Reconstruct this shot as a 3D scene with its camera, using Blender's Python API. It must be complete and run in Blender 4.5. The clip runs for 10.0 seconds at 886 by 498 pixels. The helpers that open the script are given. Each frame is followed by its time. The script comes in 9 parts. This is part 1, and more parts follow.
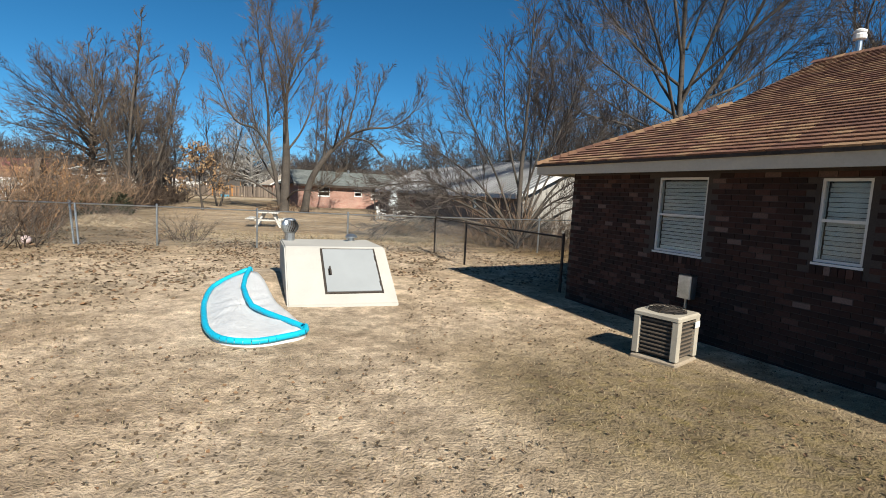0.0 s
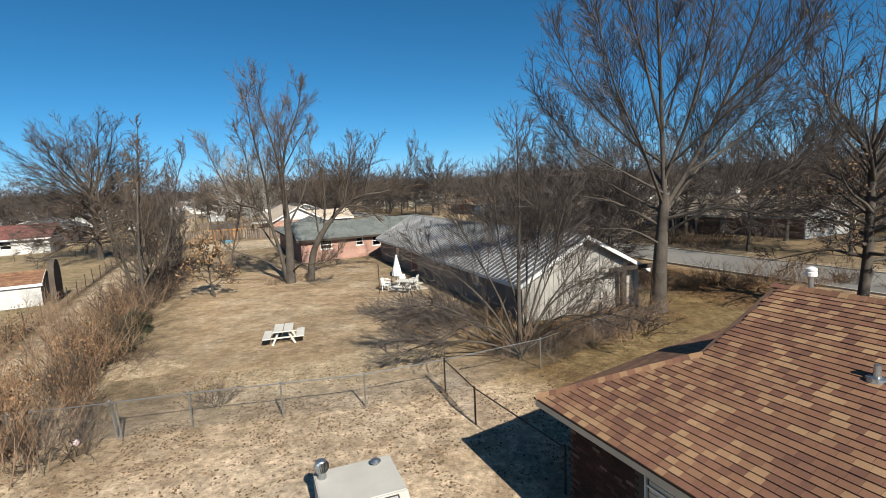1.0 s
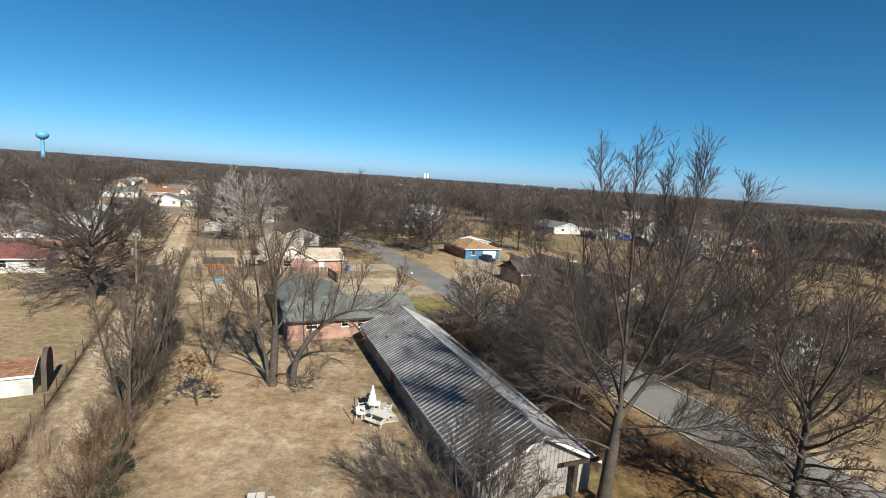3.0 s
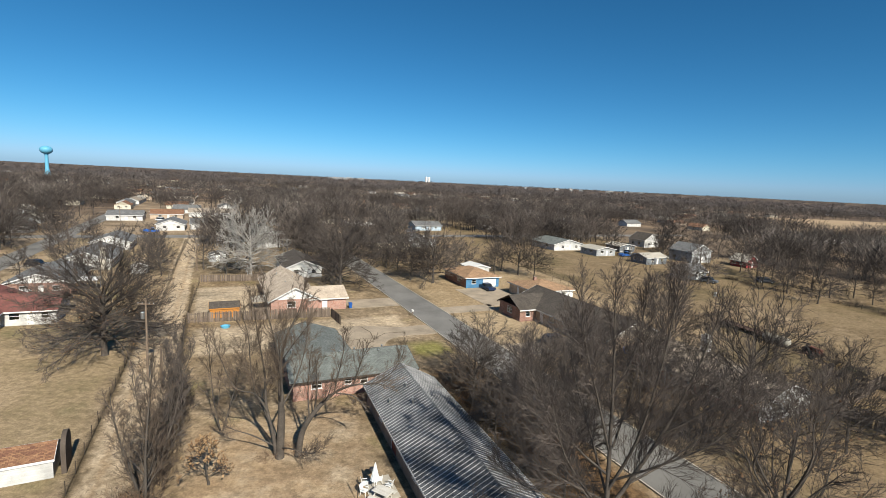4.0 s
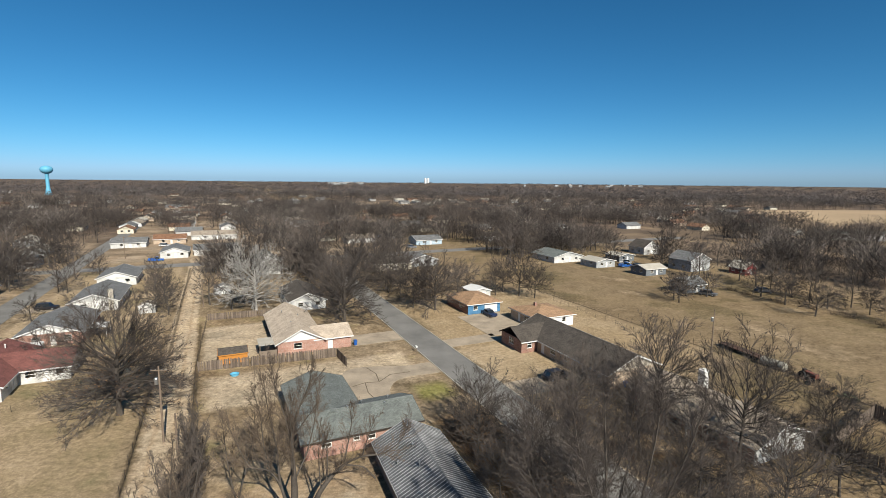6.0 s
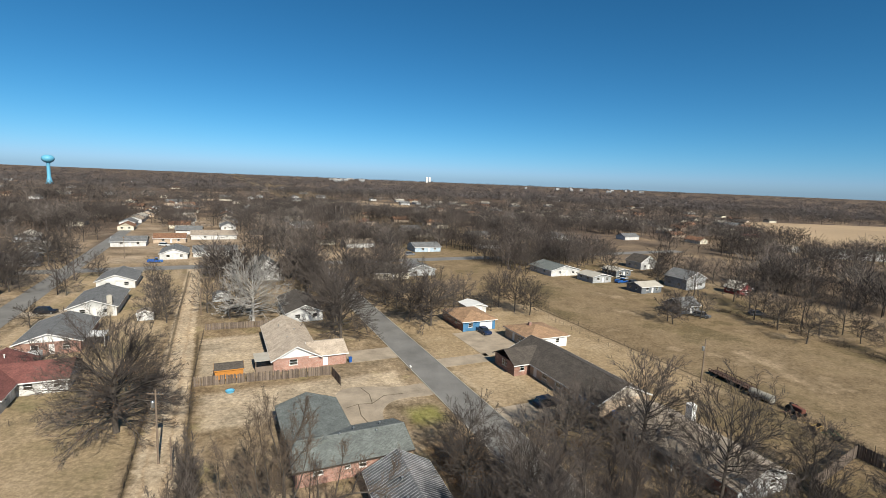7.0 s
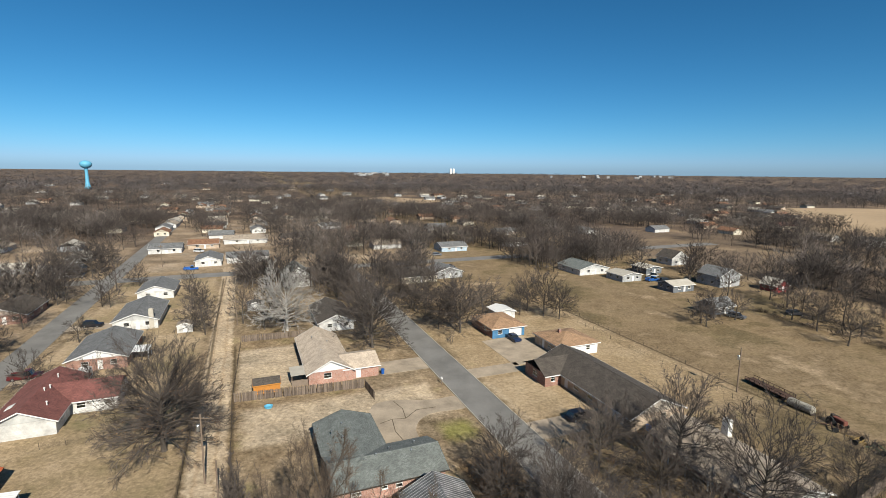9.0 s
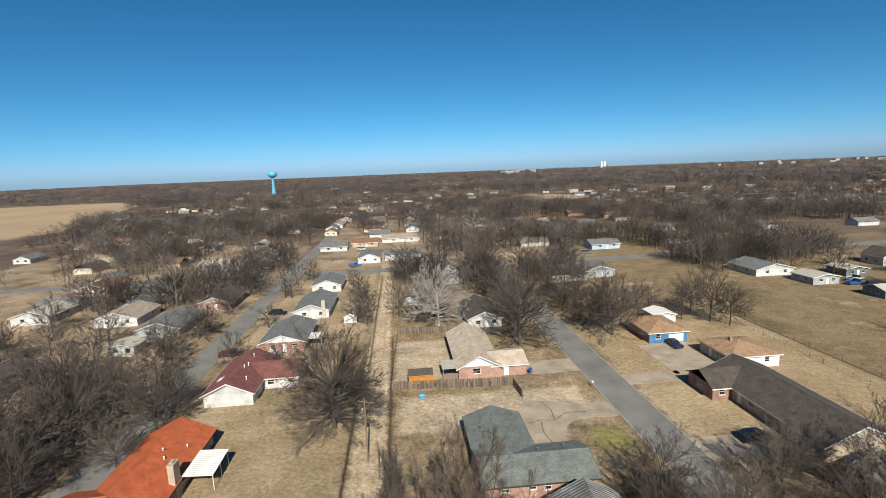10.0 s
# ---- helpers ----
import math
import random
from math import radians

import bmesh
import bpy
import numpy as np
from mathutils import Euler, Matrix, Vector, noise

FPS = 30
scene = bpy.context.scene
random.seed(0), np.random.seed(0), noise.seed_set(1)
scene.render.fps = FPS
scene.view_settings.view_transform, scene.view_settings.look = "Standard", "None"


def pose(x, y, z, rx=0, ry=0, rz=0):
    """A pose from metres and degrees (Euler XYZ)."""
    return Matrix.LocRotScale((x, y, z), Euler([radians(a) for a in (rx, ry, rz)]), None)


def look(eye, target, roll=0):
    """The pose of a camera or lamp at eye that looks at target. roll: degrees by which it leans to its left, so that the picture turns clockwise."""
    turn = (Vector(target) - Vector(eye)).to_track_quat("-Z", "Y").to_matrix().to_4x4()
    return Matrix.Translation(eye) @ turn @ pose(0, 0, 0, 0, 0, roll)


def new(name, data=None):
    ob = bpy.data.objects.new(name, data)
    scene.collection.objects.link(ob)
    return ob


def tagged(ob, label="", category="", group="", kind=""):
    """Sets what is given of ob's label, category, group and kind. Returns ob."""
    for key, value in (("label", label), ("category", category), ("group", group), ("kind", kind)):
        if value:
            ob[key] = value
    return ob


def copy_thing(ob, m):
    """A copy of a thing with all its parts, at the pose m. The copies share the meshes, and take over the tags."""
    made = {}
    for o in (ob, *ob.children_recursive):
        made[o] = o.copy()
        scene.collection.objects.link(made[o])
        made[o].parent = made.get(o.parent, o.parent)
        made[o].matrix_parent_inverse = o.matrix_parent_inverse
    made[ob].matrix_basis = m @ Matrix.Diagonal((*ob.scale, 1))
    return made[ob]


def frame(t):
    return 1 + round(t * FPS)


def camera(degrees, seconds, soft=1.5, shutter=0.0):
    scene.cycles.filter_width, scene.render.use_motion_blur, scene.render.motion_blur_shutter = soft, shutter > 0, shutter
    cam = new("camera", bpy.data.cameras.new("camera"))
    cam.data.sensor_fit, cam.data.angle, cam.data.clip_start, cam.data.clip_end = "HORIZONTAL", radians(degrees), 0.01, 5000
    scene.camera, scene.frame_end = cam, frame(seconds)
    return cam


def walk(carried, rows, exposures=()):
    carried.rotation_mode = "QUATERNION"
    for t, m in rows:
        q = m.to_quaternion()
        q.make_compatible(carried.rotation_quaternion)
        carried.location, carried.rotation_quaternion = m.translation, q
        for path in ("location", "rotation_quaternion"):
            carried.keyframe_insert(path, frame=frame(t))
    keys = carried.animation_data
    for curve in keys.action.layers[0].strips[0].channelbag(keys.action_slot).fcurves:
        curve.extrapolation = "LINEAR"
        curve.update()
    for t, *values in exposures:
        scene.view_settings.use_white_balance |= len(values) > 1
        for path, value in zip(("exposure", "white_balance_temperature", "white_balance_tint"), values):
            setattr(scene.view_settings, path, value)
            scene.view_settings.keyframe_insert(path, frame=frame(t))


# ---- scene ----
cam = camera(83.4, 10.0, soft=0.75)
# seconds, x, y, z, pitch, roll, yaw
PATH = [
    (0.0, 0.000, 0.000, 1.939, -6.24, -2.83, 0.00),
    (0.5, -0.076, -0.430, 5.213, -7.06, -0.43, -0.39),
    (1.0, -0.085, -0.554, 7.396, -7.44, 2.66, -0.45),
    (1.5, 0.168, -0.401, 8.912, -7.59, -1.54, -0.00),
    (2.0, 0.462, -0.325, 10.871, -7.60, -2.07, 0.01),
    (2.5, 0.353, -0.642, 14.612, -8.03, -4.77, -0.26),
    (3.0, 0.667, -1.065, 18.519, -8.14, -3.98, -0.21),
    (4.5, 0.882, -2.527, 27.727, -7.79, -2.71, 0.03),
    (5.0, 0.916, -2.761, 29.426, -7.79, -2.20, -0.03),
    (5.5, 0.933, -2.929, 30.702, -7.88, 0.07, -0.18),
    (7.0, 1.292, -3.614, 36.903, -8.06, -2.35, 0.04),
    (7.5, 1.456, -3.853, 39.174, -9.07, -2.13, -0.01),
    (8.0, 1.349, -3.657, 40.613, -9.18, -2.22, -0.06),
    (8.5, 1.168, -3.500, 41.291, -9.27, -2.16, -0.01),
    (9.0, 0.719, -3.666, 41.172, -9.15, -0.57, 2.77),
    (9.5, 0.644, -3.716, 41.322, -9.27, -0.02, 14.73),
    (10.0, 0.569, -3.766, 41.472, -9.23, 2.26, 19.32),
]
walk(cam, [(t, pose(x, y, z, 90 + pitch, roll, yaw)) for t, x, y, z, pitch, roll, yaw in PATH], exposures=[(0.0, 0.76), (2.5, 0.75), (5.0, 0.64), (10.0, 0.61)])

# ---- sky and sun: clear winter noon, sun behind and to the right of the flight
SUN_ELEV, SUN_AZ = 36.7, 153.0
world = bpy.data.worlds.new("sky")
scene.world = world
world.use_nodes = True
wn = world.node_tree.nodes
sky = wn.new("ShaderNodeTexSky")
sky.sky_type = "NISHITA"
sky.sun_disc = False
sky.sun_elevation = radians(SUN_ELEV)
sky.sun_rotation = radians(SUN_AZ)
sky.altitude = 300
sky.air_density = 0.65
sky.dust_density = 0.6
sky.ozone_density = 3.0
wn["Background"].inputs["Strength"].default_value = 0.05
clear = wn.new("ShaderNodeMix")                    # a dry, very clear winter sky
clear.data_type, clear.blend_type = "RGBA", "MULTIPLY"
clear.inputs[0].default_value = 1.0
deep = wn.new("ShaderNodeHueSaturation")
deep.inputs["Saturation"].default_value = 1.16
world.node_tree.links.new(sky.outputs["Color"], deep.inputs["Color"])
world.node_tree.links.new(deep.outputs["Color"], clear.inputs[6])
split = wn.new("ShaderNodeSeparateColor")          # paler where the sky itself pales
world.node_tree.links.new(deep.outputs["Color"], split.inputs[0])
pale = wn.new("ShaderNodeMath")
pale.operation = "DIVIDE"
world.node_tree.links.new(split.outputs[0], pale.inputs[0])
world.node_tree.links.new(split.outputs[2], pale.inputs[1])
reach = wn.new("ShaderNodeMapRange")
reach.inputs["From Min"].default_value = 0.14
reach.inputs["From Max"].default_value = 0.74
world.node_tree.links.new(pale.outputs[0], reach.inputs["Value"])
tint = wn.new("ShaderNodeMix")
tint.data_type = "RGBA"
tint.inputs[6].default_value = (0.48, 1.18, 1.22, 1)
tint.inputs[7].default_value = (0.90, 1.20, 1.58, 1)
world.node_tree.links.new(reach.outputs["Result"], tint.inputs[0])
world.node_tree.links.new(tint.outputs[2], clear.inputs[7])
world.node_tree.links.new(clear.outputs[2], wn["Background"].inputs["Color"])
sun = new("sun", bpy.data.lights.new("sun", "SUN"))
sun.data.energy = 5.0
sun.data.angle = radians(0.53)
sun.data.color = (1.0, 0.95, 0.83)
sun_dir = Vector((math.sin(radians(SUN_AZ)) * math.cos(radians(SUN_ELEV)), math.cos(radians(SUN_AZ)) * math.cos(radians(SUN_ELEV)), math.sin(radians(SUN_ELEV))))
sun.matrix_world = look(sun_dir * 50, (0, 0, 0))

# ---- block frame: the streets, alley and houses share one direction
ALONG = radians(24.5)
CA, SA = math.cos(ALONG), math.sin(ALONG)
BLOCK_TURN = 24.5


def blk(v, u, z=0.0):
    """World place of a point v metres across and u metres along the block."""
    return Vector((v * CA - u * SA, v * SA + u * CA, z))


def to_blk(x, y):
    return x * CA + y * SA, -x * SA + y * CA


# ---- materials
def base_mat(name, rough=0.85, metal=0.0, spec=0.3):
    m = bpy.data.materials.new(name)
    m.use_nodes = True
    b = m.node_tree.nodes["Principled BSDF"]
    b.inputs["Roughness"].default_value = rough
    b.inputs["Metallic"].default_value = metal
    b.inputs["Specular IOR Level"].default_value = spec
    return m, m.node_tree.nodes, m.node_tree.links, b


def coords(n, k, where):
    if where == "world":
        return n.new("ShaderNodeNewGeometry").outputs["Position"]
    return n.new("ShaderNodeTexCoord").outputs["Object"]


def noise_node(n, k, vec, scale, detail=4.0, rough=0.6):
    t = n.new("ShaderNodeTexNoise")
    t.inputs["Scale"].default_value = scale
    t.inputs["Detail"].default_value = detail
    t.inputs["Roughness"].default_value = rough
    k.new(vec, t.inputs["Vector"])
    return t.outputs["Fac"]


def ramp(n, k, fac, stops):
    r = n.new("ShaderNodeValToRGB")
    e = r.color_ramp.elements
    while len(e) < len(stops):
        e.new(0.5)
    for el, (p, c) in zip(e, stops):
        el.position, el.color = p, (*c, 1)
    k.new(fac, r.inputs["Fac"])
    return r.outputs["Color"]


def mix(n, k, fac, a, b, mode="MIX"):
    m = n.new("ShaderNodeMix")
    m.data_type, m.blend_type = "RGBA", mode
    for sock, val in ((m.inputs[0], fac), (m.inputs[6], a), (m.inputs[7], b)):
        if isinstance(val, (int, float)):
            sock.default_value = val
        elif isinstance(val, tuple):
            sock.default_value = (*val, 1)
        else:
            k.new(val, sock)
    return m.outputs[2]


def maths(n, k, op, a, b=0.0, c=None):
    m = n.new("ShaderNodeMath")
    m.operation = op
    for sock, val in zip(m.inputs, (a, b, c)):
        if val is None:
            continue
        if isinstance(val, (int, float)):
            sock.default_value = val
        else:
            k.new(val, sock)
    return m.outputs[0]


def bump(n, k, b, height, strength=0.4, dist=0.02):
    u = n.new("ShaderNodeBump")
    u.inputs["Strength"].default_value = strength
    u.inputs["Distance"].default_value = dist
    k.new(height, u.inputs["Height"])
    k.new(u.outputs["Normal"], b.inputs["Normal"])


ALBEDO_SCALE = 0.8                             # all base colours scaled down: deepens shadows at the raised exposure


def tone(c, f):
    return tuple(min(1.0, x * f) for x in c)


def surface(name, col, rough=0.85, metal=0.0, fine=30.0, coarse=1.2, vary=0.22, bumps=0.25, dist=0.01, where="world", rand="", spec=0.3, second=None):
    """A surface with grain and larger stains; rand varies it from object to object or island to island."""
    m, n, k, b = base_mat(name, rough, metal, spec)
    col, second = tone(col, ALBEDO_SCALE), tone(second, ALBEDO_SCALE) if second else None
    vec = coords(n, k, where)
    f1 = noise_node(n, k, vec, fine)
    f2 = noise_node(n, k, vec, coarse, 5.0)
    c1 = ramp(n, k, f2, [(0.3, tone(col, 1 - vary)), (0.7, second if second else tone(col, 1 + vary))])
    c2 = ramp(n, k, f1, [(0.25, (1 - vary,) * 3), (0.75, (1 + vary * 0.6,) * 3)])
    c = mix(n, k, 1.0, c1, c2, "MULTIPLY")
    if rand:
        r = n.new("ShaderNodeObjectInfo").outputs["Random"] if rand == "object" else n.new("ShaderNodeNewGeometry").outputs["Random Per Island"]
        c = mix(n, k, 1.0, c, ramp(n, k, r, [(0.0, (0.7, 0.7, 0.7)), (1.0, (1.2, 1.2, 1.2))]), "MULTIPLY")
    k.new(c, b.inputs["Base Color"])
    if bumps:
        bump(n, k, b, f1, bumps, dist)
    return m


def pieces_mat(name, stops, rough, rand, bumps=0.3, fine=60.0):
    """Loose pieces, each of its own colour out of stops."""
    m, n, k, b = base_mat(name, rough)
    r = n.new("ShaderNodeObjectInfo").outputs["Random"] if rand == "object" else n.new("ShaderNodeNewGeometry").outputs["Random Per Island"]
    vec = coords(n, k, "world")
    f1 = noise_node(n, k, vec, fine, 3.0)
    f2 = noise_node(n, k, vec, 0.9, 4.0)
    c = ramp(n, k, r, [(p, tone(q, ALBEDO_SCALE)) for p, q in stops])
    c = mix(n, k, 1.0, c, ramp(n, k, f1, [(0.3, (0.75,) * 3), (0.7, (1.2,) * 3)]), "MULTIPLY")
    c = mix(n, k, 1.0, c, ramp(n, k, f2, [(0.3, (0.85,) * 3), (0.7, (1.12,) * 3)]), "MULTIPLY")
    k.new(c, b.inputs["Base Color"])
    if bumps:
        bump(n, k, b, f1, bumps, 0.004)
    return m


def courses_mat(name, col, col2, w=0.33, h=0.14, rough=0.9, mortar=None, bumps=0.5, strength=0.02):
    """Shingles or bricks too far off to pick apart: rows and single tabs in object space (x along, z or slope up)."""
    m, n, k, b = base_mat(name, rough)
    col, col2, mortar = tone(col, ALBEDO_SCALE), tone(col2, ALBEDO_SCALE), tone(mortar, ALBEDO_SCALE) if mortar else None
    tc = n.new("ShaderNodeTexCoord").outputs["UV"]
    br = n.new("ShaderNodeTexBrick")
    br.inputs["Color1"].default_value = (*col, 1)
    br.inputs["Color2"].default_value = (*col2, 1)
    br.inputs["Mortar"].default_value = (*(mortar or tone(col, 0.35)), 1)
    br.inputs["Scale"].default_value = 1.0
    br.inputs["Mortar Size"].default_value = 0.008
    br.inputs["Brick Width"].default_value = w
    br.inputs["Row Height"].default_value = h
    k.new(tc, br.inputs["Vector"])
    vec = coords(n, k, "world")
    f2 = noise_node(n, k, vec, 0.7, 5.0)
    f1 = noise_node(n, k, vec, 25.0, 3.0)
    c = mix(n, k, 1.0, br.outputs["Color"], ramp(n, k, f2, [(0.3, (0.75,) * 3), (0.7, (1.2,) * 3)]), "MULTIPLY")
    c = mix(n, k, 1.0, c, ramp(n, k, f1, [(0.3, (0.8,) * 3), (0.7, (1.15,) * 3)]), "MULTIPLY")
    k.new(c, b.inputs["Base Color"])
    bump(n, k, b, maths(n, k, "SUBTRACT", 1.0, br.outputs["Fac"]), bumps, strength)
    return m


def glass_mat(name):
    m, n, k, b = base_mat(name, 0.04, 0.0, 0.5)
    b.inputs["Base Color"].default_value = (0.85, 0.9, 0.9, 1)
    b.inputs["Transmission Weight"].default_value = 1.0
    b.inputs["IOR"].default_value = 1.45
    return m


# ground: dry winter lawn, worn soil in the alley, a few green patches
def ground_mat():
    m, n, k, b = base_mat("dry_lawn", 0.95, 0.0, 0.1)
    pos = coords(n, k, "world")
    sep = n.new("ShaderNodeSeparateXYZ")
    k.new(pos, sep.inputs[0])
    x, y = sep.outputs[0], sep.outputs[1]
    v = maths(n, k, "ADD", maths(n, k, "MULTIPLY", x, CA), maths(n, k, "MULTIPLY", y, SA))
    u = maths(n, k, "ADD", maths(n, k, "MULTIPLY", x, -SA), maths(n, k, "MULTIPLY", y, CA))
    n_big = noise_node(n, k, pos, 0.035, 5.0)
    n_mid = noise_node(n, k, pos, 0.35, 6.0, 0.65)
    n_small = noise_node(n, k, pos, 4.5, 5.0, 0.7)
    n_fine = noise_node(n, k, pos, 38.0, 3.0, 0.7)
    straw = ramp(n, k, n_mid, [(0.3, (0.49, 0.355, 0.235)), (0.47, (0.65, 0.495, 0.345)), (0.7, (0.79, 0.625, 0.46))])
    earth = ramp(n, k, n_mid, [(0.3, (0.28, 0.175, 0.10)), (0.7, (0.50, 0.355, 0.21))])
    c = mix(n, k, ramp(n, k, n_big, [(0.42, (0, 0, 0)), (0.6, (1, 1, 1))]), straw, earth)
    away = n.new("ShaderNodeClamp")
    k.new(maths(n, k, "DIVIDE", maths(n, k, "SUBTRACT", u, 14.0), 6.0), away.inputs[0])
    dull = ramp(n, k, n_mid, [(0.28, (0.125, 0.088, 0.05)), (0.5, (0.225, 0.165, 0.098)), (0.72, (0.36, 0.27, 0.17))])
    c = mix(n, k, maths(n, k, "MULTIPLY", away.outputs[0], 0.8), c, dull)
    green = ramp(n, k, noise_node(n, k, pos, 0.16, 5.0, 0.7), [(0.56, (0, 0, 0)), (0.74, (0.55, 0.55, 0.55))])
    c = mix(n, k, green, c, (0.19, 0.19, 0.075))
    wob = maths(n, k, "MULTIPLY", maths(n, k, "SUBTRACT", noise_node(n, k, pos, 0.5, 4.0), 0.5), 2.2)
    vw = maths(n, k, "ADD", v, wob)

    def band(lo, hi, val, soft=0.6):
        a = maths(n, k, "SUBTRACT", val, lo)
        bb = maths(n, k, "SUBTRACT", hi, val)
        q = maths(n, k, "DIVIDE", maths(n, k, "MINIMUM", a, bb), soft)
        mm = n.new("ShaderNodeClamp")
        k.new(q, mm.inputs[0])
        return mm.outputs[0]

    alley = band(-10.3, -4.7, vw)
    c = mix(n, k, maths(n, k, "MULTIPLY", alley, 0.8), c, ramp(n, k, n_mid, [(0.3, (0.46, 0.345, 0.225)), (0.7, (0.70, 0.56, 0.40))]))
    for lo in (-9.2, -6.9):
        c = mix(n, k, maths(n, k, "MULTIPLY", band(lo, lo + 0.8, vw, 0.3), 0.55), c, (0.40, 0.28, 0.17))
    # darker worn lawn of the neighbouring plot, between the alley and the long metal-roofed house
    plot = maths(n, k, "MULTIPLY", band(-3.5, 13.5, vw, 2.0), band(17.5, 50.0, u, 3.0))
    worn = noise_node(n, k, pos, 0.22, 6.0, 0.7)
    c = mix(n, k, maths(n, k, "MULTIPLY", plot, 0.8), c, ramp(n, k, worn, [(0.34, (0.34, 0.232, 0.14)), (0.5, (0.45, 0.325, 0.205)), (0.64, (0.59, 0.465, 0.325))]))
    strip = maths(n, k, "MULTIPLY", band(-1.2, 8.5, vw, 1.2), band(17.6, 21.4, maths(n, k, "ADD", u, wob), 0.8))
    c = mix(n, k, maths(n, k, "MULTIPLY", strip, 0.8), c, ramp(n, k, n_small, [(0.3, (0.44, 0.335, 0.215)), (0.7, (0.68, 0.55, 0.39))]))
    # golden-brown litter on the street side, tree shade partly mixed into its colour
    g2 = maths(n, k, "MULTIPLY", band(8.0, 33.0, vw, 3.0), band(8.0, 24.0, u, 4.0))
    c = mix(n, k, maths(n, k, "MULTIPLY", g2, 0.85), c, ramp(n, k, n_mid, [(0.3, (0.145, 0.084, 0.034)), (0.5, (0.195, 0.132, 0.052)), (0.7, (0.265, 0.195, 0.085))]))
    # leaf litter along the street, its brown darkened for the oak's shadow
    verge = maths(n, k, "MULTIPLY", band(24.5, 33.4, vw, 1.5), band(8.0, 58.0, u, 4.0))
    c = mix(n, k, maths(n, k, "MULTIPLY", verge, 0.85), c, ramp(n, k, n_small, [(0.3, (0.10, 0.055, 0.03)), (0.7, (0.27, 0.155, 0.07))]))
    # greener patches in front of the near house and on the street side
    g3 = maths(n, k, "MULTIPLY", band(1.5, 6.5, vw, 1.5), band(-6.0, 6.5, u, 2.5))
    c = mix(n, k, maths(n, k, "MULTIPLY", g3, maths(n, k, "MULTIPLY", n_small, 1.5)), c, (0.20, 0.15, 0.066))
    g4 = maths(n, k, "MULTIPLY", band(25.5, 32.8, vw, 2.0), band(60.0, 68.0, u, 3.0))
    c = mix(n, k, maths(n, k, "MULTIPLY", g4, 0.7), c, (0.30, 0.29, 0.07))
    bare = maths(n, k, "MULTIPLY", band(-3.8, 31.0, vw, 1.5), band(69.0, 83.5, u, 2.0))
    bare = maths(n, k, "MAXIMUM", bare, maths(n, k, "MULTIPLY", band(-4.0, 9.0, vw, 1.0), band(89.0, 114.0, u, 2.0)))
    bare = maths(n, k, "MAXIMUM", bare, maths(n, k, "MULTIPLY", band(40.5, 52.0, vw, 1.0), band(62.0, 80.0, u, 1.5)))
    c = mix(n, k, maths(n, k, "MULTIPLY", bare, 0.85), c, ramp(n, k, n_mid, [(0.3, (0.42, 0.33, 0.225)), (0.7, (0.62, 0.495, 0.355))]))
    # leaf litter of the woods and gardens further out
    out = n.new("ShaderNodeClamp")
    k.new(maths(n, k, "DIVIDE", maths(n, k, "SUBTRACT", u, 215.0), 60.0), out.inputs[0])
    litter = ramp(n, k, noise_node(n, k, pos, 0.018, 5.0, 0.7), [(0.36, (0.105, 0.077, 0.06)), (0.52, (0.15, 0.108, 0.08)), (0.66, (0.32, 0.23, 0.148))])
    c = mix(n, k, out.outputs[0], c, litter)
    gardens = maths(n, k, "MULTIPLY", band(-52.0, 80.0, v, 10.0), band(200.0, 430.0, u, 20.0))
    gardens = maths(n, k, "MAXIMUM", gardens, maths(n, k, "MULTIPLY", band(-200.0, -50.0, v, 4.0), band(30.0, 330.0, u, 30.0)))
    c = mix(n, k, maths(n, k, "MULTIPLY", gardens, 0.75), c, ramp(n, k, noise_node(n, k, pos, 0.05, 6.0, 0.7), [(0.34, (0.17, 0.12, 0.08)), (0.5, (0.36, 0.265, 0.175)), (0.66, (0.52, 0.41, 0.30))]))
    c = mix(n, k, 1.0, c, ramp(n, k, noise_node(n, k, pos, 0.08, 6.0, 0.75), [(0.35, (0.70, 0.72, 0.72)), (0.5, (1.0,) * 3), (0.66, (1.22, 1.2, 1.15))]), "MULTIPLY")
    # mown lawns and the open field: broad bleached, brown and olive patches
    lawn = ramp(n, k, noise_node(n, k, pos, 0.045, 7.0, 0.62), [(0.33, (0.095, 0.076, 0.034)), (0.43, (0.17, 0.126, 0.064)), (0.5, (0.28, 0.20, 0.115)), (0.58, (0.19, 0.134, 0.074)), (0.66, (0.44, 0.325, 0.205))])
    meadow = maths(n, k, "MAXIMUM", band(85.0, 176.0, v, 3.0), maths(n, k, "MULTIPLY", band(42.0, 90.0, v, 4.0), band(-80.0, 54.0, u, 8.0)))
    meadow = maths(n, k, "MAXIMUM", meadow, maths(n, k, "MULTIPLY", band(42.0, 90.0, v, 4.0), band(118.0, 215.0, u, 10.0)))
    c = mix(n, k, maths(n, k, "MULTIPLY", meadow, 0.75), c, lawn)
    fronts = maths(n, k, "MULTIPLY", band(40.5, 86.0, vw, 2.0), band(52.0, 122.0, u, 8.0))
    c = mix(n, k, maths(n, k, "MULTIPLY", fronts, 0.7), c, ramp(n, k, noise_node(n, k, pos, 0.1, 7.0, 0.66), [(0.32, (0.30, 0.21, 0.115)), (0.5, (0.43, 0.315, 0.185)), (0.68, (0.54, 0.41, 0.26))]))
    yards = maths(n, k, "MULTIPLY", maths(n, k, "MULTIPLY", band(-42.0, -11.0, v, 1.5), band(30.0, 200.0, u, 6.0)), 0.75)
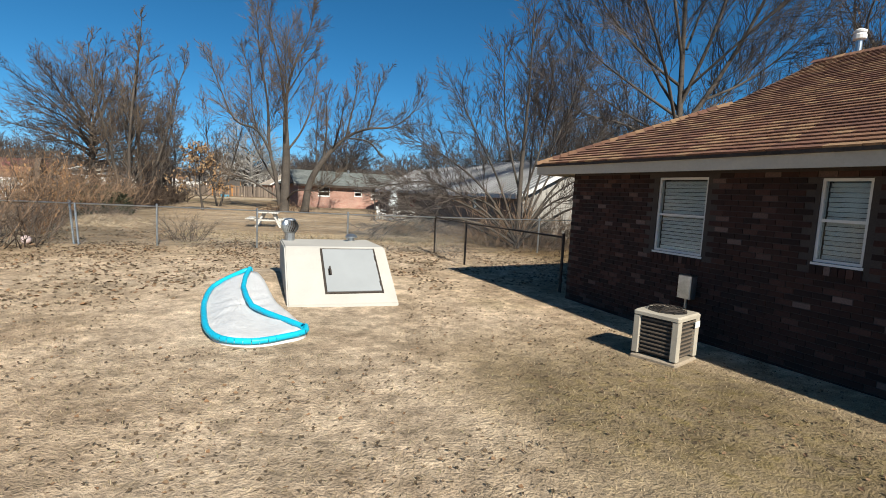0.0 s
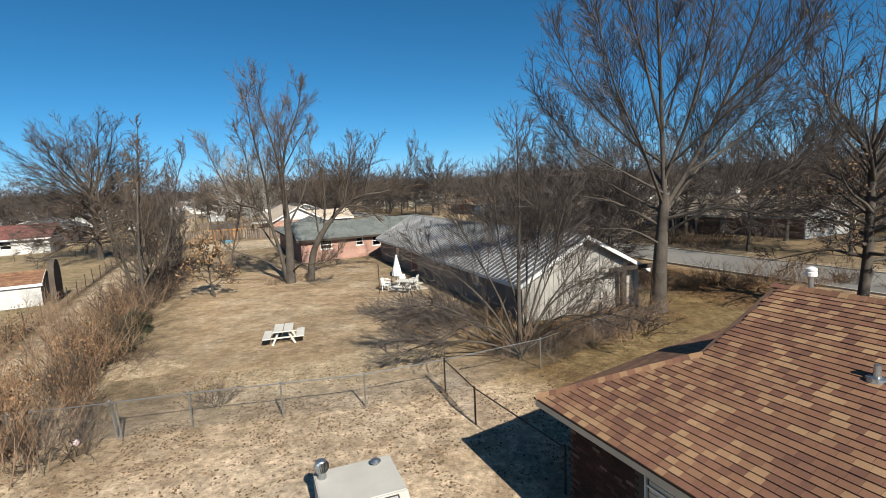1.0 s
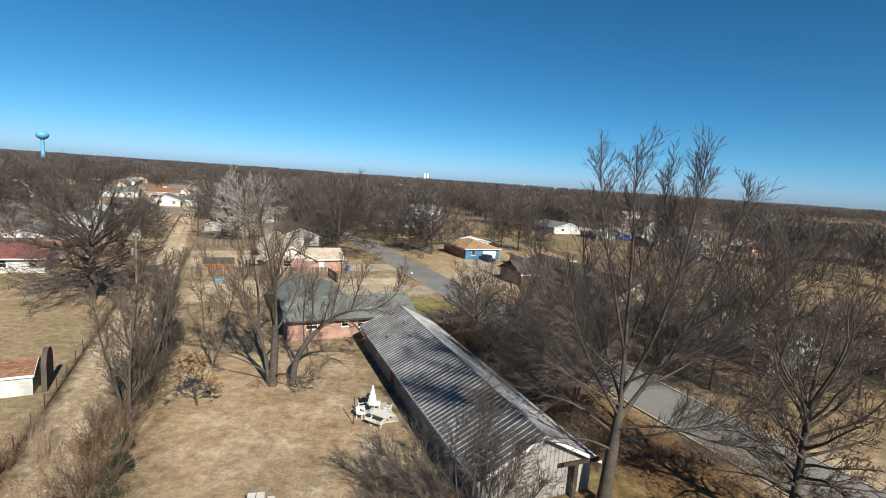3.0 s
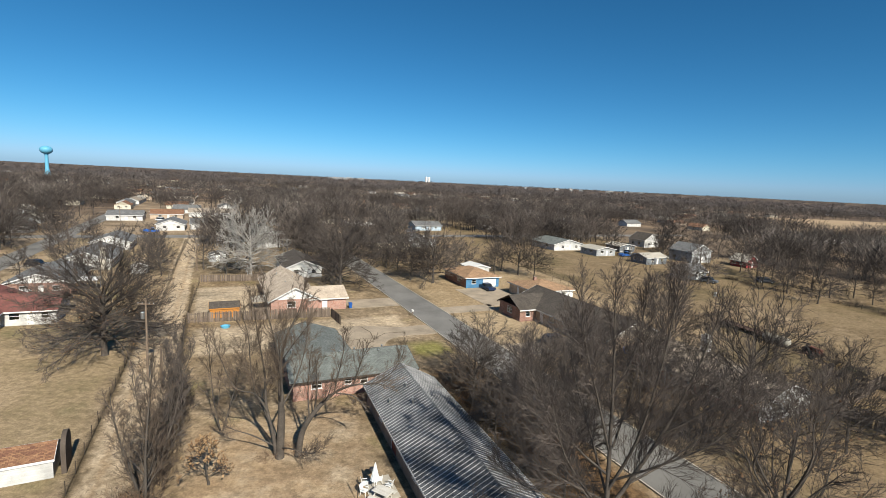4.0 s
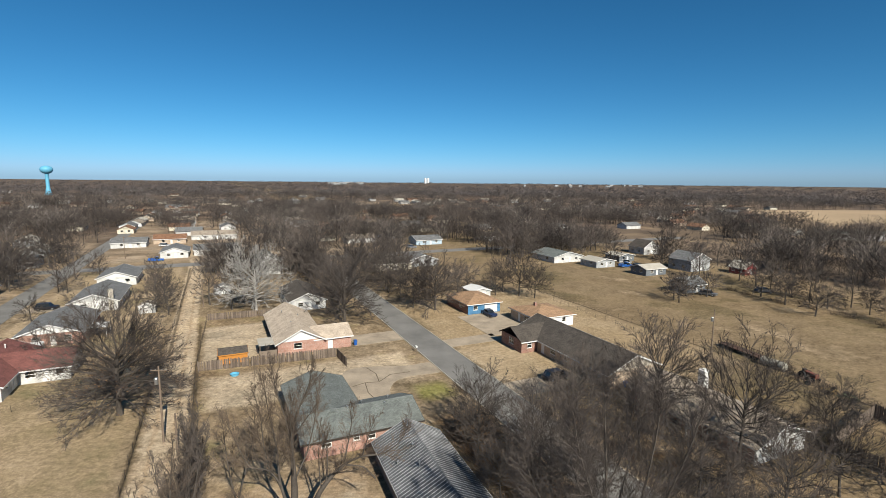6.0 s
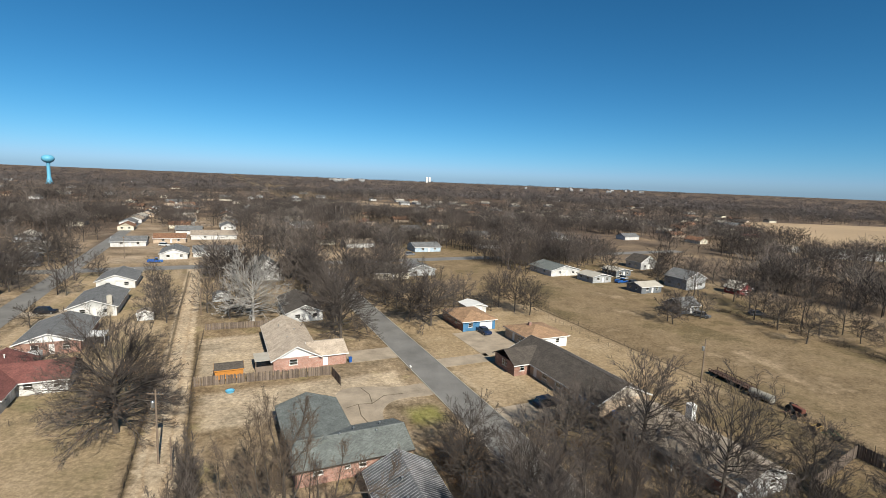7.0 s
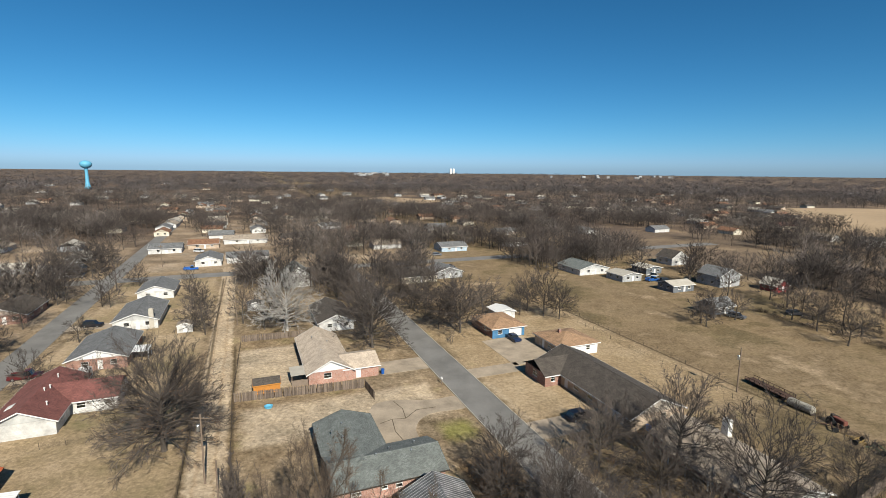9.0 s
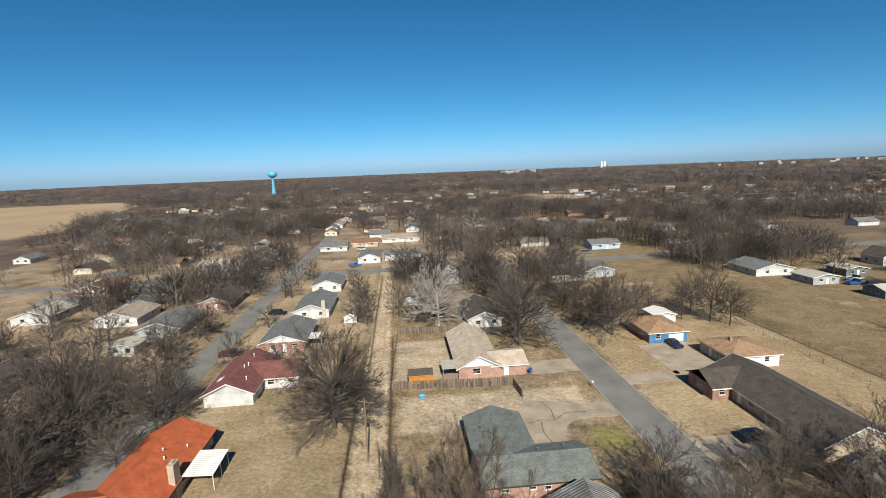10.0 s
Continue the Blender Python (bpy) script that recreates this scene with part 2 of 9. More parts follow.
    c = mix(n, k, yards, c, ramp(n, k, noise_node(n, k, pos, 0.06, 7.0, 0.66), [(0.32, (0.20, 0.18, 0.085)), (0.44, (0.33, 0.25, 0.145)), (0.55, (0.46, 0.345, 0.215)), (0.68, (0.58, 0.45, 0.305))]))
    # rank dark weeds along the wire fences, leaf litter under the far trees beside the field
    for at, lo, hi in ((-10.65, 10.0, 96.0), (-4.4, 48.0, 118.0), (-9.3, 96.0, 196.0), (86.2, -10.0, 125.0)):
        weed = maths(n, k, "MULTIPLY", band(at - 0.42, at + 0.42, maths(n, k, "ADD", v, maths(n, k, "MULTIPLY", wob, 0.25)), 0.3), band(lo, hi, u, 2.0))
        c = mix(n, k, maths(n, k, "MULTIPLY", weed, 0.75), c, (0.085, 0.062, 0.036))
    shade = maths(n, k, "MULTIPLY", band(176.0, 330.0, v, 12.0), band(-40.0, 300.0, u, 20.0))
    c = mix(n, k, maths(n, k, "MULTIPLY", shade, 0.7), c, litter)
    rough = maths(n, k, "SUBTRACT", 1.0, maths(n, k, "MULTIPLY", away.outputs[0], 0.5))
    c = mix(n, k, rough, c, mix(n, k, 1.0, c, ramp(n, k, n_small, [(0.3, (0.58,) * 3), (0.7, (1.4,) * 3)]), "MULTIPLY"))
    c = mix(n, k, 1.0, c, ramp(n, k, n_fine, [(0.3, (0.86,) * 3), (0.7, (1.18,) * 3)]), "MULTIPLY")
    c = mix(n, k, 1.0, c, ramp(n, k, noise_node(n, k, pos, 1.4, 5.0, 0.7), [(0.36, (0.74,) * 3), (0.64, (1.22,) * 3)]), "MULTIPLY")
    n_clump = noise_node(n, k, pos, 13.0, 4.0, 0.75)
    c = mix(n, k, 1.0, c, ramp(n, k, n_clump, [(0.32, (0.72,) * 3), (0.5, (1.0,) * 3), (0.7, (1.2,) * 3)]), "MULTIPLY")
    tuft = noise_node(n, k, pos, 6.5, 6.0, 0.72)
    near = maths(n, k, "SUBTRACT", 1.0, maths(n, k, "MULTIPLY", away.outputs[0], 0.65))
    c = mix(n, k, maths(n, k, "MULTIPLY", near, ramp(n, k, tuft, [(0.54, (0, 0, 0)), (0.64, (0.6, 0.6, 0.6))])), c, (0.20, 0.155, 0.098))
    c = mix(n, k, maths(n, k, "MULTIPLY", near, ramp(n, k, noise_node(n, k, pos, 1.1, 5.0, 0.75), [(0.55, (0, 0, 0)), (0.72, (0.55, 0.55, 0.55))])), c, (0.30, 0.235, 0.165))
    c = mix(n, k, 1.0, c, (ALBEDO_SCALE,) * 3, "MULTIPLY")
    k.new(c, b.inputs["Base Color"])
    bump(n, k, b, maths(n, k, "ADD", n_fine, maths(n, k, "ADD", n_small, n_clump)), 0.8, 0.05)
    return m


MAT_GROUND = ground_mat()
MAT_ASPHALT = surface("worn_asphalt", (0.21, 0.2, 0.184), 0.9, fine=60, coarse=0.18, vary=0.2, bumps=0.3)
MAT_CONCRETE = surface("pale_concrete", (0.47, 0.43, 0.36), 0.85, fine=40, coarse=0.8, vary=0.12, bumps=0.2)
MAT_DRIVE = surface("old_drive_concrete", (0.40, 0.325, 0.24), 0.9, fine=30, coarse=0.3, vary=0.28, bumps=0.2)
MAT_SHELTER = surface("shelter_concrete", (0.50, 0.475, 0.43), 0.8, fine=50, coarse=1.5, vary=0.07, bumps=0.12, dist=0.005)
MAT_STEEL_DOOR = surface("grey_painted_steel", (0.34, 0.355, 0.36), 0.45, fine=90, coarse=2.0, vary=0.05, bumps=0.03)
MAT_GALV = surface("galvanised_metal", (0.55, 0.57, 0.58), 0.32, 0.9, fine=25, coarse=6, vary=0.2, bumps=0.05)
MAT_DARK_METAL = surface("dark_rusty_steel", (0.07, 0.055, 0.045), 0.7, 0.3, fine=40, coarse=5, vary=0.35)
MAT_WIRE = surface("weathered_wire", (0.30, 0.30, 0.29), 0.5, 0.6, fine=40, coarse=5, vary=0.2, bumps=0)
MAT_WHITE = surface("white_paint", (0.78, 0.77, 0.74), 0.6, fine=30, coarse=1.0, vary=0.06, bumps=0.08)
MAT_CREAM = surface("cream_fascia_paint", (0.56, 0.50, 0.40), 0.6, fine=30, coarse=1.0, vary=0.08, bumps=0.08)
MAT_PLASTIC = surface("white_plastic", (0.8, 0.8, 0.78), 0.4, fine=20, coarse=2.0, vary=0.05, bumps=0)
MAT_OLD_PLASTIC = surface("weathered_white_plastic", (0.64, 0.61, 0.55), 0.6, fine=20, coarse=2.0, vary=0.12, bumps=0)
MAT_CYAN = surface("cyan_vinyl", (0.01, 0.50, 0.72), 0.4, fine=20, coarse=3.0, vary=0.12, bumps=0.1)
MAT_VINYL = surface("white_vinyl", (0.66, 0.66, 0.66), 0.45, fine=14, coarse=3.0, vary=0.06, bumps=0.5, dist=0.02)
MAT_BRICK = pieces_mat("dark_brick", [(0.0, (0.022, 0.012, 0.011)), (0.4, (0.036, 0.016, 0.013)), (0.75, (0.052, 0.022, 0.017)), (0.94, (0.085, 0.042, 0.033)), (1.0, (0.17, 0.115, 0.10))], 0.9, "object")
MAT_BRICK_REST = pieces_mat("dark_brick_rest", [(0.0, (0.022, 0.012, 0.011)), (0.4, (0.036, 0.016, 0.013)), (0.75, (0.052, 0.022, 0.017)), (0.94, (0.085, 0.042, 0.033)), (1.0, (0.17, 0.115, 0.10))], 0.9, "island")
MAT_MORTAR = surface("mortar", (0.07, 0.058, 0.052), 0.95, fine=60, coarse=2.0, vary=0.2)
SHINGLE = [(0.0, (0.15, 0.072, 0.05)), (0.25, (0.20, 0.098, 0.06)), (0.5, (0.265, 0.14, 0.08)), (0.66, (0.19, 0.088, 0.06)), (0.82, (0.31, 0.18, 0.10)), (1.0, (0.37, 0.23, 0.125))]
MAT_SHINGLE = pieces_mat("brown_shingle", SHINGLE, 0.95, "object", 0.5, 120)
MAT_SHINGLE_REST = pieces_mat("brown_shingle_rest", SHINGLE, 0.95, "island", 0.5, 120)
MAT_UNDERLAY = surface("roof_underlay", (0.12, 0.07, 0.05), 0.95, fine=60, coarse=2.0, vary=0.2)
MAT_GLASS = glass_mat("window_glass")
MAT_BLIND = surface("window_blind", (0.72, 0.70, 0.64), 0.7, fine=20, coarse=2, vary=0.06)
MAT_INSIDE = surface("dim_room_plaster", (0.25, 0.23, 0.2), 0.9, fine=20, coarse=1, vary=0.1)
MAT_BARK = surface("grey_bark", (0.092, 0.077, 0.064), 0.95, fine=14, coarse=1.5, vary=0.35, bumps=0.8, dist=0.03, where="object")
MAT_TWIG = surface("twig_bark", (0.098, 0.080, 0.069), 0.95, fine=4, coarse=0.4, vary=0.3, bumps=0, where="object", rand="object")
MAT_TWIG_PALE = surface("pale_sycamore_bark", (0.40, 0.375, 0.34), 0.9, fine=5, coarse=0.6, vary=0.3, bumps=0.3, where="object")
MAT_TWIG_WARM = surface("golden_twig_bark", (0.15, 0.112, 0.082), 0.95, fine=4, coarse=0.4, vary=0.3, bumps=0, where="object")
MAT_BRUSH = surface("dry_brush", (0.27, 0.178, 0.115), 0.95, fine=6, coarse=0.7, vary=0.3, bumps=0, where="world", rand="island")
MAT_BRUSH_DARK = surface("dark_brush", (0.095, 0.068, 0.05), 0.95, fine=6, coarse=0.7, vary=0.3, bumps=0, where="world", rand="island")
MAT_EVERGREEN = surface("evergreen_leaf", (0.052, 0.058, 0.03), 0.8, fine=6, coarse=0.7, vary=0.3, bumps=0, rand="island")
MAT_DEAD_LEAF = pieces_mat("dead_oak_leaf", [(0.0, (0.14, 0.075, 0.04)), (0.5, (0.26, 0.145, 0.075)), (1.0, (0.40, 0.24, 0.12))], 0.9, "island", 0)
MAT_OLD_LEAF = pieces_mat("old_brown_leaf", [(0.0, (0.08, 0.045, 0.026)), (0.6, (0.17, 0.095, 0.05)), (1.0, (0.30, 0.17, 0.08))], 0.9, "island", 0)
MAT_ORANGE_LEAF = pieces_mat("orange_dead_leaf", [(0.0, (0.20, 0.11, 0.055)), (0.5, (0.30, 0.185, 0.095)), (1.0, (0.42, 0.28, 0.15))], 0.9, "island", 0)
MAT_FALLEN = pieces_mat("fallen_leaf", [(0.0, (0.085, 0.06, 0.036)), (0.6, (0.16, 0.11, 0.068)), (1.0, (0.30, 0.17, 0.09))], 0.95, "island", 0)
MAT_PALE_STRAW = pieces_mat("pale_straw", [(0.0, (0.28, 0.20, 0.125)), (0.6, (0.44, 0.345, 0.23)), (1.0, (0.56, 0.46, 0.33))], 0.9, "island", 0)
MAT_STRAW = pieces_mat("straw_blade", [(0.0, (0.22, 0.155, 0.08)), (0.5, (0.42, 0.32, 0.19)), (0.9, (0.55, 0.44, 0.28)), (1.0, (0.22, 0.24, 0.08))], 0.9, "island", 0)
MAT_WOODS = surface("bare_woods", (0.092, 0.074, 0.064), 0.95, fine=0.8, coarse=0.07, vary=0.45, bumps=0, rand="island")
MAT_WOODS_DARK = surface("dark_bare_woods", (0.052, 0.043, 0.038), 0.95, fine=0.8, coarse=0.07, vary=0.4, bumps=0, rand="island")
MAT_WOODS_PALE = surface("pale_bare_woods", (0.20, 0.172, 0.15), 0.95, fine=0.8, coarse=0.07, vary=0.35, bumps=0, rand="island")
MAT_WOODS_FAR = surface("far_bare_woods", (0.105, 0.09, 0.085), 0.95, fine=0.06, coarse=0.008, vary=0.35, bumps=0)
MAT_FIELD = surface("tan_crop_field", (0.42, 0.30, 0.18), 0.95, fine=0.3, coarse=0.01, vary=0.15, bumps=0)
MAT_FENCE_WOOD = pieces_mat("grey_fence_board", [(0.0, (0.10, 0.078, 0.062)), (0.5, (0.17, 0.132, 0.105)), (1.0, (0.25, 0.197, 0.155))], 0.9, "object")
MAT_FENCE_REST = pieces_mat("grey_fence_board_rest", [(0.0, (0.10, 0.078, 0.062)), (0.5, (0.17, 0.132, 0.105)), (1.0, (0.25, 0.197, 0.155))], 0.9, "island")
MAT_ORANGE_WOOD = surface("orange_stained_wood", (0.52, 0.22, 0.045), 0.75, fine=20, coarse=2, vary=0.12)
MAT_POLE = surface("weathered_pole_wood", (0.20, 0.15, 0.11), 0.95, fine=20, coarse=2, vary=0.2)
MAT_RIB = surface("ribbed_metal_sheet", (0.11, 0.115, 0.122), 0.8, 0.0, fine=8, coarse=0.5, vary=0.5, bumps=0.04)
MAT_RIB_PALE = surface("worn_metal_rib", (0.32, 0.32, 0.325), 0.75, 0.0, fine=8, coarse=0.5, vary=0.35, bumps=0.04)
MAT_DINGY = surface("dingy_white_boards", (0.36, 0.34, 0.31), 0.8, fine=12, coarse=0.7, vary=0.22, bumps=0.2)
MAT_TYRE = surface("black_rubber", (0.02, 0.02, 0.02), 0.85, fine=40, coarse=4, vary=0.2)
MAT_CAR_GLASS = surface("tinted_car_glass", (0.02, 0.025, 0.03), 0.08, fine=5, coarse=1, vary=0.05, bumps=0, spec=0.6)
MAT_BIN = surface("blue_bin_plastic", (0.02, 0.10, 0.36), 0.5, fine=20, coarse=3, vary=0.1, bumps=0)
MAT_TOWER = surface("sky_blue_tank_paint", (0.13, 0.42, 0.60), 0.5, fine=1, coarse=0.1, vary=0.06, bumps=0)
MAT_TARP_RED = surface("faded_red_paint", (0.19, 0.066, 0.045), 0.8, fine=10, coarse=1, vary=0.2)


def paint(name, col, rough=0.35):
    return surface(name, col, rough, fine=40, coarse=1.0, vary=0.05, bumps=0, spec=0.5)


# ---- mesh tools
class Shape:
    """Collects vertices and faces of one mesh, with face uv in metres where asked."""

    def __init__(self):
        self.v, self.f, self.uv = [], [], []

    def add(self, vs, fs):
        o = len(self.v)
        self.v.extend(vs)
        self.f.extend(tuple(i + o for i in f) for f in fs)
        return self

    def box(self, x0, y0, z0, x1, y1, z1):
        return self.hexa([(x0, y0, z0), (x1, y0, z0), (x1, y1, z0), (x0, y1, z0), (x0, y0, z1), (x1, y0, z1), (x1, y1, z1), (x0, y1, z1)])

    def hexa(self, p):
        return self.add(p, [(3, 2, 1, 0), (4, 5, 6, 7), (0, 1, 5, 4), (1, 2, 6, 5), (2, 3, 7, 6), (3, 0, 4, 7)])

    def rbox(self, x0, y0, z0, x1, y1, z1, r=0.02):
        """A box with chamfered upright and top edges."""
        ring = [(x0 + r, y0), (x1 - r, y0), (x1, y0 + r), (x1, y1 - r), (x1 - r, y1), (x0 + r, y1), (x0, y1 - r), (x0, y0 + r)]
        ins = [(x0 + 2 * r, y0 + r), (x1 - 2 * r, y0 + r), (x1 - r, y0 + 2 * r), (x1 - r, y1 - 2 * r), (x1 - 2 * r, y1 - r), (x0 + 2 * r, y1 - r), (x0 + r, y1 - 2 * r), (x0 + r, y0 + 2 * r)]
        vs = [(*q, z0) for q in ring] + [(*q, z1 - r) for q in ring] + [(*q, z1) for q in ins]
        fs = [tuple(range(7, -1, -1)), tuple(range(16, 24))]
        for a in (0, 8):
            fs += [(a + i, a + (i + 1) % 8, a + 8 + (i + 1) % 8, a + 8 + i) for i in range(8)]
        return self.add(vs, fs)

    def prism(self, pts, z0, z1):
        n = len(pts)
        vs = [(x, y, z0) for x, y in pts] + [(x, y, z1) for x, y in pts]
        return self.add(vs, [tuple(range(n - 1, -1, -1)), tuple(range(n, 2 * n))] + [(i, (i + 1) % n, n + (i + 1) % n, n + i) for i in range(n)])

    def slab(self, quad, t):
        """A sheet of thickness t below the polygon quad."""
        n = len(quad)
        a, b, c = (Vector(q) for q in quad[:3])
        w = (b - a).cross(c - a).normalized()
        if w.z < 0:
            w = -w
        low = [tuple(Vector(q) - w * t) for q in quad]
        return self.add([tuple(q) for q in quad] + low, [tuple(range(n)), tuple(range(2 * n - 1, n - 1, -1))] + [(i, i + n, (i + 1) % n + n, (i + 1) % n) for i in range(n)])

    def ring(self, mp, a, b):
        """A closed frame between the rectangles a (outer) and b (inner): s0, z0, s1, z1; mp places s, depth, z."""
        (s0, z0, s1, z1, d0, d1), (i0, j0, i1, j1) = a, b
        vs = []
        for d in (d0, d1):
            vs += [mp(s, d, z) for s, z in ((s0, z0), (s1, z0), (s1, z1), (s0, z1), (i0, j0), (i1, j0), (i1, j1), (i0, j1))]
        fs = []
        for i in range(4):
            j = (i + 1) % 4
            fs += [(i, j, 4 + j, 4 + i), (8 + i, 12 + i, 12 + j, 8 + j), (i, 8 + i, 8 + j, j), (4 + i, 4 + j, 12 + j, 12 + i)]
        return self.add(vs, fs)

    def weld(self):
        """Joins touching pieces into one skin: shared corners once, inner faces dropped."""
        seen, idx, nv = {}, [], []
        for q in self.v:
            key = (round(q[0], 4), round(q[1], 4), round(q[2], 4))
            if key not in seen:
                seen[key] = len(nv)
                nv.append(q)
            idx.append(seen[key])
        faces, count = [], {}
        for f in self.f:
            g = tuple(idx[i] for i in f)
            key = tuple(sorted(g))
            count[key] = count.get(key, 0) + 1
            faces.append((key, g))
        self.v, self.f = nv, [g for key, g in faces if count[key] == 1]
        return self

    def tube(self, p, q, r0, r1, n=6, caps=True):
        p, q = Vector(p), Vector(q)
        d = (q - p).normalized()
        a = d.orthogonal().normalized()
        b = d.cross(a)
        vs = []
        for c, r in ((p, r0), (q, r1)):
            for i in range(n):
                t = 2 * math.pi * i / n
                vs.append(tuple(c + a * (r * math.cos(t)) + b * (r * math.sin(t))))
        fs = [(i, (i + 1) % n, n + (i + 1) % n, n + i) for i in range(n)]
        if caps:
            fs += [tuple(range(n - 1, -1, -1)), tuple(range(n, 2 * n))]
        return self.add(vs, fs)

    def lathe(self, prof, n=16, at=(0, 0, 0)):
        """A turned body: prof is a list of radius, height."""
        vs = [(at[0] + r * math.cos(2 * math.pi * i / n), at[1] + r * math.sin(2 * math.pi * i / n), at[2] + z) for r, z in prof for i in range(n)]
        fs = [(j * n + i, j * n + (i + 1) % n, (j + 1) * n + (i + 1) % n, (j + 1) * n + i) for j in range(len(prof) - 1) for i in range(n)]
        fs += [tuple(range(n - 1, -1, -1)), tuple(range((len(prof) - 1) * n, len(prof) * n))]
        return self.add(vs, fs)

    def mesh(self, name, mat, smooth=False, uv=None):
        me = bpy.data.meshes.new(name)
        me.from_pydata(self.v, [], self.f)
        if uv:
            lay = me.uv_layers.new(name="uv")
            uvs = np.empty((len(me.loops), 2))
            for i, lp in enumerate(me.loops):
                uvs[i] = uv(self.v[lp.vertex_index])
            lay.data.foreach_set("uv", uvs.ravel())
        if mat:
            me.materials.append(mat)
        if smooth:
            me.polygons.foreach_set("use_smooth", [True] * len(me.polygons))
        me.update()
        return me


def part(name, shape, mat, parent, label="", smooth=False, uv=None):
    ob = new(name, shape.mesh(name, mat, smooth, uv) if isinstance(shape, Shape) else shape)
    ob.parent = parent
    return tagged(ob, label)


def thing(name, label, category, x=0.0, y=0.0, z=0.0, rz=0.0, group="", kind=""):
    ob = new(name)
    ob.matrix_world = pose(x, y, z, 0, 0, rz)
    ob.empty_display_size = 0.1
    return tagged(ob, label, category, group, kind)


def solo(name, shape, mat, label, category, kind="", group="", smooth=False, m=None):
    ob = new(name, shape.mesh(name, mat, smooth))
    if m is not None:
        ob.matrix_world = m
    return tagged(ob, label, category, group, kind)


# ---- ground: one sheet from under the camera to the horizon
def relief(x, y):
    """Small unevenness of the plot: the soil heaped round the shelter, a heap of dead grass, gentle swells."""
    z = 0.03 * math.sin(x * 0.7 + 0.4) * math.cos(y * 0.55)
    z += 0.05 * math.sin(x * 0.23) * math.sin(y * 0.19 + 1.0)
    z += 0.30 * math.exp(-(((x + 3.3) / 1.5) ** 2 + ((y - 9.7) / 1.5) ** 2))
    z += 0.45 * math.exp(-(((x + 13.7) / 1.4) ** 2 + ((y - 20.4) / 1.2) ** 2))
    return z * max(0.0, 1.0 - max(abs(x), abs(y)) / 70.0)


def build_ground():
    near = np.arange(-40, 41, 0.8)
    ring = []
    d = 40.8
    while d < 5400:
        ring.append(d)
        d *= 1.16
    far = np.array(ring)
    ax = np.concatenate([-far[::-1], near, far])
    n = len(ax)
    verts = [(x, y, relief(x, y)) for y in ax for x in ax]
    faces = [(j * n + i, j * n + i + 1, (j + 1) * n + i + 1, (j + 1) * n + i) for j in range(n - 1) for i in range(n - 1)]
    me = bpy.data.meshes.new("ground")
    me.from_pydata(verts, [], faces)
    me.polygons.foreach_set("use_smooth", [True] * len(me.polygons))
    me.materials.append(MAT_GROUND)
    tagged(new("ground", me), "dry straw-coloured winter lawn and soil reaching to the horizon", "ground", kind="structure")


build_ground()


def strip(name, pts, z, mat, label, category, thick=0.06):
    """A flat paved piece with its own thickness, its top at z."""
    s = Shape().prism(pts, z - thick, z)
    return solo(name, s, mat, label, category, "structure")


def block_rect(v0, u0, v1, u1):
    return [tuple(blk(v, u)[:2]) for v, u in ((v0, u0), (v1, u0), (v1, u1), (v0, u1))]


def road_pts(vl, vr, us, wob=0.0):
    left = [tuple(blk(vl + wob * math.sin(u * 0.11), u)[:2]) for u in us]
    right = [tuple(blk(vr + wob * math.sin(u * 0.13 + 1), u)[:2]) for u in us]
    return left, right


def road(name, vl, vr, us, z, label, along=True):
    s = Shape()
    if along:
        l, r = road_pts(vl, vr, us)
    else:
        l = [tuple(blk(u, vl)[:2]) for u in us]
        r = [tuple(blk(u, vr)[:2]) for u in us]
    n = len(us)
    vs = [(*q, z) for q in l] + [(*q, z + 0.03) for q in [((a[0] + b[0]) / 2, (a[1] + b[1]) / 2) for a, b in zip(l, r)]] + [(*q, z) for q in r]
    vs += [(*q, z - 0.15) for q in l] + [(*q, z - 0.15) for q in r]
    fs = []
    for i in range(n - 1):
        fs += [(i, i + 1, n + i + 1, n + i), (n + i, n + i + 1, 2 * n + i + 1, 2 * n + i), (i, 3 * n + i, 3 * n + i + 1, i + 1), (2 * n + i, 2 * n + i + 1, 4 * n + i + 1, 4 * n + i)]
    s.add(vs, fs)
    return solo(name, s, MAT_ASPHALT, label, "road", "structure")


road("road", 33.6, 40.2, list(range(-40, 206, 6)), 0.06, "worn grey asphalt street between the lawns")
road("road", 199.0, 207.0, list(range(-200, 260, 10)), 0.055, "grey asphalt cross street", along=False)
road("road", -50.2, -44.2, list(range(20, 420, 10)), 0.06, "grey asphalt back street under bare trees")
for vk in (33.45, 40.2):
    solo("kerb", Shape().prism(block_rect(vk, -40, vk + 0.15, 199), -0.05, 0.14), MAT_CONCRETE, "low concrete kerb along the street", "kerb", "structure")

DRIVES = [
    ((23.4, 89.0, 33.5, 95.5), "dirt and concrete drive beside the tan house"),
    ((40.3, 81.0, 52.0, 85.5), "pale concrete driveway of the brown-roofed house"),
    ((51.0, 84.0, 62.0, 100.0), "pale concrete parking pad before the blue garage"),
    ((40.3, 56.5, 54.5, 62.0), "shaded driveway beside the dark-roofed house"),
    ((-44.1, 108.5, -37.0, 114.0), "concrete driveway with a parked pickup"),
    ((-44.1, 142.0, -33.5, 147.0), "concrete driveway with a parked car"),
]
for (v0, u0, v1, u1), lab in DRIVES:
    strip("driveway", block_rect(v0, u0, v1, u1), 0.05, MAT_DRIVE, lab, "driveway")

